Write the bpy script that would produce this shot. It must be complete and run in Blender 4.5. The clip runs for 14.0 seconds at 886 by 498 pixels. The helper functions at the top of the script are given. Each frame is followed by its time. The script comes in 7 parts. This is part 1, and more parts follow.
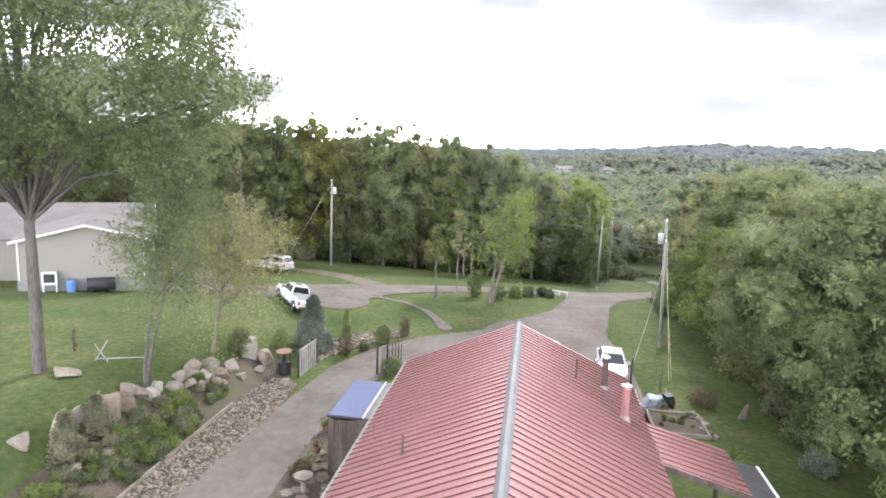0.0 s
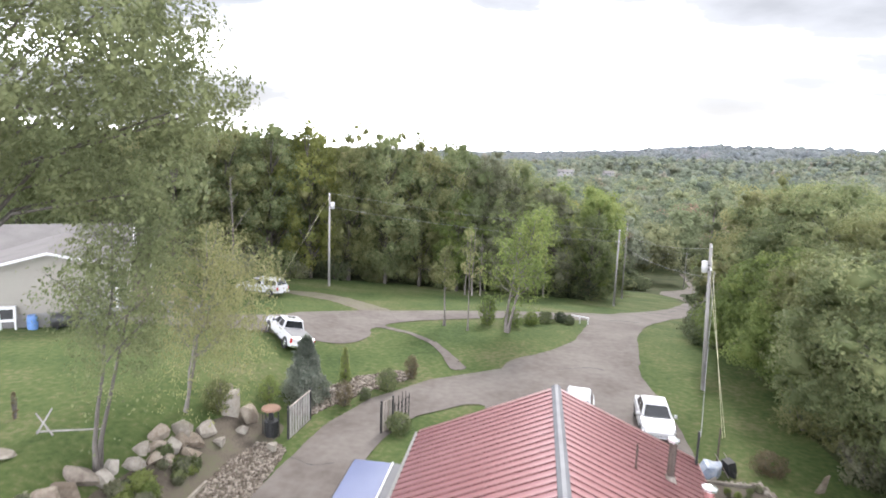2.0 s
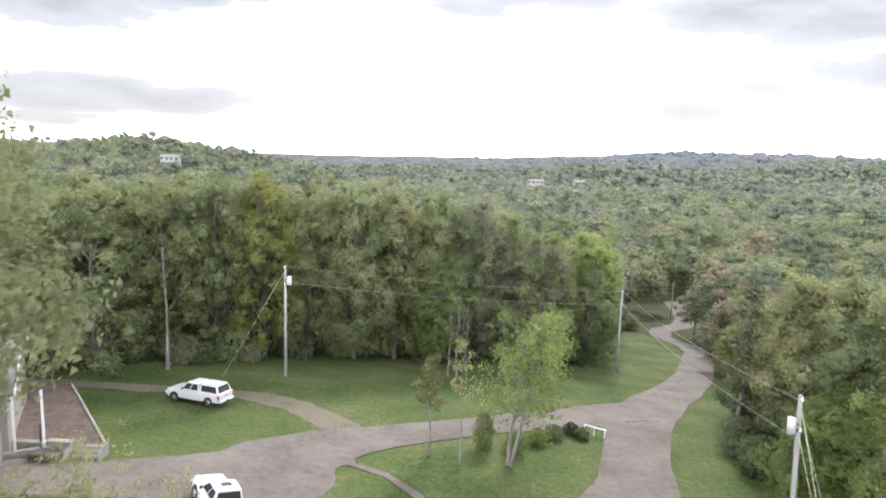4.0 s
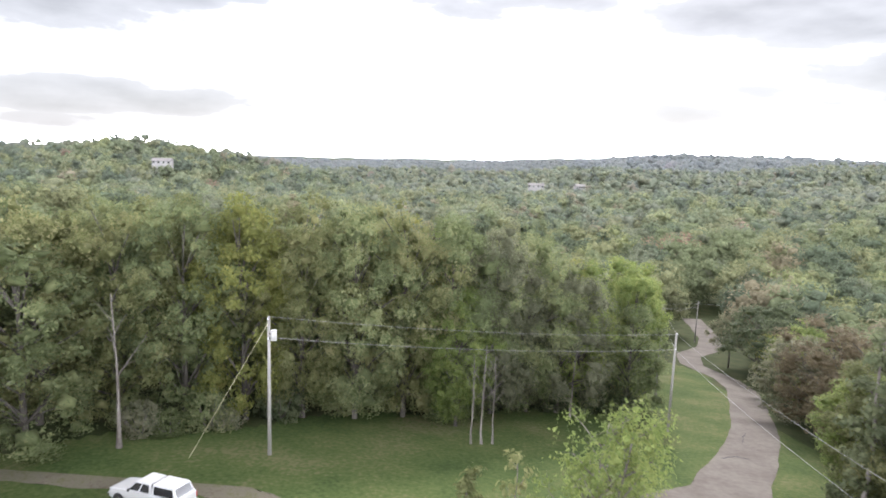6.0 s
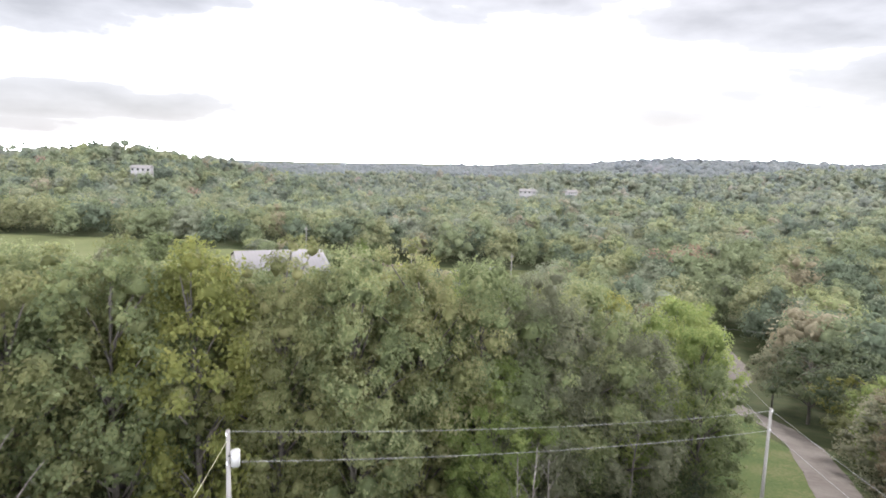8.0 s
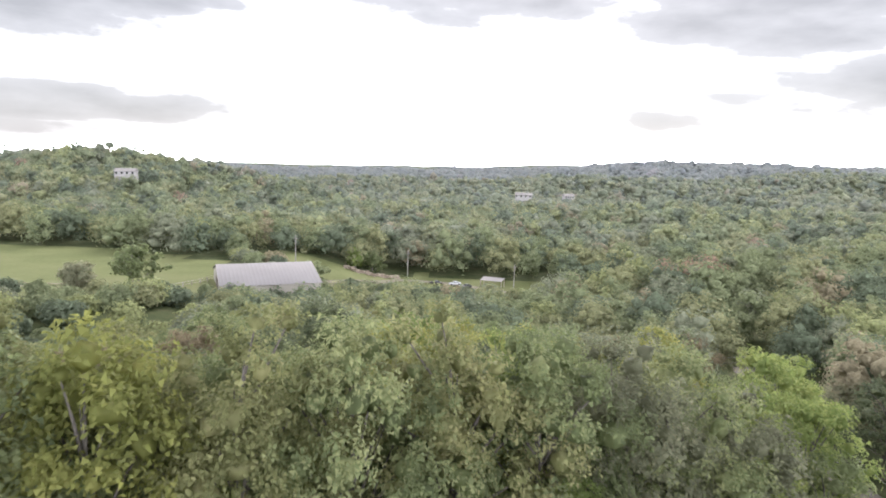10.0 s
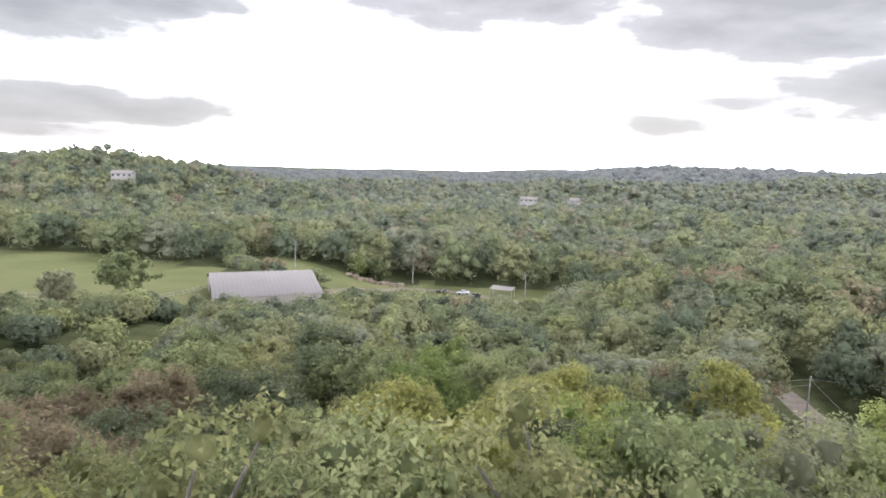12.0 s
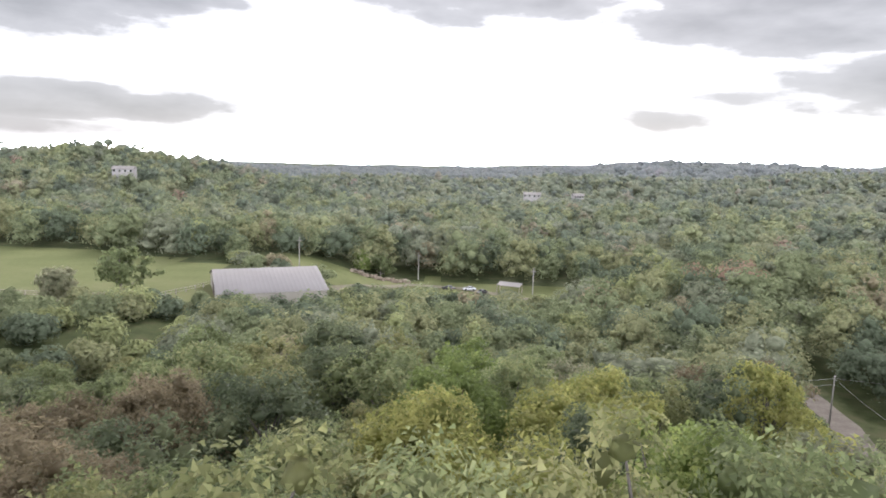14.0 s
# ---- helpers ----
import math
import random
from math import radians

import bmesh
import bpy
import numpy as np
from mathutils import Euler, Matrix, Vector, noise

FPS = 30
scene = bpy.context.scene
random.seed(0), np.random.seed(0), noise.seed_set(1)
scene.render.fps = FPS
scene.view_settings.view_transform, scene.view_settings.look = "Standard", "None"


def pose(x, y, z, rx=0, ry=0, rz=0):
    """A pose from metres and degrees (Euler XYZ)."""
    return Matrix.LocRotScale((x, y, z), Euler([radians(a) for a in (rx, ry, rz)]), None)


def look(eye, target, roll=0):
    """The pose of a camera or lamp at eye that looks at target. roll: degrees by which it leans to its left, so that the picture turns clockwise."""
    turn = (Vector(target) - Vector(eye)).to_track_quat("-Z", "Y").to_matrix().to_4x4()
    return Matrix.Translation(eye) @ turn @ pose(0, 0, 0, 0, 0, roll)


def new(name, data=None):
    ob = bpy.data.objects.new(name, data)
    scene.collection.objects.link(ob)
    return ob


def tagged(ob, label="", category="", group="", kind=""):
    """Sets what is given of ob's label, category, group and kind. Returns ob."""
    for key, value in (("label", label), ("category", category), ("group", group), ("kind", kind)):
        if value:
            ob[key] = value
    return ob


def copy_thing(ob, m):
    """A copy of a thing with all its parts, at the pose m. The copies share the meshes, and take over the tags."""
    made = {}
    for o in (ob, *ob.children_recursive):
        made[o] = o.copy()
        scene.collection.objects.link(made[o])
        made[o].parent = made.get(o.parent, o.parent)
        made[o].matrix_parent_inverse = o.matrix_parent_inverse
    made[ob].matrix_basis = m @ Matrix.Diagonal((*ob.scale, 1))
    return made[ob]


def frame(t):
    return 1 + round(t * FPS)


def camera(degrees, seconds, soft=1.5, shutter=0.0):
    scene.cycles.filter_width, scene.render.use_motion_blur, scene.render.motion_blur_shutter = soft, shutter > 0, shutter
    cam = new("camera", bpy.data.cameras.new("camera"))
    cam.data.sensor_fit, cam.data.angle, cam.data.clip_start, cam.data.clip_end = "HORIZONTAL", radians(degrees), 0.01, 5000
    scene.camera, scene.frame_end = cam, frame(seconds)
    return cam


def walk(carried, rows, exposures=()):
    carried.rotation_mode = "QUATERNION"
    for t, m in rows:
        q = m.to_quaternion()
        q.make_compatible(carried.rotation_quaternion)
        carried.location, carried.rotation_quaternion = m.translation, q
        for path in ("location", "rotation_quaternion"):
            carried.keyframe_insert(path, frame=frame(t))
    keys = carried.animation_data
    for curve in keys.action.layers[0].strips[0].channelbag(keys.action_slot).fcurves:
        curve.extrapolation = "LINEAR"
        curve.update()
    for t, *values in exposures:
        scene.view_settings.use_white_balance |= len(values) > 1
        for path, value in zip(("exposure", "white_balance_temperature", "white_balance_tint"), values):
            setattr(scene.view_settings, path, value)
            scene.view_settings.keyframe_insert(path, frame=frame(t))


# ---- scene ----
cam = camera(69.7, 14.0, 1.7, 0.4)
PATH = [
    (0, (3.285, -1.67, 14.602), (3.096, 0.295, 14.275), 2.4),
    (0.5, (3.005, -0.806, 14.646), (2.816, 1.159, 14.321), 2.4),
    (1, (2.721, 0.491, 14.647), (2.531, 2.456, 14.324), 2.4),
    (1.5, (2.366, 2.136, 14.664), (2.179, 4.101, 14.345), 2.3),
    (2, (1.925, 4.158, 15.356), (1.734, 6.123, 15.038), 2.1),
    (2.5, (1.44, 6.769, 16.532), (1.245, 8.735, 16.219), 2.0),
    (3, (0.964, 9.594, 18.031), (0.777, 11.561, 17.723), 1.9),
    (3.5, (0.291, 12.969, 19.461), (0.135, 14.94, 19.158), 1.9),
    (4, (-0.434, 16.272, 20.357), (-0.529, 18.247, 20.058), 1.9),
    (6.5, (-4.061, 31.952, 21.565), (-4.139, 33.929, 21.277), 2.0),
    (7, (-4.974, 35.659, 21.694), (-5.023, 37.638, 21.411), 2.0),
    (7.5, (-5.818, 39.425, 22.284), (-5.862, 41.405, 22.002), 1.8),
    (8, (-6.639, 43.21, 22.838), (-6.684, 45.19, 22.56), 1.8),
    (10.5, (-9.851, 60.985, 23.617), (-9.868, 62.967, 23.351), 1.9),
    (11, (-10.35, 64.134, 23.4), (-10.37, 66.117, 23.14), 2.0),
    (11.5, (-11.022, 67.027, 23.295), (-11.045, 69.01, 23.037), 2.2),
    (12, (-11.682, 69.064, 23.151), (-11.706, 71.047, 22.892), 2.1),
    (12.5, (-12.173, 70.793, 22.81), (-12.201, 72.776, 22.552), 2.1),
    (13, (-12.819, 72.104, 22.55), (-12.847, 74.087, 22.29), 2.1),
    (13.5, (-13.237, 72.596, 22.616), (-13.265, 74.578, 22.351), 2.1),
    (14, (-13.328, 72.488, 22.568), (-13.356, 74.469, 22.296), 2.0),
]
walk(cam, [(t, look(eye, target, roll)) for t, eye, target, roll in PATH], [(0, 2.03, 6240, 13), (4, 2.02, 6280, 13), (8, 2.03, 6360, 14), (11, 1.8, 6420, 14), (14, 1.68, 6420, 14)])

# ---------------------------------------------------------------- sky and sun
SUN_ELEVATION, SUN_AZIMUTH = 40.0, 14.0   # degrees; azimuth from +y towards +x

sun_data = bpy.data.lights.new("sun", "SUN")
sun_data.energy, sun_data.angle, sun_data.color = 1.4, radians(14), (1.0, 0.96, 0.9)
sun = new("sun", sun_data)
_e, _a = radians(SUN_ELEVATION), radians(SUN_AZIMUTH)
sun.matrix_world = look((0, 0, 0), (-math.sin(_a) * math.cos(_e), -math.cos(_a) * math.cos(_e), -math.sin(_e)))

world = bpy.data.worlds.new("cloudy_sky")
scene.world = world
world.use_nodes = True
wt = world.node_tree
wt.nodes.clear()


def wn(kind, **kw):
    n = wt.nodes.new(kind)
    for k, v in kw.items():
        setattr(n, k, v)
    return n


def wmath(op, a, b=None, clamp=False):
    n = wn("ShaderNodeMath", operation=op, use_clamp=clamp)
    for i, v in enumerate((a, b)):
        if v is None:
            continue
        if isinstance(v, (int, float)):
            n.inputs[i].default_value = v
        else:
            wt.links.new(v, n.inputs[i])
    return n.outputs[0]


sky = wn("ShaderNodeTexSky", sky_type="NISHITA")
sky.sun_disc, sky.sun_elevation, sky.sun_rotation = False, _e, _a
tc = wn("ShaderNodeTexCoord")
sep = wn("ShaderNodeSeparateXYZ")
wt.links.new(tc.outputs["Generated"], sep.inputs[0])
azim = wmath("MULTIPLY", wmath("ARCTAN2", sep.outputs[0], sep.outputs[1]), 57.2958)
elev = wmath("MULTIPLY", wmath("ARCSINE", sep.outputs[2]), 57.2958)
# cloud streaks stretched along the horizon
comb = wn("ShaderNodeCombineXYZ")
wt.links.new(azim, comb.inputs[0])
wt.links.new(wmath("MULTIPLY", elev, 3.0), comb.inputs[1])
puff = wn("ShaderNodeTexNoise")
puff.inputs["Scale"].default_value, puff.inputs["Detail"].default_value = 0.055, 6.0
puff.inputs["Roughness"].default_value = 0.55
wt.links.new(comb.outputs[0], puff.inputs["Vector"])
wob = wn("ShaderNodeTexNoise")
wob.inputs["Scale"].default_value, wob.inputs["Detail"].default_value = 0.16, 5.0
wt.links.new(comb.outputs[0], wob.inputs["Vector"])
# grey cloud banks: azimuth, elevation, half width, half height, weight
BANKS = ((-29, 13.6, 11, 3.6, 1.0), (25, 11.6, 12, 2.8, 1.0), (-36, 11.8, 13, 3.4, 1.0), (-31, 3.6, 13, 1.5, 0.75), (2, 15.0, 13, 2.9, 1.0), (28, 13.6, 13, 4.2, 1.0),
         (34, 6.6, 8, 2.2, 0.85), (17.5, 4.0, 5, 0.9, 0.55), (23, 6.0, 4, 0.8, 0.5), (20, 24, 34, 7, 1.0),
         (-25, 22, 26, 7, 0.95), (-70, 12, 20, 6, 0.9), (70, 14, 22, 6, 0.9), (-34, 1.6, 9, 0.8, 0.5), (4, 7, 4, 0.6, 0.3))
cover = None
for az, el, hw, hh, weight in BANKS:
    dx = wmath("DIVIDE", wmath("SUBTRACT", azim, az), hw)
    dy = wmath("DIVIDE", wmath("SUBTRACT", elev, el), hh)
    far2 = wmath("ADD", wmath("MULTIPLY", dx, dx), wmath("MULTIPLY", dy, dy))
    far2 = wmath("ADD", far2, wmath("MULTIPLY", wmath("SUBTRACT", wob.outputs[0], 0.5), 3.4))
    lump = wmath("MULTIPLY", wmath("MULTIPLY", wmath("SUBTRACT", 1.7, far2), 0.45, True), weight)
    cover = lump if cover is None else wmath("MAXIMUM", cover, lump)
ceiling = wmath("MULTIPLY", wmath("MULTIPLY", wmath("SUBTRACT", elev, 17.0), 0.05, True), 0.13)   # broken grey deck added above the view, dims light from overhead
cover = wmath("MAXIMUM", cover, ceiling)
cover = wmath("MULTIPLY", cover, wmath("ADD", 0.5, wmath("MULTIPLY", puff.outputs[0], 1.3)), True)
ramp = wn("ShaderNodeValToRGB")
ramp.color_ramp.elements[0].position, ramp.color_ramp.elements[0].color = 0.0, (1.5, 1.53, 1.62, 1)
ramp.color_ramp.elements[1].position, ramp.color_ramp.elements[1].color = 1.0, (0.074, 0.0745, 0.076, 1)
for spot, grey in ((0.14, 0.23), (0.4, 0.106)):
    mid = ramp.color_ramp.elements.new(spot)
    mid.color = (grey, grey * 1.005, grey * 1.025, 1)
wt.links.new(cover, ramp.inputs[0])
mixer = wn("ShaderNodeMix", data_type="RGBA")
mixer.inputs[0].default_value = 0.92
skyscale = wn("ShaderNodeVectorMath", operation="SCALE")
skyscale.inputs[3].default_value = 0.03
wt.links.new(sky.outputs[0], skyscale.inputs[0])
wt.links.new(skyscale.outputs[0], mixer.inputs[6])
wt.links.new(ramp.outputs[0], mixer.inputs[7])
back = wn("ShaderNodeBackground")
back.inputs[1].default_value = 1.95
wt.links.new(mixer.outputs[2], back.inputs[0])
wo = wn("ShaderNodeOutputWorld")
wt.links.new(back.outputs[0], wo.inputs[0])

# ---------------------------------------------------------------- materials
def material(name, colours, scale=1.0, rough=0.8, metal=0.0, bump=0.0, bump_scale=None, fine=0.25, fine_scale=None,
             spread=0.0, island=0.0, spec=0.3, translucent=0.0, stretch=(1, 1, 1), local=False, tint=None):
    """A node material: a ramp of colours over noise, finer grain on top, random shift per object or island, and bump."""
    m = bpy.data.materials.new(name)
    m.use_nodes = True
    nt = m.node_tree
    nt.nodes.clear()
    out = nt.nodes.new("ShaderNodeOutputMaterial")
    bs = nt.nodes.new("ShaderNodeBsdfPrincipled")
    bs.inputs["Roughness"].default_value, bs.inputs["Metallic"].default_value = rough, metal
    bs.inputs["Specular IOR Level"].default_value = spec
    tex = nt.nodes.new("ShaderNodeTexCoord")
    geo = nt.nodes.new("ShaderNodeNewGeometry")
    mp = nt.nodes.new("ShaderNodeMapping")
    mp.inputs["Scale"].default_value = stretch
    nt.links.new(tex.outputs["Object"] if local else geo.outputs["Position"], mp.inputs[0])

    def math_node(op, a, b):
        n = nt.nodes.new("ShaderNodeMath")
        n.operation = op
        for i, v in enumerate((a, b)):
            if isinstance(v, (int, float)):
                n.inputs[i].default_value = v
            else:
                nt.links.new(v, n.inputs[i])
        return n.outputs[0]

    def noise_node(sc, detail=4.0):
        n = nt.nodes.new("ShaderNodeTexNoise")
        n.inputs["Scale"].default_value, n.inputs["Detail"].default_value = sc, detail
        nt.links.new(mp.outputs[0], n.inputs["Vector"])
        return n.outputs[0]

    fine_scale = fine_scale or scale * 14
    grain = noise_node(fine_scale, 3.0)
    value = math_node("ADD", noise_node(scale), math_node("MULTIPLY", math_node("SUBTRACT", grain, 0.5), fine * 2))
    if spread:
        info = nt.nodes.new("ShaderNodeObjectInfo")
        value = math_node("ADD", value, math_node("MULTIPLY", math_node("SUBTRACT", info.outputs["Random"], 0.5), spread))
    if island:
        value = math_node("ADD", value, math_node("MULTIPLY", math_node("SUBTRACT", geo.outputs["Random Per Island"], 0.5), island))
    ramp = nt.nodes.new("ShaderNodeValToRGB")
    el = ramp.color_ramp.elements
    lo, hi = 0.25, 0.75
    for i, c in enumerate(colours):
        p = lo + (hi - lo) * i / max(1, len(colours) - 1)
        if i < 2:
            el[i].position, el[i].color = p, (*c, 1)
        else:
            e = el.new(p)
            e.color = (*c, 1)
    if len(colours) == 1:
        el[1].color = (*colours[0], 1)
    nt.links.new(value, ramp.inputs[0])
    colour = ramp.outputs[0]
    if tint:
        cell = nt.nodes.new("ShaderNodeTexVoronoi")
        cell.inputs["Scale"].default_value = tint[0]
        nt.links.new(geo.outputs["Position"], cell.inputs["Vector"])
        sepc = nt.nodes.new("ShaderNodeSeparateColor")
        nt.links.new(cell.outputs["Color"], sepc.inputs[0])
        rr = nt.nodes.new("ShaderNodeValToRGB")
        rr.color_ramp.interpolation = "LINEAR"
        re = rr.color_ramp.elements
        for i, c in enumerate(tint[1]):
            p = i / (len(tint[1]) - 1)
            if i < 2:
                re[i].position, re[i].color = p, (*c, 1)
            else:
                re.new(p).color = (*c, 1)
        nt.links.new(sepc.outputs[0], rr.inputs[0])
        mul = nt.nodes.new("ShaderNodeMix")
        mul.data_type, mul.blend_type = "RGBA", "MULTIPLY"
        mul.inputs[0].default_value = 1.0
        nt.links.new(colour, mul.inputs[6])
        nt.links.new(rr.outputs[0], mul.inputs[7])
        colour = mul.outputs[2]
    nt.links.new(colour, bs.inputs["Base Color"])
    if bump:
        bn = nt.nodes.new("ShaderNodeBump")
        bn.inputs["Strength"].default_value, bn.inputs["Distance"].default_value = min(1.0, bump * 10), bump
        nt.links.new(noise_node(bump_scale or fine_scale, 5.0), bn.inputs["Height"])
        nt.links.new(bn.outputs[0], bs.inputs["Normal"])
    if translucent:
        tr = nt.nodes.new("ShaderNodeBsdfTranslucent")
        nt.links.new(colour, tr.inputs[0])
        ms = nt.nodes.new("ShaderNodeMixShader")
        ms.inputs[0].default_value = translucent
        nt.links.new(bs.outputs[0], ms.inputs[1])
        nt.links.new(tr.outputs[0], ms.inputs[2])
        nt.links.new(ms.outputs[0], out.inputs[0])
    else:
        nt.links.new(bs.outputs[0], out.inputs[0])
    return m


GRASS = material("lawn_grass", [(0.034, 0.054, 0.018), (0.052, 0.075, 0.024), (0.070, 0.088, 0.031), (0.108, 0.106, 0.055)], 0.16, 0.95, fine=0.42, fine_scale=3.2,
                 bump=0.06, bump_scale=9, spec=0.1)
FIELD = material("pasture_grass", [(0.068, 0.08, 0.03), (0.09, 0.1, 0.042), (0.11, 0.114, 0.055)], 0.05, 0.95, fine=0.2, fine_scale=0.9, spec=0.1)
LITTER = material("forest_floor", [(0.022, 0.03, 0.012), (0.04, 0.05, 0.02), (0.06, 0.058, 0.03)], 0.3, 0.95, spec=0.1)
ASPHALT = material("weathered_asphalt", [(0.078, 0.065, 0.056), (0.108, 0.093, 0.082), (0.136, 0.12, 0.107)], 0.3, 0.9, fine=0.3, fine_scale=2.2, bump=0.006, bump_scale=60)
DIRT = material("dirt_lane", [(0.084, 0.071, 0.048), (0.125, 0.111, 0.084), (0.092, 0.092, 0.046)], 0.5, 0.95, fine=0.4, fine_scale=5, bump=0.02, bump_scale=25)
BARK = material("grey_bark", [(0.080, 0.068, 0.060), (0.136, 0.120, 0.108), (0.184, 0.168, 0.152)], 2.0, 0.9, fine=0.35, fine_scale=14, bump=0.02, bump_scale=18, stretch=(1, 1, 0.25))
PALE_BARK = material("pale_bark", [(0.160, 0.152, 0.136), (0.256, 0.240, 0.224), (0.320, 0.304, 0.280)], 2.0, 0.9, fine=0.4, fine_scale=10, bump=0.015, bump_scale=18, stretch=(1, 1, 0.4))
# the grey bark again, darker: shade among the crowns put into its colour
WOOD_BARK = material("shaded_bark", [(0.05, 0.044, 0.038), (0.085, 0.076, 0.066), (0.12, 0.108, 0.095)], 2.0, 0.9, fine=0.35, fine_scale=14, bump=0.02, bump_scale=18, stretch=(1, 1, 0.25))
LEAF_SETS = {
    "green": [(0.064, 0.086, 0.038), (0.11, 0.144, 0.062), (0.168, 0.2, 0.09)],
    "light": [(0.074, 0.108, 0.032), (0.122, 0.17, 0.05), (0.18, 0.224, 0.072)],
    "yellow": [(0.094, 0.114, 0.032), (0.144, 0.166, 0.048), (0.2, 0.216, 0.068)],
    "dark": [(0.04, 0.056, 0.03), (0.07, 0.094, 0.048), (0.11, 0.135, 0.068)],
    "grey": [(0.075, 0.088, 0.05), (0.122, 0.14, 0.08), (0.175, 0.19, 0.115)],
    "olive": [(0.078, 0.094, 0.036), (0.126, 0.146, 0.06), (0.18, 0.196, 0.088)],
    "brown": [(0.076, 0.07, 0.04), (0.114, 0.104, 0.06), (0.155, 0.142, 0.086)],
    "maple": [(0.044, 0.06, 0.027), (0.077, 0.1, 0.044), (0.118, 0.142, 0.064)],
    "blue": [(0.085, 0.108, 0.08), (0.135, 0.165, 0.122), (0.19, 0.22, 0.165)],
}
LEAF = {k: material(k + "_leaves", [[1.32 * c[0], 1.2 * c[1], 1.3 * c[2]] for c in v], 0.35, 0.55, fine=0.1, fine_scale=2.0, spread=0.35, island=0.3, spec=0.1, translucent=0.58) for k, v in LEAF_SETS.items()}
# foliage of the far woods; haze put into the colours, cooler and greyer with every range
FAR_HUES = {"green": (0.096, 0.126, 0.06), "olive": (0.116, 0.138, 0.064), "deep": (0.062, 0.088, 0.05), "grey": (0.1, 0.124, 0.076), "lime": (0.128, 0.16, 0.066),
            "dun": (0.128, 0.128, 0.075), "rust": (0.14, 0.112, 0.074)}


def far_set(tag, haze, lift):
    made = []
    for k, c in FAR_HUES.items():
        c = [a * (1 - haze) + b * haze for a, b in zip(c, (0.175, 0.214, 0.222))]
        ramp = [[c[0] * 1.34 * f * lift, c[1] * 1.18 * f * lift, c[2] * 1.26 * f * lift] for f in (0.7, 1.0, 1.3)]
        made.append(material(k + "_" + tag, ramp, 0.3, 0.7, fine=0.5, fine_scale=1.9, island=0.22 - 0.2 * haze, spec=0.05, translucent=0.45, bump=0.25, bump_scale=1.3))
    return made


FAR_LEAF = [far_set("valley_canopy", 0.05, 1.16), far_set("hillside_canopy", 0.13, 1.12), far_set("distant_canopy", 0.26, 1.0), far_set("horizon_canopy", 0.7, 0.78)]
TARP = material("grey_blue_tarpaulin", [(0.12, 0.15, 0.21), (0.22, 0.25, 0.3), (0.36, 0.37, 0.38)], 3.0, 0.5, fine=0.3)
# roof seam: shade on the ribs' near faces put into a darker red
RIB_SHADE = material("rib_shade_maroon", [(0.060, 0.018, 0.018), (0.080, 0.026, 0.025)], 1.0, 0.5, fine=0.2, spec=0.3)
RED_METAL = material("red_painted_metal", [(0.220, 0.109, 0.106), (0.251, 0.129, 0.126), (0.277, 0.150, 0.145)], 0.25, 0.34, fine=0.12, fine_scale=3, spec=0.75)
GREY_METAL = material("galvanised_metal", [(0.09, 0.092, 0.098), (0.125, 0.127, 0.133)], 1.5, 0.6, metal=0.15, fine=0.2)
BARN_METAL = material("dull_roof_metal", [(0.15, 0.142, 0.14), (0.178, 0.168, 0.166)], 0.1, 0.85, metal=0.0, fine=0.1, fine_scale=1.0)
DARK_WOOD = material("dark_stained_wood", [(0.03, 0.022, 0.018), (0.06, 0.045, 0.038), (0.1, 0.08, 0.065)], 3.0, 0.8, fine=0.4, stretch=(1, 1, 0.1), bump=0.005)
GREY_WOOD = material("weathered_wood", [(0.14, 0.12, 0.1), (0.24, 0.21, 0.18), (0.32, 0.29, 0.25)], 2.0, 0.85, fine=0.4, stretch=(1, 1, 0.1), bump=0.005, spread=0.3)
POLE_WOOD = material("weathered_pole_wood", [(0.133, 0.125, 0.114), (0.192, 0.181, 0.167), (0.239, 0.229, 0.213)], 3.0, 0.9, fine=0.4, stretch=(1, 1, 0.06), bump=0.006)
WHITE_PAINT = material("white_paint", [(0.461, 0.461, 0.455), (0.511, 0.511, 0.505)], 1.2, 0.5, fine=0.06)
SIDING = material("cream_siding", [(0.187, 0.175, 0.148), (0.216, 0.203, 0.173)], 0.4, 0.6, fine=0.08, fine_scale=6)
SHINGLE = material("pale_shingles", [(0.112, 0.104, 0.1), (0.145, 0.136, 0.13)], 0.8, 0.9, fine=0.3, fine_scale=8)
CONCRETE = material("concrete", [(0.155, 0.150, 0.144), (0.210, 0.205, 0.196)], 1.0, 0.9, fine=0.25, bump=0.005)
BLOCK_WALL = material("house_wall_paint", [(0.228, 0.205, 0.182), (0.289, 0.266, 0.236)], 0.8, 0.85, fine=0.2)
FELT = material("roofing_felt", [(0.035, 0.035, 0.036), (0.06, 0.06, 0.06)], 1.5, 0.9, fine=0.3)
CAR_WHITE = material("white_car_paint", [(0.448, 0.448, 0.452), (0.480, 0.480, 0.484)], 0.5, 0.22, fine=0.03, spec=0.6)
CAR_GREY = material("grey_bed_liner", [(0.13, 0.13, 0.132), (0.17, 0.17, 0.172)], 2.0, 0.7, fine=0.2)
GLASS_DARK = material("tinted_car_glass", [(0.012, 0.013, 0.015), (0.02, 0.022, 0.025)], 1.0, 0.06, fine=0.1, spec=0.7)
TYRE = material("tyre_rubber", [(0.018, 0.018, 0.018), (0.03, 0.03, 0.03)], 4, 0.8)
CHROME = material("bright_metal", [(0.55, 0.55, 0.56), (0.66, 0.66, 0.67)], 3, 0.25, metal=0.9)
BLACK = material("black_metal", [(0.015, 0.015, 0.016), (0.03, 0.03, 0.03)], 3, 0.5)
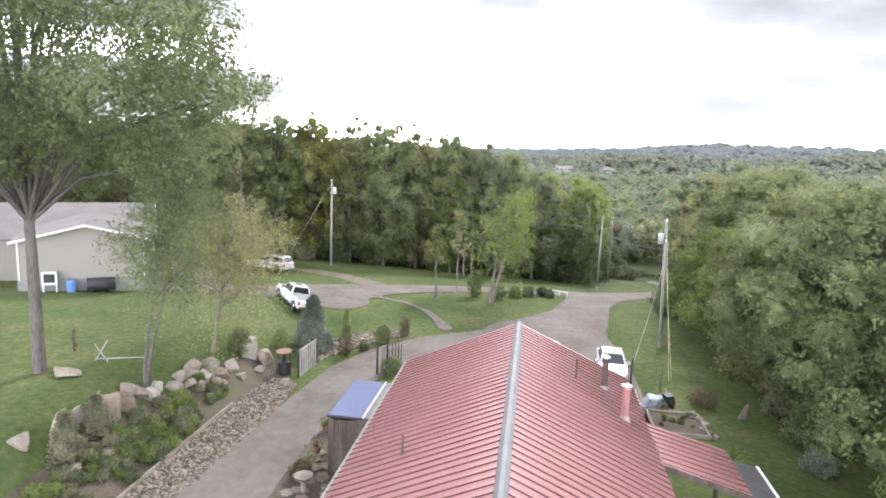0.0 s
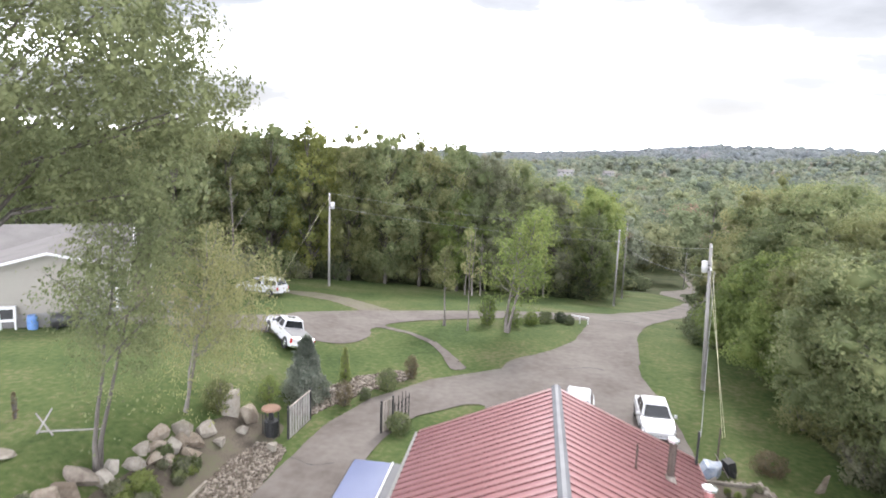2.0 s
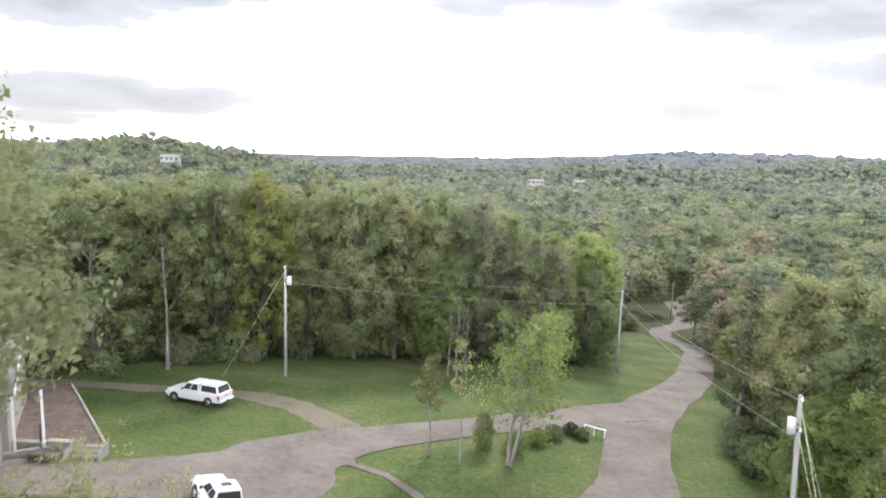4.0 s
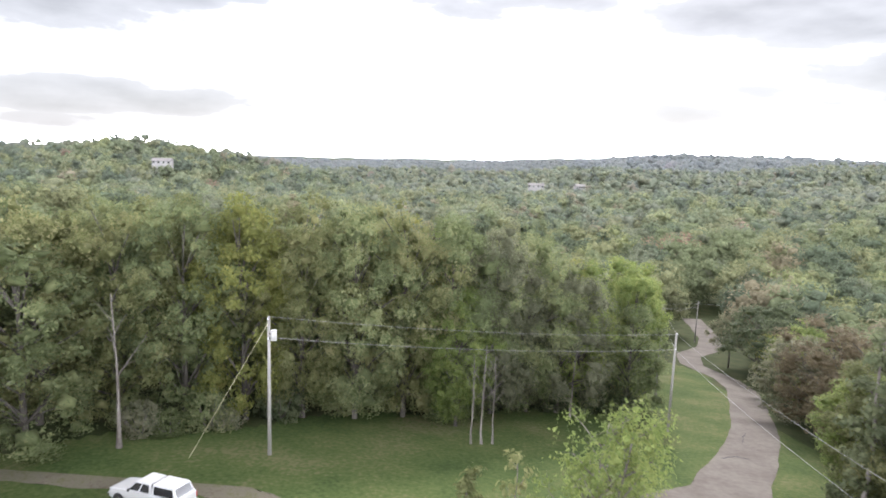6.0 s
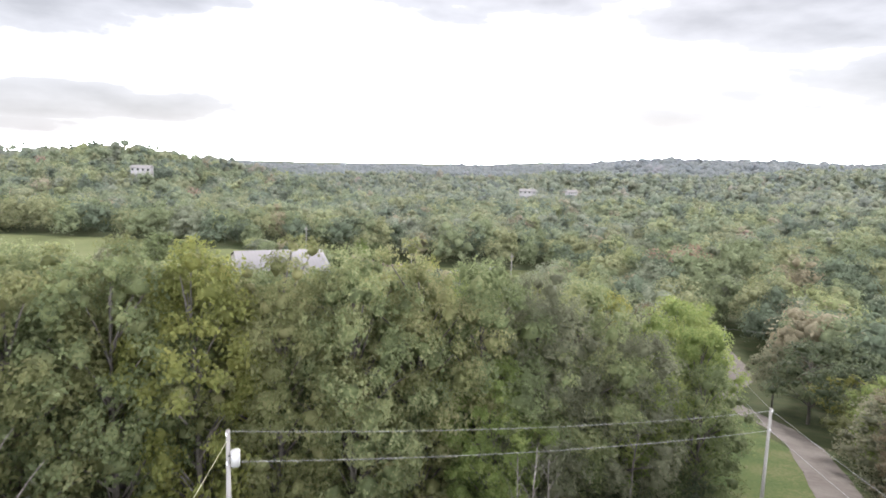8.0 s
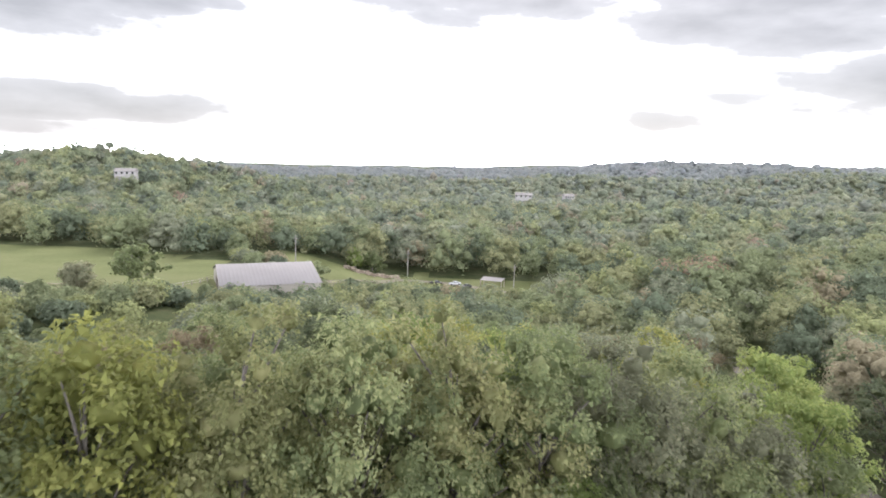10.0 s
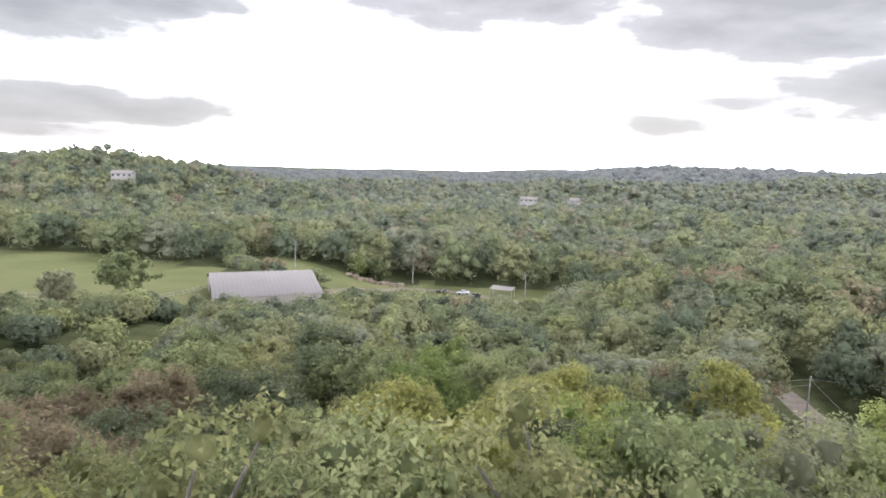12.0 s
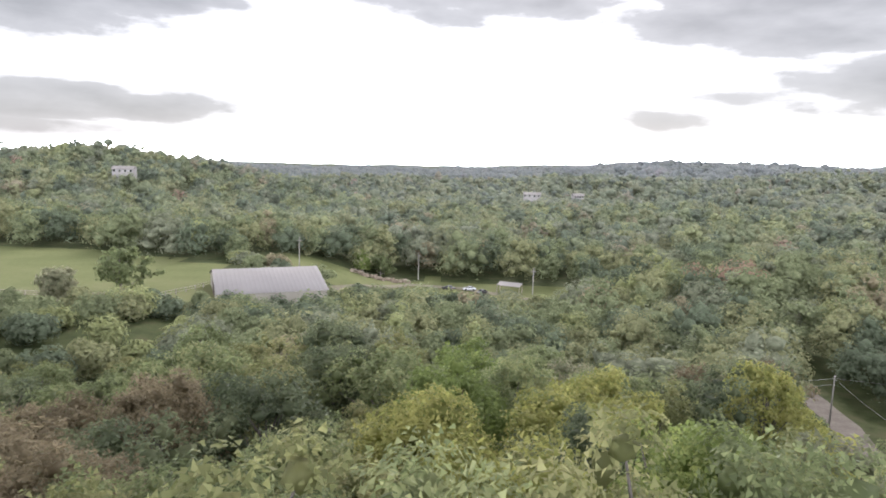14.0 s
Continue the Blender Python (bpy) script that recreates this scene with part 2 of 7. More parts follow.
RED_LENS = material("red_lens", [(0.3, 0.02, 0.02), (0.38, 0.03, 0.03)], 5, 0.2)
PANEL_BLUE = material("solar_glass", [(0.076, 0.091, 0.167), (0.103, 0.118, 0.198)], 0.4, 0.12, fine=0.05, spec=0.8)
TAN_ROCK = material("tan_sandstone", [(0.112, 0.089, 0.066), (0.172, 0.141, 0.108), (0.228, 0.197, 0.158)], 1.1, 0.95, fine=0.35, fine_scale=7, bump=0.03, bump_scale=5, spread=0.25)
PALE_ROCK = material("pale_limestone", [(0.152, 0.133, 0.106), (0.212, 0.190, 0.158), (0.264, 0.243, 0.208)], 1.1, 0.95, fine=0.35, fine_scale=7, bump=0.03, bump_scale=5, spread=0.3)
GREY_ROCK = material("grey_fieldstone", [(0.095, 0.078, 0.062), (0.15, 0.126, 0.102), (0.2, 0.172, 0.142)], 1.1, 0.95, fine=0.35, fine_scale=7, bump=0.03, bump_scale=5, spread=0.3)
GRAVEL = material("river_gravel", [(0.075, 0.061, 0.047), (0.145, 0.12, 0.096), (0.225, 0.196, 0.165)], 3.0, 0.95, fine=0.2, island=0.8, spec=0.2)
SOIL = material("dark_garden_soil", [(0.05, 0.04, 0.03), (0.08, 0.066, 0.05), (0.075, 0.078, 0.042)], 0.8, 0.95, fine=0.4, fine_scale=9, bump=0.03, bump_scale=12)
MULCH = material("brown_mulch", [(0.055, 0.04, 0.032), (0.085, 0.064, 0.052), (0.11, 0.086, 0.072)], 1.2, 0.95, fine=0.4, fine_scale=9, bump=0.02, bump_scale=14)
CERAMIC = material("terracotta", [(0.13, 0.075, 0.05), (0.19, 0.115, 0.08)], 3, 0.8, fine=0.3)
WIRE = material("power_cable", [(0.170, 0.170, 0.170), (0.255, 0.255, 0.255)], 1, 0.6)
GUY_YELLOW = material("yellow_guy_guard", [(0.380, 0.365, 0.228), (0.441, 0.426, 0.289)], 3, 0.6)
BLUE_PLASTIC = material("blue_plastic", [(0.05, 0.13, 0.3), (0.12, 0.2, 0.36)], 3, 0.5, fine=0.3)
PIPE_PINK = material("faded_red_pipe", [(0.216, 0.096, 0.090), (0.276, 0.144, 0.132)], 3, 0.55, fine=0.3)
LAMP_LENS = material("white_lamp_housing", [(0.3, 0.3, 0.295), (0.36, 0.36, 0.35)], 3, 0.4, fine=0.05)

# ---------------------------------------------------------------- builders
def part(name, bm, mat, parent=None, label="", smooth=False):
    """Links a bmesh as one mesh object, under a thing or part if given."""
    me = bpy.data.meshes.new(name)
    bmesh.ops.recalc_face_normals(bm, faces=bm.faces)
    bm.to_mesh(me)
    bm.free()
    return mesh_part(name, me, mat, parent, label, smooth)


def mesh_part(name, me, mat, parent=None, label="", smooth=False):
    if smooth:
        me.polygons.foreach_set("use_smooth", [True] * len(me.polygons))
    if not me.materials:
        me.materials.append(mat)
    ob = new(name, me)
    if parent:
        ob.parent = parent
    if label:
        tagged(ob, label)
    return ob


def thing(name, m, label, category, group="", kind=""):
    """An Empty at a thing's base."""
    ob = new(name)
    ob.empty_display_size = 0.2
    ob.matrix_basis = m
    return tagged(ob, label, category, group, kind)


def box(bm, lo, hi, m=None, bevel=0.0):
    c = [(a + b) / 2 for a, b in zip(lo, hi)]
    s = [abs(b - a) for a, b in zip(lo, hi)]
    r = bmesh.ops.create_cube(bm, size=1, matrix=Matrix.Translation(c) @ Matrix.Diagonal((*s, 1)))
    vs = r["verts"]
    if bevel:
        es = list({e for v in vs for e in v.link_edges})
        r2 = bmesh.ops.bevel(bm, geom=es, offset=bevel, segments=1, affect="EDGES")
        vs = list({v for f in r2["faces"] for v in f.verts} | {v for v in vs if v.is_valid})
    if m is not None:
        bmesh.ops.transform(bm, matrix=m, verts=vs)
    return vs


def tube(bm, a, b, r1, r2, n=8, caps=True):
    a, b = Vector(a), Vector(b)
    d = b - a
    m = Matrix.Translation((a + b) / 2) @ d.to_track_quat("Z", "Y").to_matrix().to_4x4()
    bmesh.ops.create_cone(bm, cap_ends=caps, segments=n, radius1=r1, radius2=r2, depth=d.length, matrix=m)


def prism(bm, pts, y0, y1, axis="x"):
    """Extrudes an outline of (u, z) pairs between two values of the other axis."""
    rows = []
    for w in (y0, y1):
        rows.append([bm.verts.new((w, u, z) if axis == "x" else (u, w, z)) for u, z in pts])
    n = len(pts)
    bm.faces.new(rows[0])
    bm.faces.new(rows[1][::-1])
    for i in range(n):
        bm.faces.new((rows[0][i], rows[1][i], rows[1][(i + 1) % n], rows[0][(i + 1) % n]))
    return rows[0] + rows[1]


def solid(me_name, verts, quads, smooth=False):
    """A mesh from numpy arrays of vertices and faces of one size."""
    verts, quads = np.asarray(verts, np.float32), np.asarray(quads, np.int32)
    me = bpy.data.meshes.new(me_name)
    me.vertices.add(len(verts))
    me.vertices.foreach_set("co", verts.ravel())
    k = quads.shape[1]
    me.loops.add(quads.size)
    me.loops.foreach_set("vertex_index", quads.ravel())
    me.polygons.add(len(quads))
    me.polygons.foreach_set("loop_start", np.arange(0, quads.size, k, dtype=np.int32))
    me.polygons.foreach_set("loop_total", np.full(len(quads), k, np.int32))
    me.update(calc_edges=True)
    if smooth:
        me.polygons.foreach_set("use_smooth", [True] * len(quads))
    return me


# ---------------------------------------------------------------- terrain
def sst(a, b, v):
    v = np.clip((v - a) / (b - a), 0.0, 1.0)
    return v * v * (3 - 2 * v)


def soft(v, k=4.0):
    return k * np.logaddexp(0.0, v / k)


def height(x, y):
    """The lie of the land: a bank by the lawn, a hill falling to a valley, hills beyond."""
    x, y = np.asarray(x, float), np.asarray(y, float)
    bank = 2.7 * sst(8.0, 16.5, -x) * (1 - sst(28, 66, y))
    v = y + 0.35 * np.clip(x, -60, 60)
    drop = 0.16 * soft(v - 61) - 0.16 * soft(v - 192, 12)
    rise = 0.017 * soft(y - 420, 30) - 0.012 * soft(y - 1500, 60)
    field = 9.0 * sst(30, 75, -x) * sst(120, 190, y) * (1 - sst(280, 420, y))
    hill = 29 * np.exp(-((x + 440) / 125) ** 2 - ((y - 720) / 200) ** 2) + 30 * np.exp(-((x + 740) / 230) ** 2 - ((y - 800) / 260) ** 2)
    hill += 16 * np.exp(-((x + 315) / 62) ** 2 - ((y - 610) / 110) ** 2) + 5 * np.exp(-((x + 205) / 50) ** 2 - ((y - 640) / 90) ** 2)
    hill += 9 * np.exp(-((x + 246) / 30) ** 2 - ((y - 525) / 30) ** 2)
    hill += (7 * np.exp(-((x + 310) / 45) ** 2) + 13 * np.exp(-((x + 240) / 45) ** 2) + 12 * np.exp(-((x + 160) / 45) ** 2)) * np.exp(-((y - 650) / 80) ** 2)
    east = 20 * sst(50, 700, x) * sst(500, 1250, y)
    roll = sst(250, 800, y) * (4 * np.sin(x / 140 + 1.0) * np.cos(y / 190) + 4 * np.sin(x / 63 + y / 110))
    ridge = 14 * np.exp(-((y - 1900 - 0.1 * x) / 300) ** 2) * (0.7 + 0.5 * np.sin(x / 420 - 0.6))
    return 0.55 + bank - drop - 9 * sst(500, 1100, y) - 13 * sst(480, 850, y) + (11 + 0.018 * np.clip(x, -300, 900)) * sst(820, 1150, y) * (1 - sst(1180, 1300, y)) + 0.016 * np.clip(x + 200, -900, 1000) * sst(1250, 1700, y) + rise + field + hill + east + roll + ridge


def gz(x, y):
    return float(height(x, y))


def seg_dist(px, py, line):
    """Distance to a polyline of (x, y, width), less half the width there."""
    best = np.full(px.shape, 1e9)
    for (x0, y0, w0), (x1, y1, w1) in zip(line, line[1:]):
        dx, dy = x1 - x0, y1 - y0
        t = np.clip(((px - x0) * dx + (py - y0) * dy) / (dx * dx + dy * dy), 0, 1)
        best = np.minimum(best, np.hypot(px - x0 - t * dx, py - y0 - t * dy) - (w0 + (w1 - w0) * t) / 2)
    return best


def region(name, sdf, bounds, step, lift, mat, label, category="road", kind="structure"):
    """A sheet over the terrain wherever sdf is negative, its rim drawn onto the edge."""
    x0, y0, x1, y1 = bounds
    nx, ny = int((x1 - x0) / step), int((y1 - y0) / step)
    gx, gy = np.meshgrid(x0 + step * np.arange(nx + 1), y0 + step * np.arange(ny + 1), indexing="ij")
    d = sdf(gx, gy)
    e = 0.05
    ddx, ddy = (sdf(gx + e, gy) - sdf(gx - e, gy)) / (2 * e), (sdf(gx, gy + e) - sdf(gx, gy - e)) / (2 * e)
    inside = d < 0
    cell = inside[:-1, :-1] | inside[1:, :-1] | inside[1:, 1:] | inside[:-1, 1:]
    move = np.where(d > 0, np.minimum(d, step * 1.5), 0)
    px, py = gx - move * ddx, gy - move * ddy
    idx = np.arange(gx.size).reshape(gx.shape)
    quads = np.stack([idx[:-1, :-1][cell], idx[1:, :-1][cell], idx[1:, 1:][cell], idx[:-1, 1:][cell]], 1)
    used, inv = np.unique(quads, return_inverse=True)
    vx, vy = px.ravel()[used], py.ravel()[used]
    verts = np.stack([vx, vy, height(vx, vy) + lift], 1)
    me = solid(name, verts, inv.reshape(quads.shape), True)
    return tagged(mesh_part(name, me, mat), label, category, kind=kind)


DRIVE = [(-8.2, 5, 3.9), (-7.8, 14, 3.8), (-7.3, 20, 3.7), (-6.75, 26, 3.3), (-6.2, 30, 3.4), (-5.4, 34.5, 3.4), (-3.9, 38.2, 3.6), (-1, 41.2, 4.2), (3, 43, 6)]
MAIN = [(6.8, 32, 10), (6.6, 42, 10.8), (6.9, 45.2, 9.6), (8.9, 49.8, 6.4), (10.3, 53.6, 4.9), (11.3, 57.8, 4.5), (12.8, 64, 5.0), (15.2, 70.5, 5.6), (18.6, 77, 5.2), (22.2, 83, 4.8),
        (27.3, 93, 4.6), (32.5, 106.5, 4.4), (37, 119, 4.2), (38.2, 127.5, 4.0), (37.4, 141, 4.0), (41, 153, 4.6), (49.5, 165, 5.0), (54, 176, 5.0), (56.5, 190, 5.0), (58, 204, 5)]
UPPER = [(-12.5, 53.2, 6.6), (-9, 57, 5.0), (-6, 58.6, 3.9), (-3, 60.1, 3.5), (2, 62.7, 3.7), (8, 66.2, 4.8), (13, 70, 5.6), (16, 73, 4)]
WEST = [(-12, 51.5, 7.5), (-16, 49.6, 6.5), (-24, 47.9, 4.0), (-40, 51, 3.5), (-60, 55, 3.5)]
LANE = [(-9.3, 59.6, 2.8), (-13.6, 63.3, 2.5), (-19, 65.4, 2.3), (-30, 65.4, 2.2), (-46, 64.2, 2.2), (-70, 63, 2.2)]
FOOTPATH = [(-8.2, 54.4, 0.7), (-5.2, 52.9, 0.7), (-3.1, 50.7, 0.8), (-1.9, 48.4, 0.9), (-0.8, 45.6, 1.3)]


def wobble(x, y, a=0.06):
    return a * np.sin(x * 0.61 + y * 0.43) + a * 0.35 * np.sin(y * 2.7 - x * 1.9 + 1)


def paved(x, y):
    d = np.minimum(seg_dist(x, y, DRIVE), seg_dist(x, y, MAIN))
    d = np.minimum(d, np.minimum(seg_dist(x, y, UPPER), seg_dist(x, y, WEST)))
    d = np.minimum(d, seg_dist(x, y, FOOTPATH) + 0.06)
    return d + wobble(x, y)


def any_track(x, y):
    return np.minimum(paved(x, y), seg_dist(x, y, LANE))


def wood_edge(x, y):
    """Positive inside the woods, in metres from their edge."""
    north = y - (89.3 + 0.45 * x - 0.0063 * np.minimum(x, 0) ** 2 + 1.5 * np.sin(x * 0.35) + 3.2 * np.maximum(x - 15, 0))
    right = x - (19.5 + 1.2 * np.sin(y * 0.3) + 9.5 * sst(62, 84, y) + 5.0 * sst(90, 108, y) + 0.4 * np.maximum(0, y - 140))
    return np.maximum(north, right)


def pasture(x, y):
    """Negative on the open pasture in the valley."""
    d1 = np.hypot((x + 166) / 97, (y - 231) / 52) - 1
    d2 = np.hypot((x + 20) / 52, (y - 283) / 17) - 1
    return np.minimum(d1 * 50, d2 * 17)


def ground_sheet():
    near_x = np.arange(-60, 60.1, 1.0)
    xs = np.concatenate([-60 - np.geomspace(3, 2900, 60)[::-1], near_x, 60 + np.geomspace(3, 2900, 60)])
    ys = np.concatenate([-np.geomspace(3, 600, 30)[::-1], np.arange(0, 140.1, 1.0), 140 + np.geomspace(2, 4300, 110)])
    gx, gy = np.meshgrid(xs, ys, indexing="ij")
    idx = np.arange(gx.size).reshape(gx.shape)
    quads = np.stack([idx[:-1, :-1], idx[1:, :-1], idx[1:, 1:], idx[:-1, 1:]], -1).reshape(-1, 4)
    verts = np.stack([gx, gy, height(gx, gy)], -1).reshape(-1, 3)
    me = solid("ground", verts, quads, True)
    for m in (GRASS, LITTER, FIELD):
        me.materials.append(m)
    cx = verts[quads, 0].mean(1)
    cy = verts[quads, 1].mean(1)
    wood = wood_edge(cx, cy) > 1.0
    kind = np.where((cy > 110) & (pasture(cx, cy) < 3), 2, np.where(wood | (cy > 140), 1, 0))
    me.polygons.foreach_set("material_index", kind.astype(np.int32))
    return tagged(mesh_part("ground", me, GRASS), "mown grass falling away to wooded valley floor", "ground", kind="structure")


ground_sheet()
region("road", paved, (-62, 5, 67, 200), 0.25, 0.05, ASPHALT, "pale weathered asphalt drive and lane with broken edges")
region("dirt_track", lambda x, y: np.maximum(seg_dist(x, y, LANE) + wobble(x, y, 0.18), -paved(x, y) - 0.4), (-72, 43, 0, 66), 0.3, 0.03, DIRT,
       "worn dirt track with thin grass down its middle", "track")

# ---------------------------------------------------------------- trees
def limb_mesh(segs, sides=6):
    """Tapered tubes for (a, b, ra, rb)."""
    vs, fs = [], []
    ang = np.linspace(0, 2 * np.pi, sides, endpoint=False)
    for a, b, ra, rb in segs:
        a, b = np.array(a, float), np.array(b, float)
        d = b - a
        d /= np.linalg.norm(d) + 1e-9
        u = np.cross(d, (0.3, 0.9, 0.1))
        u /= np.linalg.norm(u) + 1e-9
        w = np.cross(d, u)
        ring = np.cos(ang)[:, None] * u + np.sin(ang)[:, None] * w
        k = len(vs) * 2 * sides
        vs.append(np.concatenate([a + ring * ra, b + ring * rb]))
        i = np.arange(sides)
        j = (i + 1) % sides
        fs.append(np.stack([k + i, k + j, k + sides + j, k + sides + i], 1))
    return np.concatenate(vs), np.concatenate(fs)


def leaf_cards(rng, centres, size, droop=0.0, flat=0.35, outward=None, leaflets=1):
    """One bent diamond leaf spray at each centre; sprays face away from the middle of their clump."""
    n = len(centres)
    if outward is None:
        nrm = rng.normal(0, 0.6, (n, 3)) + (0, 0, 0.9 - flat)
    else:
        nrm = outward * 0.95 + rng.normal(0, 0.33, (n, 3)) + (0, 0, 0.25)
    nrm /= np.linalg.norm(nrm, axis=1)[:, None] + 1e-9
    long = np.cross(nrm, rng.normal(0, 1, (n, 3)))
    long[:, 2] -= droop
    long /= np.linalg.norm(long, axis=1)[:, None] + 1e-9
    side = np.cross(nrm, long)
    side /= np.linalg.norm(side, axis=1)[:, None] + 1e-9
    s = size * rng.uniform(0.6, 1.35, n)[:, None]
    if leaflets > 1:
        # a spray of small pointed leaves round the twig's end
        vs = []
        for k in range(leaflets):
            a = rng.uniform(0, 6.28, n)[:, None]
            u = long * np.cos(a) + side * np.sin(a) + nrm * rng.uniform(-0.45, 0.45, n)[:, None]
            w = np.cross(nrm, u) + rng.normal(0, 0.25, (n, 3))
            p = centres + u * s * rng.uniform(0.1, 0.5, n)[:, None]
            vs.append(np.stack([p, p + u * s * 0.5 + w * s * 0.55, p + u * s * 1.0 - w * s * 0.05], 1))
        v = np.stack(vs, 1).reshape(-1, 3)
        return v, np.arange(len(v)).reshape(-1, 3)
    bend = nrm * s * 0.16
    v = np.stack([centres - long * s, centres + side * s * 0.6 + bend, centres + long * s * 1.1, centres - side * s * 0.55 + bend], 1).reshape(-1, 3)
    f = np.arange(4 * n).reshape(n, 4)
    return v, f


def icosphere(level):
    bm = bmesh.new()
    bmesh.ops.create_icosphere(bm, subdivisions=level, radius=1)
    v = np.array([x.co for x in bm.verts])
    f = np.array([[x.index for x in q.verts] for q in bm.faces])
    bm.free()
    return v, f


def grow(rng, height_m, trunk_r, fork, spread, limbs, upright=0.5, stems=1, lean=0.0, sub=3, taper=0.75, bearing=None, fan=2.2, sway=(0.0, 0.0)):
    """Trunk, limbs and twigs; returns the segments and the twig tips."""
    segs, tips = [], []
    for s in range(stems):
        a0 = rng.uniform(0, 6.28) if bearing is None else bearing
        foot = np.array([0.0, 0, 0]) if stems == 1 else np.array([np.cos(a0 + s * fan), np.sin(a0 + s * fan), 0]) * trunk_r * 0.9
        tilt = np.array([np.cos(a0 + s * fan), np.sin(a0 + s * fan), 0]) * (lean if stems == 1 else max(lean, 0.18))
        p, r = foot - np.array([0, 0, 0.25]), trunk_r * (1 if stems == 1 else 0.72)
        steps = 7
        line = [p]
        for i in range(steps):
            q = p + (np.array([0, 0, 1.0]) + tilt + rng.normal(0, 0.05, 3) * (1, 1, 0)) * height_m * 0.88 / steps
            r2 = max(trunk_r * 0.1, r * (0.8 if i else 0.74))
            segs.append((p, q, r * (1.25 if i == 0 else 1), r2))
            p, r = q, r2
            line.append(q)
        tips.append(p)
        for k in range(limbs):
            t = fork + (1 - fork) * (k + rng.uniform(0, 0.7)) / limbs
            i = min(steps - 1, int(t * steps))
            base = line[i] + (line[i + 1] - line[i]) * (t * steps - i)
            a = k * 2.4 + rng.uniform(-0.5, 0.5)
            reach = spread * (1.15 - taper * t) * rng.uniform(0.75, 1.15) * (1 + sway[1] * math.cos(a - sway[0]))
            out = np.array([np.cos(a), np.sin(a), upright + rng.uniform(-0.1, 0.35)])
            b = base
            rr = trunk_r * (0.42 - 0.28 * t)
            for j in range(3):
                e = b + out * reach / 3 * (1, 1, 1) + rng.normal(0, 0.06, 3) * reach
                segs.append((b, e, rr, rr * 0.66))
                b, rr = e, rr * 0.66
                out = out + np.array([0, 0, 0.12])
                for _ in range(sub):
                    tw = b + rng.normal(0, 1, 3) * reach * (0.22, 0.22, 0.16) + out * reach * 0.1
                    segs.append((b, tw, rr * 0.5, rr * 0.15))
                    tips.append(tw)
            tips.append(b)
    return segs, np.array(tips)


def tree(name, m, label, leaf, seed, tall=15.0, trunk_r=0.25, fork=0.35, spread=4.5, limbs=10, upright=0.5, stems=1, lean=0.0, cards=2500,
         size=0.32, clump=0.9, droop=0.0, bark=None, category="tree", group="", sub=3, sides=6, hang=0.0, leaflets=1, taper=0.75, bearing=None, fan=2.2, sway=(0.0, 0.0)):
    rng = np.random.default_rng(seed)
    segs, tips = grow(rng, tall, trunk_r, fork, spread, limbs, upright, stems, lean, sub, taper, bearing, fan, sway)
    root = thing(name, m, label, category, group)
    v, f = limb_mesh(segs, sides)
    mesh_part("trunk", solid("trunk", v, f, True), bark or BARK, root)
    # leaves gather in uneven clumps round the twig tips
    away = np.hypot(tips[:, 0], tips[:, 1])
    share = (0.45 + away / (away.max() + 1e-6)) ** 1.6
    pick = tips[rng.choice(len(tips), cards, p=share / share.sum())]
    off = rng.normal(0, 1, (cards, 3))
    off /= np.linalg.norm(off, axis=1)[:, None]
    off *= (rng.uniform(0, 1, cards) ** 0.45)[:, None] * clump * rng.uniform(0.6, 1.2, cards)[:, None]
    off[:, 2] *= 0.65
    c = pick + off
    middle = tips.mean(0)
    out = off / (np.linalg.norm(off, axis=1)[:, None] + 1e-9) + 0.7 * (c - middle) / (np.linalg.norm(c - middle, axis=1)[:, None] + 1e-9)
    if hang:
        c[:, 2] -= rng.exponential(hang, cards)
    c[:, 2] = np.maximum(c[:, 2], 0.25)
    lv, lf = leaf_cards(rng, c, size, droop, outward=out, leaflets=leaflets)
    mesh_part("crown", solid("crown", lv, lf), LEAF[leaf], root)
    return root


def bush(name, m, label, leaf, seed, tall=1.2, wide=0.8, cards=500, size=0.14, cone=0.0, flat=0.5, category="shrub", group="", droop=-0.5):
    """A rooted shrub: stems from the ground and leaf sprays over them; cone narrows it to the top."""
    rng = np.random.default_rng(seed)
    root = thing(name, m, label, category, group)
    segs = []
    for k in range(9):
        a, q = rng.uniform(0, 6.28), rng.uniform(0.2, 0.9)
        top = np.array([np.cos(a) * wide * q * (1 - cone), np.sin(a) * wide * q * (1 - cone), tall * rng.uniform(0.6, 0.95)])
        mid_p = top * (0.6, 0.6, 0.5)
        segs += [((0, 0, -0.1), mid_p, 0.022 * tall, 0.014 * tall), (mid_p, top, 0.014 * tall, 0.004 * tall)]
    v, f = limb_mesh(segs, 5)
    mesh_part("branchwork", solid("branchwork", v, f), BARK, root)
    u = rng.uniform(0.03, 1.0, cards)
    a = rng.uniform(0, 6.28, cards)
    prof = np.where(cone > 0, (1 - u) ** 0.8 + 0.06, np.sqrt(np.maximum(0.05, 1 - (2 * u - 0.9) ** 2 * 0.8)))
    lump = 0.8 + 0.3 * np.sin(a * 3 + u * 7 + seed) * np.cos(u * 11 + seed)
    r = wide * prof * lump * rng.uniform(0.3, 1.0, cards) ** 0.4
    c = np.stack([np.cos(a) * r, np.sin(a) * r, u * tall], 1)
    o = c - (0, 0, tall * 0.4)
    o /= np.linalg.norm(o, axis=1)[:, None] + 1e-9
    lv, lf = leaf_cards(rng, c, size, 0.0 if droop < 0 else droop, flat, outward=None if cards < 100 else o, leaflets=1 if cards < 100 else 3)
    mesh_part("foliage", solid("foliage", lv, lf), LEAF[leaf], root)
    return root


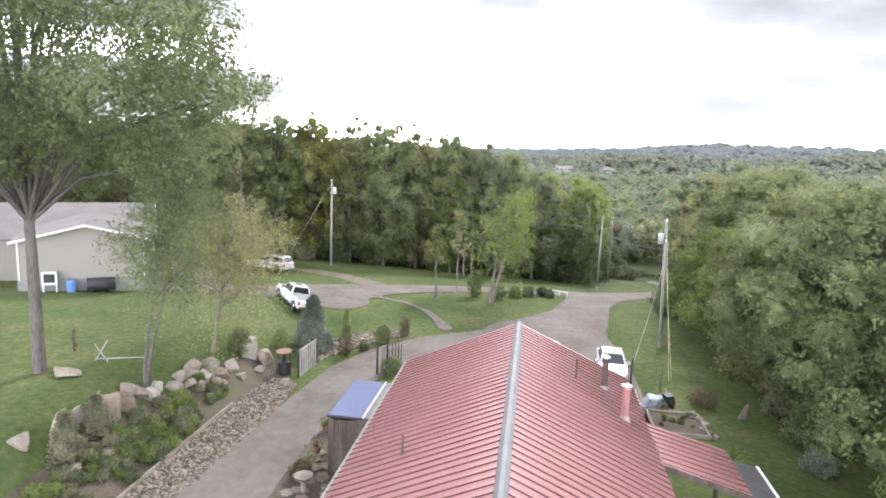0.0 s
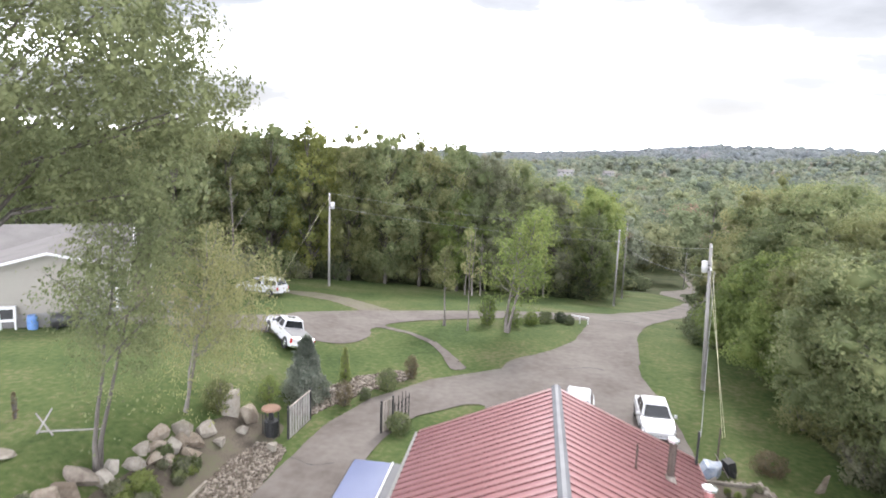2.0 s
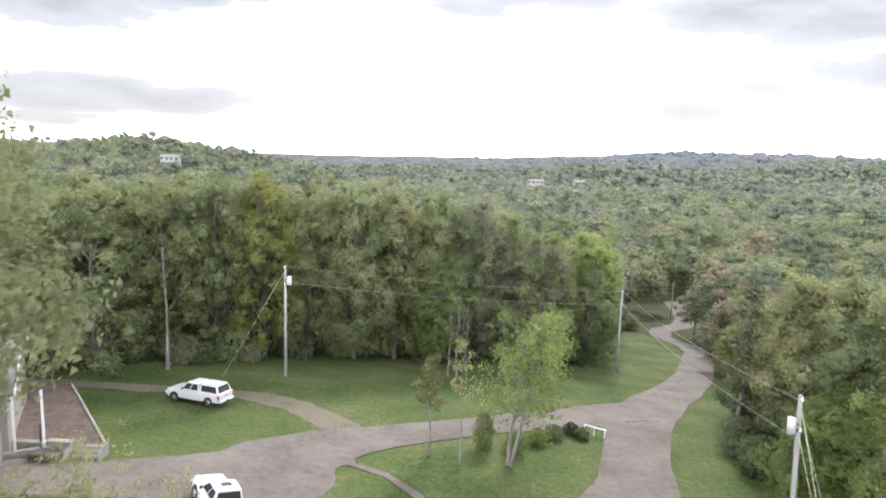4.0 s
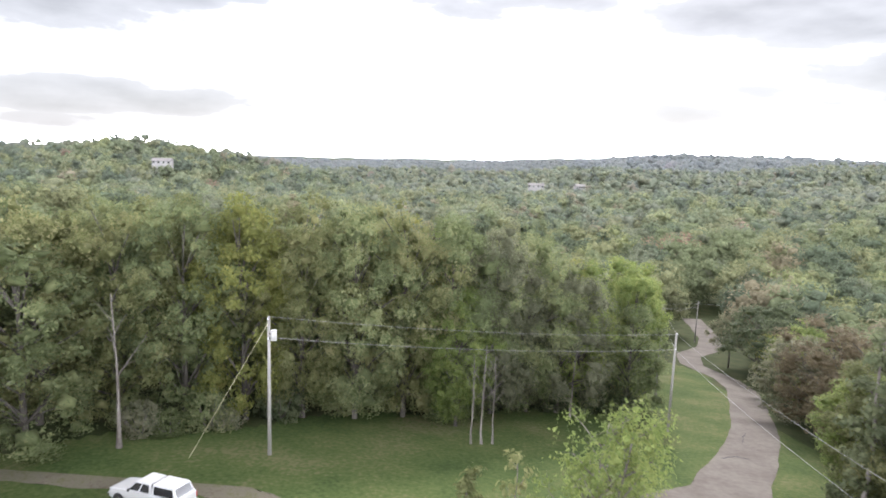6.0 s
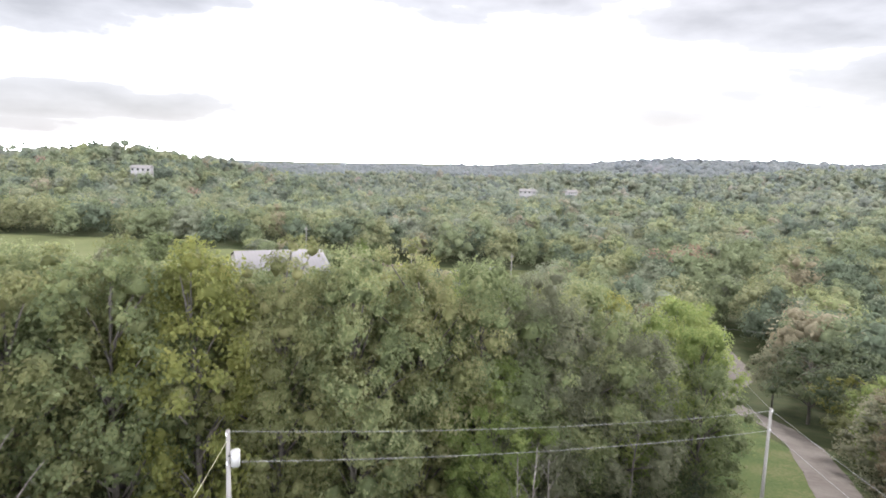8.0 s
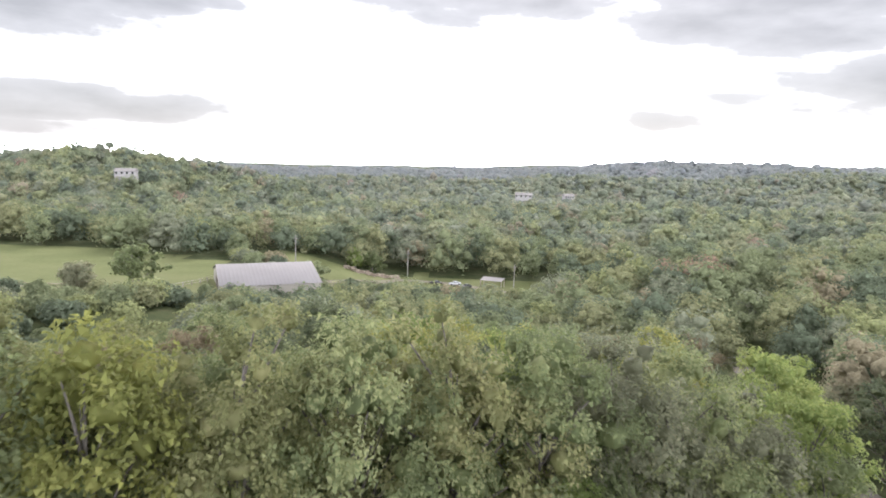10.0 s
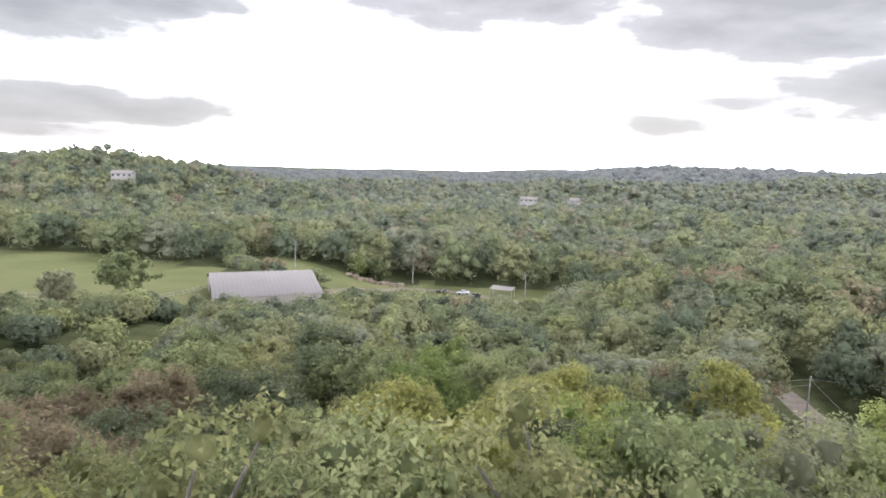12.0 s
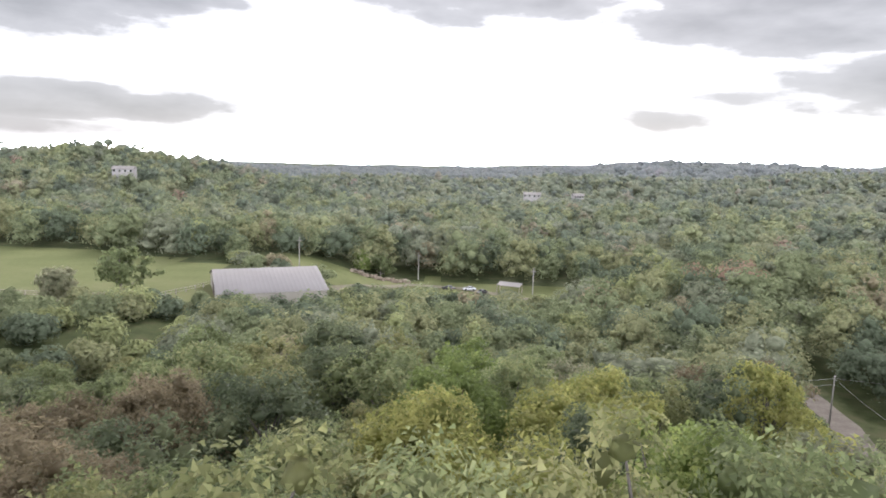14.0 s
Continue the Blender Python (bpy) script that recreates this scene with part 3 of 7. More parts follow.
def at_ground(x, y, rz=0.0, s=1.0, dz=0.0):
    return pose(x, y, gz(x, y) + dz, 0, 0, rz) @ Matrix.Scale(s, 4)

# ---------------------------------------------------------------- woods
WOOD_KINDS = ["green", "olive", "dark", "light", "grey", "yellow", "brown"]
WOOD_LABEL = {"green": "mid-green deciduous tree in the dense wood", "olive": "olive-green leafy tree in the dense wood", "dark": "dark green leafy tree in the dense wood",
              "light": "fresh light-green tree in the dense wood", "grey": "grey-green leafy tree in the dense wood", "yellow": "yellow-green tree in the dense wood",
              "brown": "tree with brown dying foliage in the wood"}
# crown radius, share of bare trunk, lobe radius and top-heaviness of each kind, for a tree 16 m high
WOOD_FORM = {"green": (4.6, 0.2, 0.95, 0.5), "olive": (4.2, 0.22, 0.85, 0.52), "dark": (4.9, 0.18, 1.05, 0.48), "light": (3.8, 0.2, 0.8, 0.55), "grey": (4.4, 0.2, 0.95, 0.5),
             "yellow": (3.9, 0.24, 0.78, 0.55), "brown": (4.3, 0.2, 0.95, 0.5)}
wood_rng = np.random.default_rng(11)


def crown_lobes(rng, n, radius, low, tall, lobe_r, high, down=0.55):
    """Lobe centres and radii over an uneven egg-shaped crown between low and tall."""
    k = np.arange(n) + 0.5
    up = 1 - (1 + down) * k / n
    turn = k * 2.39996 + rng.uniform(0, 6.28)
    flat = np.sqrt(np.maximum(0, 1 - up ** 2))
    d = np.stack([flat * np.cos(turn), flat * np.sin(turn), up], 1) + rng.normal(0, 0.1, (n, 3))
    ph = rng.uniform(0, 6.28, 4)
    swell = 1 + 0.16 * np.sin(2 * turn + ph[0]) + 0.14 * np.sin(3 * turn + ph[1] + 2 * up) + 0.12 * np.sin(5 * up + ph[2])
    mid = low + (tall - low) * high
    reach = np.stack([radius * swell, radius * swell, np.where(d[:, 2] > 0, tall - mid, mid - low)], 1)
    r = lobe_r * rng.uniform(0.65, 1.4, n)
    return (0, 0, mid) + d * reach * rng.uniform(0.7, 0.95, (n, 1)) - (0, 0, 1) * r[:, None] * 0.4, r


def lobe_leaves(rng, mids, rad, middle, count, size, leaflets, jitter=0.3):
    """Leaf sprays over the outer sides of the lobes, facing outwards."""
    which = rng.choice(len(mids), count, p=rad ** 2 / (rad ** 2).sum())
    away = mids - middle
    away /= np.linalg.norm(away, axis=1)[:, None] + 1e-9
    d = rng.normal(0, 0.8, (count, 3)) + 0.6 * away[which] + (0, 0, 0.3)
    d /= np.linalg.norm(d, axis=1)[:, None]
    c = mids[which] + d * (rad[which] * rng.triangular(0.6, 0.95, 1.5, count))[:, None] * (1, 1, 0.85)
    return leaf_cards(rng, c, size, 0.0, outward=d + rng.normal(0, jitter, (count, 3)) * 0.5, leaflets=leaflets)


def lobe_cores(rng, mids, rad, share=0.8, rough=0.14, level=1):
    """The dense leafage inside the lobes."""
    bv, bf = icosphere(level)
    lump = 1 + rng.normal(0, rough, (len(mids), len(bv), 1))
    core = bv[None] * lump * (rad[:, None, None] * share) * (1, 1, 0.85) + mids[:, None]
    tri = (bf[None] + (np.arange(len(mids)) * len(bv))[:, None, None]).reshape(-1, 3)
    return core.reshape(-1, 3), tri


def wood_tree(name, m, label, leaf, seed, tall=16.0, lobes=62, sprays=4000, size=0.26, leaflets=3, bare=1.0, group="trees of the hillside wood", category="tree", form=None, bark=None, down=0.55, every=3, core=0.5, steep=0.0):
    """A woodland tree: trunk, limbs that reach for the crown's lobes, dense lobes and leaf sprays over them."""
    rng = np.random.default_rng(seed)
    radius, clear, lobe_r, high = form or WOOD_FORM[leaf]
    root = thing(name, m, label, category, group)
    low = max(0.6, tall * clear * bare)
    mids, rad = crown_lobes(rng, lobes, radius, low, tall, lobe_r, high, down)
    lean = rng.normal(0, 0.25, 2)
    spine = [np.array([lean[0] * t * t, lean[1] * t * t, tall * 0.86 * t - 0.3]) for t in np.linspace(0, 1, 7)]
    girth = tall * (0.0135 - 0.003 * steep)
    segs = [(a, b, girth * (1.25 - 0.19 * i), girth * (1.06 - 0.19 * i)) for i, (a, b) in enumerate(zip(spine, spine[1:]))]
    for q in mids[::every]:
        t = np.clip((q[2] / tall - 0.2 - 0.3 * steep) / 0.86, 0.15 + 0.2 * steep, 0.9 - 0.3 * steep)
        base = np.array([lean[0] * t * t, lean[1] * t * t, tall * 0.86 * t - 0.3])
        bend = base + (q - base) * (0.5 - 0.14 * steep, 0.5 - 0.14 * steep, 0.5 + 0.12 * steep) + (0, 0, 0.25)
        segs += [(base, bend, girth * 0.4, girth * 0.26), (bend, q, girth * 0.26, girth * 0.1)]
    v, f = limb_mesh(segs, 5)
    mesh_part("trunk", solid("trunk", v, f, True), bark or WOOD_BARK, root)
    lv, lf = lobe_leaves(rng, mids, rad, np.array([0, 0, (low + tall) / 2]), sprays, size, leaflets)
    mesh_part("crown", solid("crown", lv, lf), LEAF[leaf], root)
    if not core:
        return root
    cv, cf = lobe_cores(rng, mids, rad, core, 0.3)
    mesh_part("inner_foliage", solid("inner_foliage", cv, cf), LEAF[leaf], root)
    return root


def scatter(count, bounds, keep, gap, taken=()):
    x0, y0, x1, y1 = bounds
    xs, ys = wood_rng.uniform(x0, x1, 12000), wood_rng.uniform(y0, y1, 12000)
    ok = keep(xs, ys)
    got = np.array(list(taken) or [(0.0, -900.0)])
    first = len(got)
    for x, y in zip(xs[ok], ys[ok]):
        if len(got) - first == count:
            break
        g = gap(x, y)
        if ((got - (x, y)) ** 2).sum(1).min() > g * g:
            got = np.vstack([got, (x, y)])
    return [tuple(q) for q in got[first:].tolist()]


def wooded(x, y):
    return (wood_edge(x, y) > 1.5) & (any_track(x, y) > 2.2)


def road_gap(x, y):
    """The strip of sight from the camera path's end to the bottom of the lane, where trees are kept low."""
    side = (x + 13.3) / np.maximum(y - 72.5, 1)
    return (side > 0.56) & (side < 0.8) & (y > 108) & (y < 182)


def sightline_cap(x, y):
    """Cap on treetop level, fitted to the view from the camera path's end so that the farm and the valley road show."""
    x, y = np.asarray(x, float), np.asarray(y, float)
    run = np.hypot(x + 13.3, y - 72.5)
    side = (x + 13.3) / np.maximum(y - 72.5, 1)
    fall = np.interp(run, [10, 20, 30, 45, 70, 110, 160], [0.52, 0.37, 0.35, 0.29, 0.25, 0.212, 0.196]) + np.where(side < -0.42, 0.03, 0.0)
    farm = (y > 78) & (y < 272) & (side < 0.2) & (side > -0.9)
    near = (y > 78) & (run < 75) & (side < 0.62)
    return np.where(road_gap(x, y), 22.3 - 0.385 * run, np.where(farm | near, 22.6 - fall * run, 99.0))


# single trees that stand out in the wood: place, height, kind, width
OUTSTANDING = [(-14.4, 100.6, 16.8, "yellow", 1.0), (-12.6, 112.6, 16.8, "light", 0.95), (-6.2, 107.6, 16.2, "yellow", 1.1), (-0.1, 100.5, 16.8, "light", 1.0), (4.2, 99.5, 16.9, "yellow", 1.05),
               (-24.7, 110.7, 15.3, "dark", 1.15), (-32.0, 111.1, 14.4, "brown", 0.95), (-29.1, 95.4, 14.6, "brown", 1.15), (13.9, 139.3, 14.8, "brown", 0.9), (24.3, 145.6, 15.4, "brown", 0.95),
               (1.9, 117.6, 15.8, "olive", 0.95), (-9.8, 94.6, 16.2, "olive", 0.9), (-16.3, 92.4, 15.8, "olive", 1.05), (-19.1, 99.4, 15.0, "green", 1.0), (-24.0, 92.5, 15.0, "green", 1.05),
               (-0.9, 136.0, 13.8, "grey", 1.0), (-25.2, 138.0, 15.6, "dark", 1.1), (14.2, 94.6, 12.6, "green", 0.95), (-3.9, 83.6, 13.0, "light", 0.95), (-36.5, 103.0, 13.5, "brown", 1.1),
               (6.5, 93.0, 16.8, "grey", 1.0)]
# the tall front of the wood: place, level of the tree's top, kind, width
FRONT = [(-35.5, 73.2, 18.0, "olive", 1.0), (-30.5, 75.6, 17.8, "olive", 0.95), (-26.0, 77.4, 17.6, "green", 0.9), (-21.6, 78.9, 17.8, "yellow", 0.9), (-17.4, 81.2, 18.0, "olive", 0.9),
         (-13.0, 82.6, 17.9, "green", 0.85), (-8.9, 84.9, 17.6, "olive", 0.85), (-4.7, 87.4, 17.0, "green", 0.85), (-0.6, 89.6, 15.6, "grey", 0.85), (3.2, 92.0, 14.6, "green", 0.85),
         (-33.5, 80.6, 17.0, "green", 1.0), (-28.4, 82.4, 16.8, "olive", 0.95), (-23.6, 84.0, 15.6, "olive", 0.9), (-19.0, 86.2, 15.2, "green", 0.9), (-10.4, 89.6, 15.0, "yellow", 0.9),
         (-5.8, 92.4, 14.6, "light", 0.9), (9.0, 95.2, 11.0, "light", 0.95), (-39.5, 77.0, 17.2, "green", 1.0), (-0.9, 94.6, 13.0, "olive", 0.9)]
OUTSTANDING += [(x, y, top - gz(x, y) + 0.1, leaf, wide) for x, y, top, leaf, wide in FRONT]
protos = {}


def plant(x, y, tall, leaf, wide, turn, number):
    run = math.hypot(x + 13.3, y - 72.5)
    closeness = 3 if run < 32 and y > 79 else 2 if (y < 108 and abs(x + 13) < 36) or run < 48 else 1 if run < 70 else 0
    edge = wood_edge(x, y) < 8
    key = (leaf, closeness, edge, number % 2 if closeness == 2 and leaf in ("green", "olive") else 0)
    if key not in protos:
        lobes, n, size, lets = ((60, 2000, 0.38, 2), (76, 2800, 0.33, 3), (96, 5600, 0.24, 3), (120, 9500, 0.17, 4))[closeness]
        protos[key] = wood_tree("woodland_tree", pose(0, 0, 0), WOOD_LABEL[leaf], leaf, 100 + 13 * len(protos), 16.0, lobes, n, size, lets, 0.12 if edge else 1.1, down=0.92 if edge else 0.5)
        first = protos[key]
        first.matrix_basis = at_ground(x, y, turn, 1.0, -0.1) @ Matrix.Diagonal((tall / 16 * wide, tall / 16 * wide, tall / 16, 1))
        return first
    got = copy_thing(protos[key], at_ground(x, y, turn, 1.0, -0.1))
    got.scale = (tall / 16 * wide, tall / 16 * wide, tall / 16)
    return got


for i, (x, y, tall, leaf, wide) in enumerate(OUTSTANDING):
    plant(x, y, tall, leaf, wide, i * 77.0, i)
spots = scatter(235, (-62, 58, 46, 142), wooded, lambda x, y: 4.0 if wood_edge(x, y) < 6 else 6.2, [q[:2] for q in OUTSTANDING])
spots.sort(key=lambda p: p[1])
for i, (x, y) in enumerate(spots):
    weights = [5, 4, 1.6, 3, 2.0, 1.4, 0]
    if x > 24:
        weights = [2.5, 4, 2.5, 1.0, 2.5, 0.4, 1.4]
    elif y > 84 and x > -14:
        weights = [5, 3, 3.5, 2.0, 1.2, 1.2, 0]
    elif y > 84:
        weights = [4, 4, 3.5, 0.8, 1.2, 0.6, 1.6 if y > 98 and x < -22 else 0.2]
    leaf = WOOD_KINDS[int(wood_rng.choice(len(WOOD_KINDS), p=np.array(weights) / sum(weights)))]
    tall = wood_rng.uniform(14, 19) if wood_edge(x, y) < 8 else wood_rng.uniform(11, 19)
    tall *= 0.7 if x > 24 else 1.0
    room = float(sightline_cap(x, y)) - gz(x, y) - wood_rng.uniform(0, 2.6)
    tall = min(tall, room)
    if tall < 4.5:
        continue
    plant(x, y, tall, leaf, wood_rng.uniform(0.85, 1.2) * min(1.5, (16 / tall) ** 0.5), wood_rng.uniform(0, 360), i)


# far woods: lobed crowns with leaf sprays over them, one foliage colour to each tree
def far_wood(name, label, pts, radius, tall, lobes, cards, card, seed, mats, weights, lobe, rough, core):
    rng = np.random.default_rng(seed)
    pts = np.asarray(pts)
    tops = sightline_cap(pts[:, 0], pts[:, 1])
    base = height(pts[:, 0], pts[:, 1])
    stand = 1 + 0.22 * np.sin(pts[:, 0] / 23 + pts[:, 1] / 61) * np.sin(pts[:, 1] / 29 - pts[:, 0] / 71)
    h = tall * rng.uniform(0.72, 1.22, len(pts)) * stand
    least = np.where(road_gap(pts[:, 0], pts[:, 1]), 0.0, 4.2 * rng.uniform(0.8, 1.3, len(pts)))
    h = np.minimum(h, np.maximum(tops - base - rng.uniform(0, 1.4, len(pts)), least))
    keep = h > 3.0
    pts, base, h = pts[keep], base[keep], h[keep]
    n = len(pts)
    r = radius * np.clip(rng.lognormal(0, 0.27, n), 0.55, 1.7) * np.minimum(1.0, 0.4 + 0.6 * h / (tall * 0.8))
    hue = rng.choice(len(mats), n, p=np.array(weights) / sum(weights)).astype(np.int32)
    k = np.arange(lobes) + 0.5
    up = 1 - 1.7 * k / lobes
    flat = np.sqrt(np.maximum(0, 1 - up ** 2))
    turn = k[None] * 2.39996 + rng.uniform(0, 6.28, (n, 1))
    d = np.stack([flat * np.cos(turn), flat * np.sin(turn), np.broadcast_to(up, (n, lobes))], 2) + rng.normal(0, 0.13 if lobes > 8 else 0.3, (n, lobes, 3))
    reach = np.stack([r, r, h * 0.5], 1)[:, None] * rng.uniform(0.35, 0.66, (n, lobes, 1))
    mids = np.stack([pts[:, 0], pts[:, 1], base + h * np.where(pasture(pts[:, 0], pts[:, 1]) < 16, 0.36, 0.45)], 1)[:, None] + d * reach
    rad = (r[:, None] * lobe * rng.uniform(0.75, 1.3, (n, lobes)))
    mids, rad = mids.reshape(-1, 3), rad.ravel()
    cv, cf = lobe_cores(rng, mids, rad, core, rough)
    # sprays on the upper and outer sides of every lobe
    per = max(1, cards // lobes)
    dd = rng.normal(0, 0.75, (len(mids), per, 3)) + 0.55 * d.reshape(-1, 1, 3) + (0, 0, 0.35)
    dd /= np.linalg.norm(dd, axis=2)[..., None]
    c = mids[:, None] + dd * rad[:, None, None] * rng.uniform(0.8, 1.25, (len(mids), per, 1)) * (1, 1, 0.85)
    lv, lf = leaf_cards(rng, c.reshape(-1, 3), card, 0.0, 0.5, outward=dd.reshape(-1, 3) * 1.3)
    obs = []
    for nm, me, reps in ((name, solid(name, lv, lf), lobes * per), ("inner_foliage", solid("inner_foliage", cv, cf, True), lobes * len(cf) // len(mids))):
        for m in mats:
            me.materials.append(m)
        me.polygons.foreach_set("material_index", np.repeat(hue, reps))
        obs.append(mesh_part(nm, me, mats[0], obs[0] if obs else None))
    tagged(obs[0], label, "woodland", kind="stuff")
    return obs[0]


def spread_pts(bounds, gap, keep, seed):
    rng = np.random.default_rng(seed)
    x0, y0, x1, y1 = bounds
    gx, gy = np.meshgrid(np.arange(x0, x1, gap), np.arange(y0, y1, gap))
    p = np.stack([gx.ravel(), gy.ravel()], 1) + rng.uniform(-0.48, 0.48, (gx.size, 2)) * gap
    return p[keep(p[:, 0], p[:, 1])]


def seen_wedge(x, y, margin=30):
    return (np.abs(x + 8) < 0.78 * (y - 30) + margin)


def keep_mid(x, y):
    return (pasture(x, y) > 4) & seen_wedge(x, y) & (seg_dist(x, y, MAIN) > np.where(y > 150, 4.0, 3.5)) & ((y > 142) | (x > 46) | (x < -60))


FAR_WEIGHTS = [5, 3.4, 3.5, 2, 1.6, 0.4, 0.06]
far_wood("lower_woods", "dense mixed woods on the slope below the lawn", spread_pts((-140, 95, 150, 210), 8.2, keep_mid, 15), 5.0, 15.5, 22, 900, 0.34, 16, FAR_LEAF[0], FAR_WEIGHTS, 0.38, 0.26, 0.55)
far_wood("valley_woods", "dense mixed deciduous woods filling the valley", spread_pts((-300, 210, 330, 330), 9.8, keep_mid, 5), 6.0, 17, 15, 600, 0.48, 6, FAR_LEAF[0], FAR_WEIGHTS, 0.38, 0.3, 0.5)
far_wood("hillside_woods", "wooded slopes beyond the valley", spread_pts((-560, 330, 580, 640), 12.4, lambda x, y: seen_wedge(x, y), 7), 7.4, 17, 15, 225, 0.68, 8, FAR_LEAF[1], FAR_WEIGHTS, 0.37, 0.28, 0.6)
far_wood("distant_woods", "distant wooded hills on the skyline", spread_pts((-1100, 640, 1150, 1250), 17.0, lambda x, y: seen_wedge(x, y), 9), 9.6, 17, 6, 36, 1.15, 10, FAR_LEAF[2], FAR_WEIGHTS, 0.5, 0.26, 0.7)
far_wood("horizon_woods", "far wooded ridge on the horizon, tinted blue-green for haze", spread_pts((-1900, 1250, 2000, 2300), 26.0, lambda x, y: seen_wedge(x, y), 12), 15, 15, 3, 9, 2.0, 13, FAR_LEAF[3], FAR_WEIGHTS, 0.7, 0.12, 0.75)

# ---------------------------------------------------------------- the red-roofed house
RIDGE_Z, EAVE_Z, HALF = 6.22, 3.84, 5.4
HOUSE = pose(4.24, 28.34, 0, 0, 0, -2.5)      # far end of the ridge on plan; the house runs back towards -y
LENGTH = 22.0
RIB = 0.405


def roof_sheet(parent, name, u0, u1, z0, z1, y0, y1, rib, mat, label="", seams=False, proud=0.07):
    """A ribbed metal sheet from (u0, z0) down to (u1, z1), ribs along the slope, each rib standing proud."""
    me_v, me_f = [], []
    n = int(round((y1 - y0) / rib))
    d = Vector((u1 - u0, 0, z1 - z0)).normalized()
    nrm = Vector((-d.z, 0, d.x))
    if nrm.z < 0:
        nrm = -nrm
    prof = []
    for i in range(n):
        y = y0 + i * (y1 - y0) / n
        w = (y1 - y0) / n
        prof += [(y, 0), (y + 0.02, 0.012), (y + 0.07, 0.012), (y + 0.09, 0)] if seams else [(y, 0), (y + 0.012, proud), (y + 0.07, proud), (y + 0.1, 0)]
    prof.append((y1, 0))
    for u, z in ((u0, z0), (u1, z1)):
        for y, h in prof:
            me_v.append((u + nrm.x * h, y, z + nrm.z * h))
    k = len(prof)
    for u, z in ((u0, z0), (u1, z1)):
        for y, h in prof:
            me_v.append((u - nrm.x * 0.03, y, z - nrm.z * 0.03))
    for i in range(k - 1):
        me_f += [(i, i + 1, k + i + 1, k + i), (2 * k + i, 3 * k + i, 3 * k + i + 1, 2 * k + i + 1), (k + i, k + i + 1, 3 * k + i + 1, 3 * k + i)]
    me_f += [(0, k, 3 * k, 2 * k), (k - 1, 3 * k - 1, 4 * k - 1, 2 * k - 1)]
    sheet = mesh_part(name, solid(name, me_v, me_f), mat, parent, label)
    if seams:
        # one raised seam per rib, sharing a mesh; maroon paints in the rib's shade
        bm = bmesh.new()
        a, b = Vector((u0, 0, z0)), Vector((u1, 0, z1))
        corners = []
        for p in (a, b):
            for y, h in ((0.03, 0.004), (0.032, 0.046), (0.058, 0.046), (0.06, 0.004)):
                corners.append(bm.verts.new((p.x + nrm.x * h, y, p.z + nrm.z * h)))
        for i in range(4):
            j = (i + 1) % 4
            bm.faces.new((corners[i], corners[j], corners[4 + j], corners[4 + i]))
        bm.faces.new(corners[:4])
        bm.faces.new(corners[4:])
        first = part("seam", bm, RIB_SHADE, sheet)
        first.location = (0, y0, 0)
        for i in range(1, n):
            mesh_part("seam", first.data, RIB_SHADE, sheet).location = (0, y0 + i * (y1 - y0) / n, 0)
    return sheet


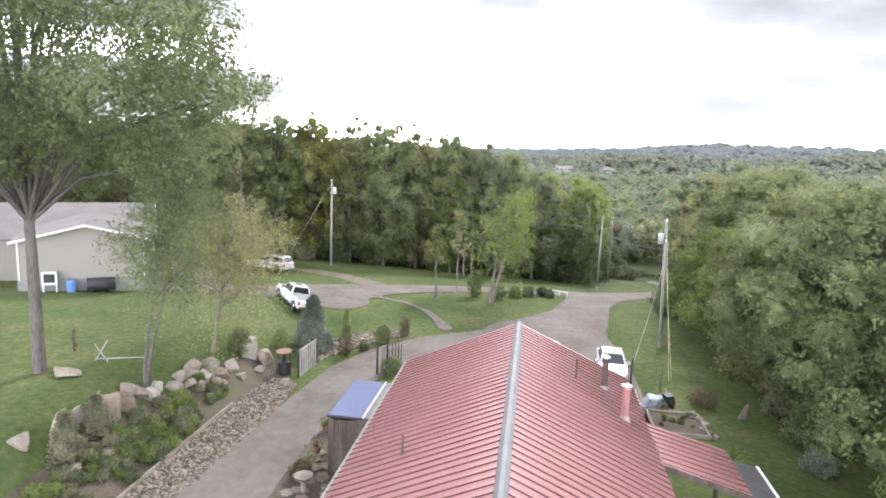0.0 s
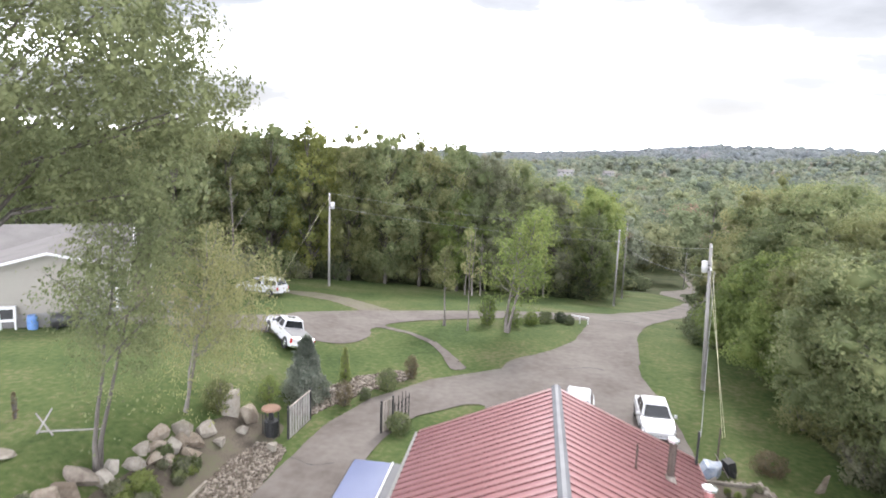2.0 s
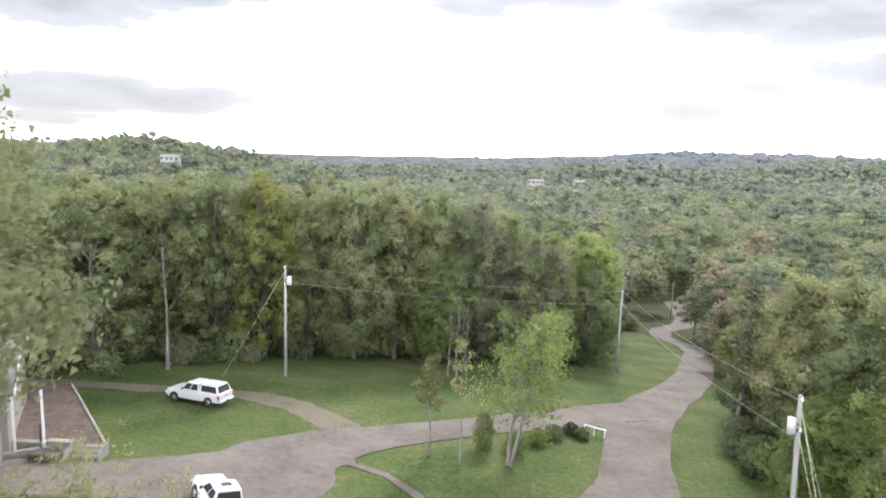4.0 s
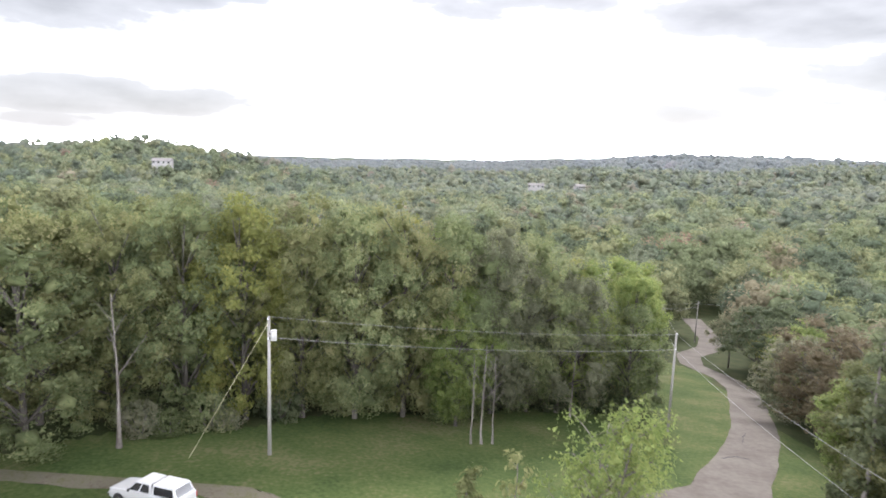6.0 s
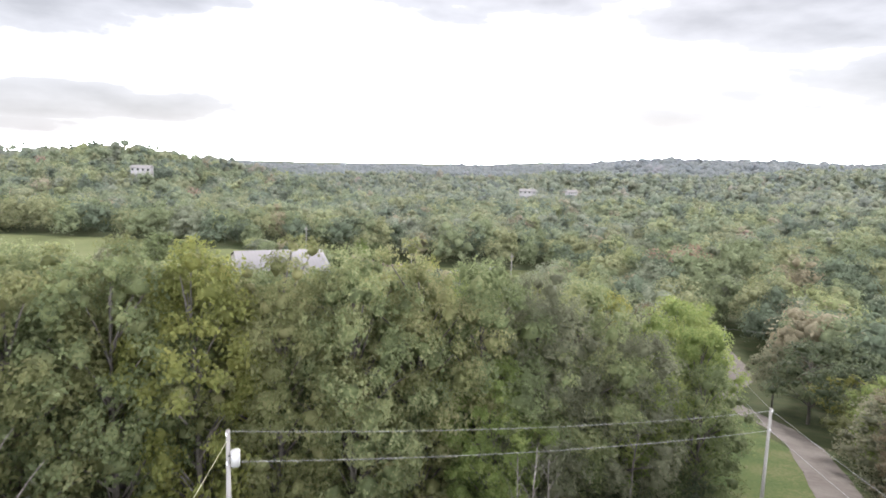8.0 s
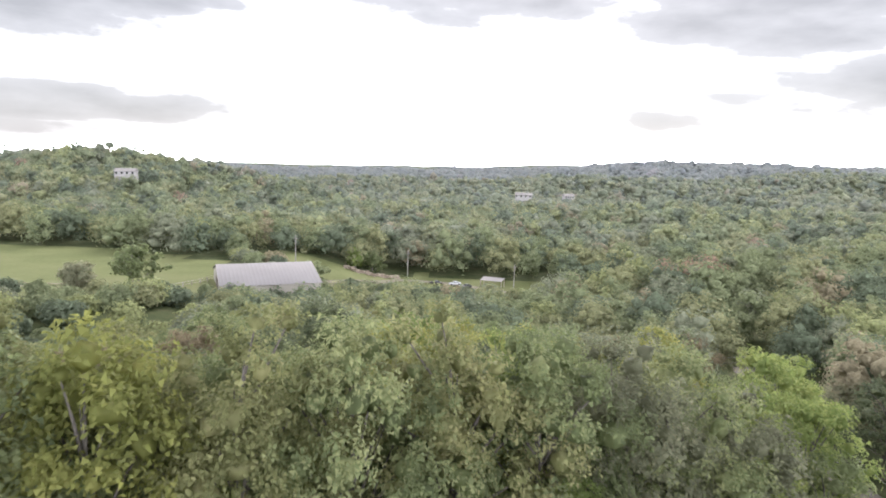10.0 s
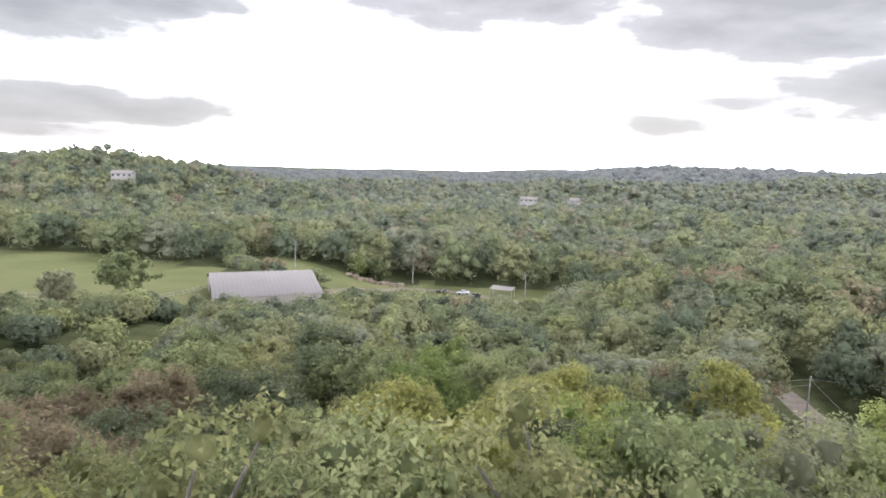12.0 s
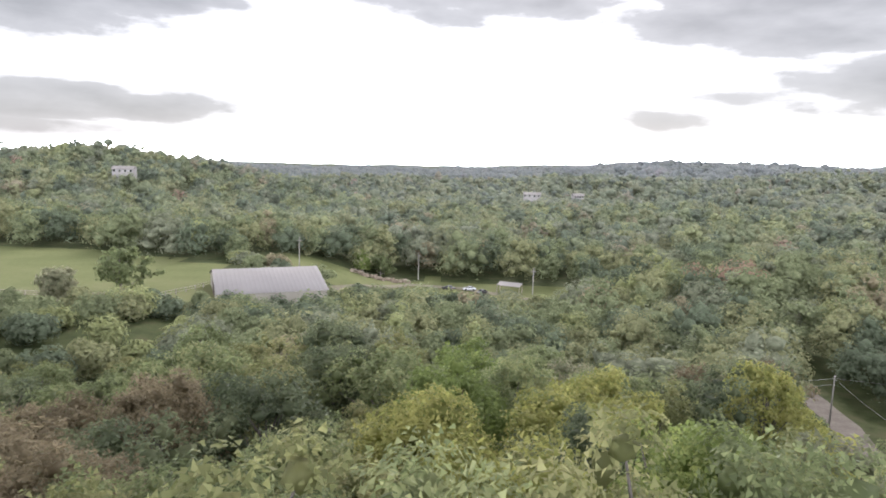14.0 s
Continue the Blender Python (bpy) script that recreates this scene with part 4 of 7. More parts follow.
def red_house():
    root = thing("house", HOUSE, "low house under a ribbed red metal gable roof", "house")
    w = HALF - 0.45
    for name, lo, hi in (("wall", (-w, -LENGTH + 0.4, 0.1), (-w + 0.2, -0.35, 3.42)), ("wall", (w - 0.2, -LENGTH + 0.4, 0.1), (w, -0.35, 3.42))):
        bm = bmesh.new()
        box(bm, lo, hi)
        part(name, bm, BLOCK_WALL, root)
    slope = (RIDGE_Z - EAVE_Z) / HALF
    for y0, y1 in ((-0.55, -0.35), (-LENGTH + 0.4, -LENGTH + 0.6)):
        bm = bmesh.new()
        prism(bm, [(-w, 0.1), (w, 0.1), (w, RIDGE_Z - w * slope - 0.1), (0, RIDGE_Z - 0.1), (-w, RIDGE_Z - w * slope - 0.1)], y0, y1, "y")
        part("gable_wall", bm, BLOCK_WALL, root)
    roof_sheet(root, "roof_sheet", -0.05, -HALF, RIDGE_Z - 0.02, EAVE_Z, -LENGTH, 0.0, RIB, RED_METAL, "ribbed red painted metal roof sheet", True)
    roof_sheet(root, "roof_sheet", 0.05, HALF, RIDGE_Z - 0.02, EAVE_Z, -LENGTH, 0.0, RIB, RED_METAL, "ribbed red painted metal roof sheet", True)
    bm = bmesh.new()
    prism(bm, [(-0.19, RIDGE_Z - 0.03), (-0.17, RIDGE_Z + 0.0), (-0.06, RIDGE_Z + 0.07), (0.06, RIDGE_Z + 0.07), (0.17, RIDGE_Z + 0.0), (0.19, RIDGE_Z - 0.03)], -LENGTH - 0.02, 0.03, "y")
    part("ridge_cap", bm, GREY_METAL, root, "pale grey metal ridge cap")
    for s in (-1, 1):
        bm = bmesh.new()
        box(bm, (s * HALF - 0.16, -LENGTH, EAVE_Z - 0.24), (s * HALF + 0.03, 0.0, EAVE_Z - 0.1))
        part("gutter", bm, CONCRETE, root, "dull grey eaves gutter")
        bm = bmesh.new()
        v = [(0, RIDGE_Z - 0.03), (s * HALF, EAVE_Z - 0.03), (s * HALF, EAVE_Z - 0.17), (0, RIDGE_Z - 0.17)]
        prism(bm, v, 0.004, 0.04, "y")
        part("barge_board", bm, RED_METAL, root)
    # flues and vent pipes standing on the roof
    def flue(name, u, y, r, tall, mat, cap, label):
        z = RIDGE_Z - abs(u) * slope
        bm = bmesh.new()
        tube(bm, (u, y, z - 0.1), (u, y, z + tall), r, r, 14)
        p = part(name, bm, mat, root, label)
        bm = bmesh.new()
        tube(bm, (u, y, z - 0.16), (u, y, z + 0.16), r * 2.0, r * 1.1, 14)
        part("flashing", bm, GREY_WOOD if cap else mat, p)
        if cap:
            bm = bmesh.new()
            tube(bm, (u, y, z + tall + 0.02), (u, y, z + tall + 0.1), r * 1.55, r * 1.5, 14)
            tube(bm, (u, y, z + tall + 0.1), (u, y, z + tall + 0.17), r * 1.5, r * 0.3, 14)
            part("rain_cap", bm, CHROME, p, "bright metal rain cap")
    flue("flue", 3.8, -3.35, 0.13, 1.35, DARK_WOOD, True, "dark metal stove flue")
    flue("flue", 4.36, -5.8, 0.15, 1.3, PIPE_PINK, True, "faded red metal flue")
    flue("vent_pipe", 2.55, -3.9, 0.035, 0.85, DARK_WOOD, False, "thin dark vent pipe")
    flue("vent_pipe", -3.3, -11.4, 0.045, 0.65, DARK_WOOD, False, "thin dark vent pipe")
    flue("vent_pipe", 3.1, -15.2, 0.045, 0.65, DARK_WOOD, False, "thin dark vent pipe")
    flue("service_mast", 5.35, -0.6, 0.045, 1.3, BLACK, False, "black electrical service mast")
    return root


red_house()


def porch():
    root = thing("porch", HOUSE, "side porch with a low red ribbed roof on dark posts", "porch")
    roof_sheet(root, "roof_sheet", HALF + 0.02, HALF + 3.1, EAVE_Z - 0.06, 2.98, -8.15, -4.75, RIB, RED_METAL, "", True)
    for u in (HALF + 0.2, HALF + 2.9):
        for y in (-7.95, -5.00):
            bm = bmesh.new()
            box(bm, (u - 0.07, y - 0.07, 0.3), (u + 0.07, y + 0.07, 2.95 if u > 7 else 3.4))
            part("post", bm, DARK_WOOD, root)
    bm = bmesh.new()
    prism(bm, [(HALF, EAVE_Z - 0.06), (HALF + 3.14, 2.94), (HALF + 3.14, 2.74), (HALF, EAVE_Z - 0.28)], -8.22, -8.14, "y")
    part("fascia", bm, DARK_WOOD, root)
    bm = bmesh.new()
    prism(bm, [(HALF, EAVE_Z - 0.06), (HALF + 3.14, 2.94), (HALF + 3.14, 2.78), (HALF, EAVE_Z - 0.24)], -4.76, -4.69, "y")
    part("fascia", bm, DARK_WOOD, root)
    bm = bmesh.new()
    box(bm, (HALF + 3.1, -8.15, 2.76), (HALF + 3.16, -4.75, 2.96))
    part("fascia", bm, DARK_WOOD, root)
    bm = bmesh.new()
    box(bm, (HALF + 0.9, -8.00, 0.4), (HALF + 1.9, -7.92, 2.5), bevel=0.01)
    part("screen_panel", bm, GREY_WOOD, root, "weathered board screen")
    bm = bmesh.new()
    box(bm, (HALF - 0.4, -8.60, 0.3), (HALF + 3.3, -4.40, 0.52), bevel=0.02)
    part("deck", bm, CONCRETE, root)
    # flat roof strip past the porch with a white edge
    lean = thing("lean_to_roof", HOUSE, "dark felt lean-to roof with a white edge board", "roof")
    bm = bmesh.new()
    prism(bm, [(HALF + 3.2, 2.5), (HALF + 4.5, 2.2), (HALF + 4.5, 2.1), (HALF + 3.2, 2.4)], -11.20, -4.40, "y")
    part("felt_deck", bm, FELT, lean)
    bm = bmesh.new()
    box(bm, (HALF + 4.5, -11.20, 2.02), (HALF + 4.62, -4.35, 2.24), bevel=0.01)
    part("edge_board", bm, WHITE_PAINT, lean)
    for y in (-11.00, -7.80, -4.60):
        bm = bmesh.new()
        box(bm, (HALF + 4.3, y - 0.06, 0.3), (HALF + 4.42, y + 0.06, 2.12))
        part("post", bm, DARK_WOOD, lean)


porch()


def solar_shed():
    m = pose(-2.45, 24.65, 0.6, 0, 0, -2.5)
    root = thing("solar_lean_to", m, "dark timber lean-to roofed with a blue solar panel", "shed")
    bm = bmesh.new()
    box(bm, (-1.08, -2.05, 2.62), (1.12, 2.05, 2.7), bevel=0.01)
    part("roof_frame", bm, BLACK, root)
    bm = bmesh.new()
    box(bm, (-1.02, -2.0, 2.705), (0.42, 2.0, 2.73), bevel=0.004)
    part("solar_panel", bm, PANEL_BLUE, root, "pale blue reflective solar panel")
    bm = bmesh.new()
    box(bm, (0.52, -2.0, 2.705), (0.98, 2.0, 2.725), bevel=0.004)
    part("clear_sheet", bm, GREY_METAL, root, "pale clear roof sheet")
    for u in (0.44, 1.0):
        bm = bmesh.new()
        box(bm, (u, -2.03, 2.7), (u + 0.07, 2.03, 2.75))
        part("batten", bm, WHITE_PAINT, root)
    for u in (-0.98, 1.0):
        for y in (-1.9, 1.9):
            bm = bmesh.new()
            box(bm, (u - 0.05, y - 0.05, -0.2), (u + 0.05, y + 0.05, 2.62))
            part("post", bm, DARK_WOOD, root)
    rng = random.Random(3)
    for i in range(11):
        bm = bmesh.new()
        u = -0.92 + i * 0.178
        box(bm, (u, -1.99, 0.0), (u + 0.165, -1.96, 2.55 - rng.uniform(0, 0.06)))
        part("board", bm, DARK_WOOD, root)
    for i in range(20):
        bm = bmesh.new()
        y = -1.9 + i * 0.19
        box(bm, (-0.995, y, 0.0), (-0.965, y + 0.175, 2.55 - rng.uniform(0, 0.06)))
        part("board", bm, DARK_WOOD, root)


solar_shed()


# ---------------------------------------------------------------- the white house
def white_house():
    """A wing with a low gable in front of a main block; x runs along the fronts, y into the house."""
    root = thing("white_house", pose(-28.5, 43.0, 0, 0, 0, 30), "cream-sided house with pale gabled roofs and a grey foundation", "house")
    z0 = 1.4

    def piece(name, bm, mat, label=""):
        return part(name, bm, mat, root, label)
    bm = bmesh.new()
    box(bm, (-13, 6.2, z0), (4.6, 15.0, 5.75))
    piece("wall", bm, SIDING)
    bm = bmesh.new()
    prism(bm, [(10.6, 8.05), (5.6, 5.6), (5.6, 5.45), (10.6, 7.87), (15.6, 5.45), (15.6, 5.6)], -13.5, 5.1, "x")
    piece("roof", bm, SHINGLE)
    bm = bmesh.new()
    prism(bm, [(6.22, 5.74), (14.98, 5.74), (10.6, 7.85)], 4.36, 4.58, "x")
    piece("gable", bm, SIDING)
    for y0, y1 in ((5.6, 10.6), (15.6, 10.6)):
        bm = bmesh.new()
        prism(bm, [(y0, 5.42), (y1, 7.86), (y1, 8.05), (y0, 5.61)], 5.102, 5.16, "x")
        piece("barge_board", bm, WHITE_PAINT)
    # wing with its low gable towards the lawn
    bm = bmesh.new()
    prism(bm, [(-4.2, 3.3), (4.2, 3.3), (4.2, 6.3), (0.2, 7.3), (-4.2, 6.2)], 0.0, 7.0, "y")
    piece("wing_wall", bm, SIDING)
    bm = bmesh.new()
    prism(bm, [(-4.7, 6.12), (0.2, 7.36), (4.7, 6.24), (4.7, 6.38), (0.2, 7.5), (-4.7, 6.26)], -0.5, 9.0, "y")
    piece("wing_roof", bm, SHINGLE)
    for a, b in (((-4.7, 6.1), (0.2, 7.34)), ((0.2, 7.34), (4.7, 6.22))):
        bm = bmesh.new()
        prism(bm, [a, b, (b[0], b[1] + 0.17), (a[0], a[1] + 0.17)], -0.56, -0.504, "y")
        piece("barge_board", bm, WHITE_PAINT)
    bm = bmesh.new()
    box(bm, (-4.3, -0.1, 0.8), (4.3, 7.1, 3.32))
    piece("foundation", bm, CONCRETE, "grey block foundation")
    for i in range(14):         # overlapping siding boards on the wing's front
        bm = bmesh.new()
        z = 3.4 + i * 0.2
        prism(bm, [(-0.028, z), (-0.002, z), (-0.002, z + 0.19), (-0.008, z + 0.19)], -4.18, 4.18, "x")
        piece("siding_board", bm, SIDING)
    for x in (-4.26, 4.14):
        bm = bmesh.new()
        box(bm, (x, -0.06, 3.33), (x + 0.12, 0.06, 6.15))
        piece("corner_board", bm, WHITE_PAINT)
    # recessed entry beside the wing
    bm = bmesh.new()
    box(bm, (4.25, 5.9, 1.2), (6.6, 6.2, 1.9), bevel=0.02)
    piece("porch_slab", bm, CONCRETE)
    for x in (4.9, 6.4):
        bm = bmesh.new()
        box(bm, (x - 0.07, 5.95, 1.9), (x + 0.07, 6.09, 5.5))
        piece("porch_post", bm, WHITE_PAINT)
    # heat pump, tank, barrel by the foundation
    x, y = -30.1, 41.4
    hp = thing("heat_pump", pose(x, y, gz(x, y), 0, 0, 30), "white box heat pump on a stand by the house", "heat pump")
    bm = bmesh.new()
    box(bm, (-0.5, -0.2, 0.55), (0.5, 0.2, 1.55), bevel=0.03)
    part("casing", bm, WHITE_PAINT, hp)
    bm = bmesh.new()
    box(bm, (-0.36, -0.215, 0.75), (0.36, -0.203, 1.4))
    part("grille", bm, BLACK, hp)
    for u in (-0.42, 0.42):
        bm = bmesh.new()
        box(bm, (u - 0.04, -0.18, -0.2), (u + 0.04, 0.18, 0.55))
        part("leg", bm, WHITE_PAINT, hp)
    x, y = -27.1, 43.0
    tk = thing("fuel_tank", pose(x, y, gz(x, y), 0, 0, 30), "dark horizontal fuel tank beside the foundation", "tank")
    bm = bmesh.new()
    tube(bm, (-0.95, 0, 0.62), (0.95, 0, 0.62), 0.5, 0.5, 18)
    part("drum", bm, BLACK, tk, smooth=True)
    for u in (-0.6, 0.6):
        bm = bmesh.new()
        box(bm, (u - 0.06, -0.4, -0.2), (u + 0.06, 0.4, 0.3))
        part("leg", bm, BLACK, tk)
    x, y = -28.85, 42.0
    bl = thing("plastic_barrel", pose(x, y, gz(x, y)), "blue plastic barrel beside the tank", "barrel")
    bm = bmesh.new()
    for a, b, r1, r2 in ((-0.1, 0.3, 0.3, 0.33), (0.3, 0.65, 0.33, 0.33), (0.65, 0.95, 0.33, 0.28)):
        tube(bm, (0, 0, a), (0, 0, b), r1, r2, 14)
    part("drum", bm, BLUE_PLASTIC, bl)
    # mulched terrace behind a low wall, with steps up to it
    bed = thing("garden_bed", pose(0, 0, 0), "raised mulched terrace behind a low pale wall", "garden bed")
    bm = bmesh.new()
    ring = [(-31.5, 51.9), (-22.4, 51.9), (-30.6, 61.2), (-35.0, 61.2)]
    rows = [[bm.verts.new((x, y, z)) for x, y in ring] for z in (0.2, 1.95)]
    bm.faces.new(rows[1])
    for k in range(4):
        bm.faces.new((rows[0][k], rows[0][(k + 1) % 4], rows[1][(k + 1) % 4], rows[1][k]))
    part("mulch", bm, MULCH, bed)
    for name, a, b in (("edging", (-22.4, 51.9), (-30.6, 61.2)),):
        bm = bmesh.new()
        tube(bm, (*a, 1.98), (*b, 1.98), 0.09, 0.09, 6)
        part(name, bm, PALE_BARK, bed)
    for x0, x1, top in ((-31.4, -28.6, 1.7), (-28.4, -26.0, 2.0), (-25.9, -24.3, 2.15)):
        bm = bmesh.new()
        box(bm, (x0, 51.55, 0.5), (x1, 51.87, top), bevel=0.02)
        part("wall", bm, CONCRETE, bed)
        bm = bmesh.new()
        box(bm, (x0 - 0.03, 51.5, top + 0.004), (x1 + 0.03, 51.92, top + 0.09), bevel=0.02)
        part("coping", bm, PALE_ROCK, bed)
    bm = bmesh.new()
    tube(bm, (-26.1, 51.3, 0.9), (-26.1, 51.3, 3.4), 0.05, 0.05, 8)
    part("post", bm, DARK_WOOD, bed)
    st = thing("garden_steps", pose(-23.3, 50.75, 1.25, 0, 0, 3), "pale concrete garden steps up to the terrace", "steps")
    for i in range(4):
        bm = bmesh.new()
        box(bm, (-0.95, i * 0.3, -0.4), (0.95, i * 0.3 + 0.34, 0.18 * (i + 1)), bevel=0.02)
        part("step", bm, PALE_ROCK, st)
    for u in (-1.08, 0.97):
        bm = bmesh.new()
        box(bm, (u, -0.05, -0.4), (u + 0.11, 1.2, 0.86), bevel=0.02)
        part("cheek_wall", bm, CONCRETE, st)
    planter = thing("planter_box", pose(-25.2, 50.3, 1.35, 0, 0, 5), "dark timber planter box below the terrace wall", "planter")
    bm = bmesh.new()
    box(bm, (-0.8, -0.3, -0.2), (0.8, 0.3, 0.7), bevel=0.03)
    part("box", bm, DARK_WOOD, planter)
    bm = bmesh.new()
    box(bm, (-0.7, -0.22, 0.66), (0.7, 0.22, 0.74), bevel=0.02)
    part("soil", bm, SOIL, planter)


white_house()

# ---------------------------------------------------------------- vehicles
def on_slope(x, y, rz):
    """A pose on the ground that follows its slope."""
    e = 1.0
    n = Vector((gz(x - e, y) - gz(x + e, y), gz(x, y - e) - gz(x, y + e), 2 * e)).normalized()
    q = Vector((0, 0, 1)).rotation_difference(n)
    return Matrix.Translation((x, y, gz(x, y) + 0.05)) @ q.to_matrix().to_4x4() @ pose(0, 0, 0, 0, 0, rz)


def loft(bm, rows):
    """Skins cross-sections (lists of equal length) along a body and closes the ends."""
    rings = [[bm.verts.new(p) for p in r] for r in rows]
    n = len(rings[0])
    for a, b in zip(rings, rings[1:]):
        for i in range(n):
            bm.faces.new((a[i], a[(i + 1) % n], b[(i + 1) % n], b[i]))
    bm.faces.new(rings[0][::-1])
    bm.faces.new(rings[-1])


def section(y, w, z0, z1, top=0.92, belly=0.97):
    """A rounded car-body section at y: half width w, from z0 up to z1."""
    zm = z0 + (z1 - z0) * 0.55
    return [(-w * belly, y, z0), (-w, y, zm), (-w * (top + 1) / 2, y, z1 - 0.06), (-w * top, y, z1), (w * top, y, z1), (w * (top + 1) / 2, y, z1 - 0.06), (w, y, zm), (w * belly, y, z0)]


def wheel(parent, x, y, r, name="wheel"):
    w = thing(name, pose(x, y, r), "black tyre on a bright alloy rim", "")
    w.parent = parent
    del w["label"]
    s = 1 if x > 0 else -1
    bm = bmesh.new()
    tube(bm, (-0.11, 0, 0), (0.11, 0, 0), r, r, 20)
    bmesh.ops.bevel(bm, geom=[e for e in bm.edges if abs(e.verts[0].co.x - e.verts[1].co.x) < 0.01], offset=0.03, segments=1, affect="EDGES")
    part("tyre", bm, TYRE, w)
    bm = bmesh.new()
    tube(bm, (s * 0.1, 0, 0), (s * 0.125, 0, 0), r * 0.62, r * 0.5, 16)
    part("rim", bm, CHROME, w)


def pane(parent, pts, name="window", mat=None):
    bm = bmesh.new()
    c = sum((Vector(p) for p in pts), Vector()) / len(pts)
    nrm = (Vector(pts[1]) - Vector(pts[0])).cross(Vector(pts[2]) - Vector(pts[0])).normalized()
    a = [bm.verts.new(Vector(p) + nrm * 0.012) for p in pts]
    b = [bm.verts.new(Vector(p) - nrm * 0.012) for p in pts]
    bm.faces.new(a)
    bm.faces.new(b[::-1])
    for i in range(len(pts)):
        j = (i + 1) % len(pts)
        bm.faces.new((a[i], b[i], b[j], a[j]))
    return part(name, bm, mat or GLASS_DARK, parent)


def greenhouse(root, y_base, y_top, z_base, z_top, wb, wt, mat=None, side_gaps=2, name="cab"):
    """A tapered cabin between y_base (rear, front) with glass set 12 mm proud in its faces."""
    (r0, f0), (r1, f1) = y_base, y_top
    bm = bmesh.new()
    lo = [(-wb, r0, z_base), (wb, r0, z_base), (wb, f0, z_base), (-wb, f0, z_base)]
    hi = [(-wt, r1, z_top), (wt, r1, z_top), (wt, f1, z_top), (-wt, f1, z_top)]
    a = [bm.verts.new(p) for p in lo]
    b = [bm.verts.new(p) for p in hi]
    bm.faces.new(a[::-1])
    bm.faces.new(b)
    for i in range(4):
        j = (i + 1) % 4
        bm.faces.new((a[i], a[j], b[j], b[i]))
    bmesh.ops.bevel(bm, geom=list(bm.edges), offset=0.05, segments=2, affect="EDGES")
    cab = part(name, bm, mat or CAR_WHITE, root)

    def mixp(p, q, t):
        return tuple(u + (v - u) * t for u, v in zip(p, q))

    def quad(p00, p10, p11, p01, s0, s1, t0, t1):
        def at(s, t):
            return mixp(mixp(p00, p10, s), mixp(p01, p11, s), t)
        return [at(s0, t0), at(s1, t0), at(s1, t1), at(s0, t1)]
    pane(root, quad(lo[2], lo[3], hi[3], hi[2], 0.07, 0.93, 0.08, 0.88), "windscreen")
    pane(root, quad(lo[0], lo[1], hi[1], hi[0], 0.08, 0.92, 0.12, 0.86), "rear_window")
    for k in range(side_gaps):
        s0, s1 = 0.07 + k * 0.88 / side_gaps, 0.02 + (k + 1) * 0.88 / side_gaps
        pane(root, quad(lo[1], lo[2], hi[2], hi[1], s0, s1, 0.12, 0.84), "side_window")
        pane(root, quad(lo[3], lo[0], hi[0], hi[3], 1 - s1, 1 - s0, 0.12, 0.84), "side_window")
    return cab


def lamp_box(root, name, lo, hi, mat):
    bm = bmesh.new()
    box(bm, lo, hi, bevel=0.015)
    part(name, bm, mat, root)


def mirror_pair(root, y, z, w, mat):
    for s in (-1, 1):
        bm = bmesh.new()
        box(bm, (s * w - 0.02, y - 0.05, z), (s * (w + 0.2), y + 0.05, z + 0.2), bevel=0.03)
        part("wing_mirror", bm, mat, root)


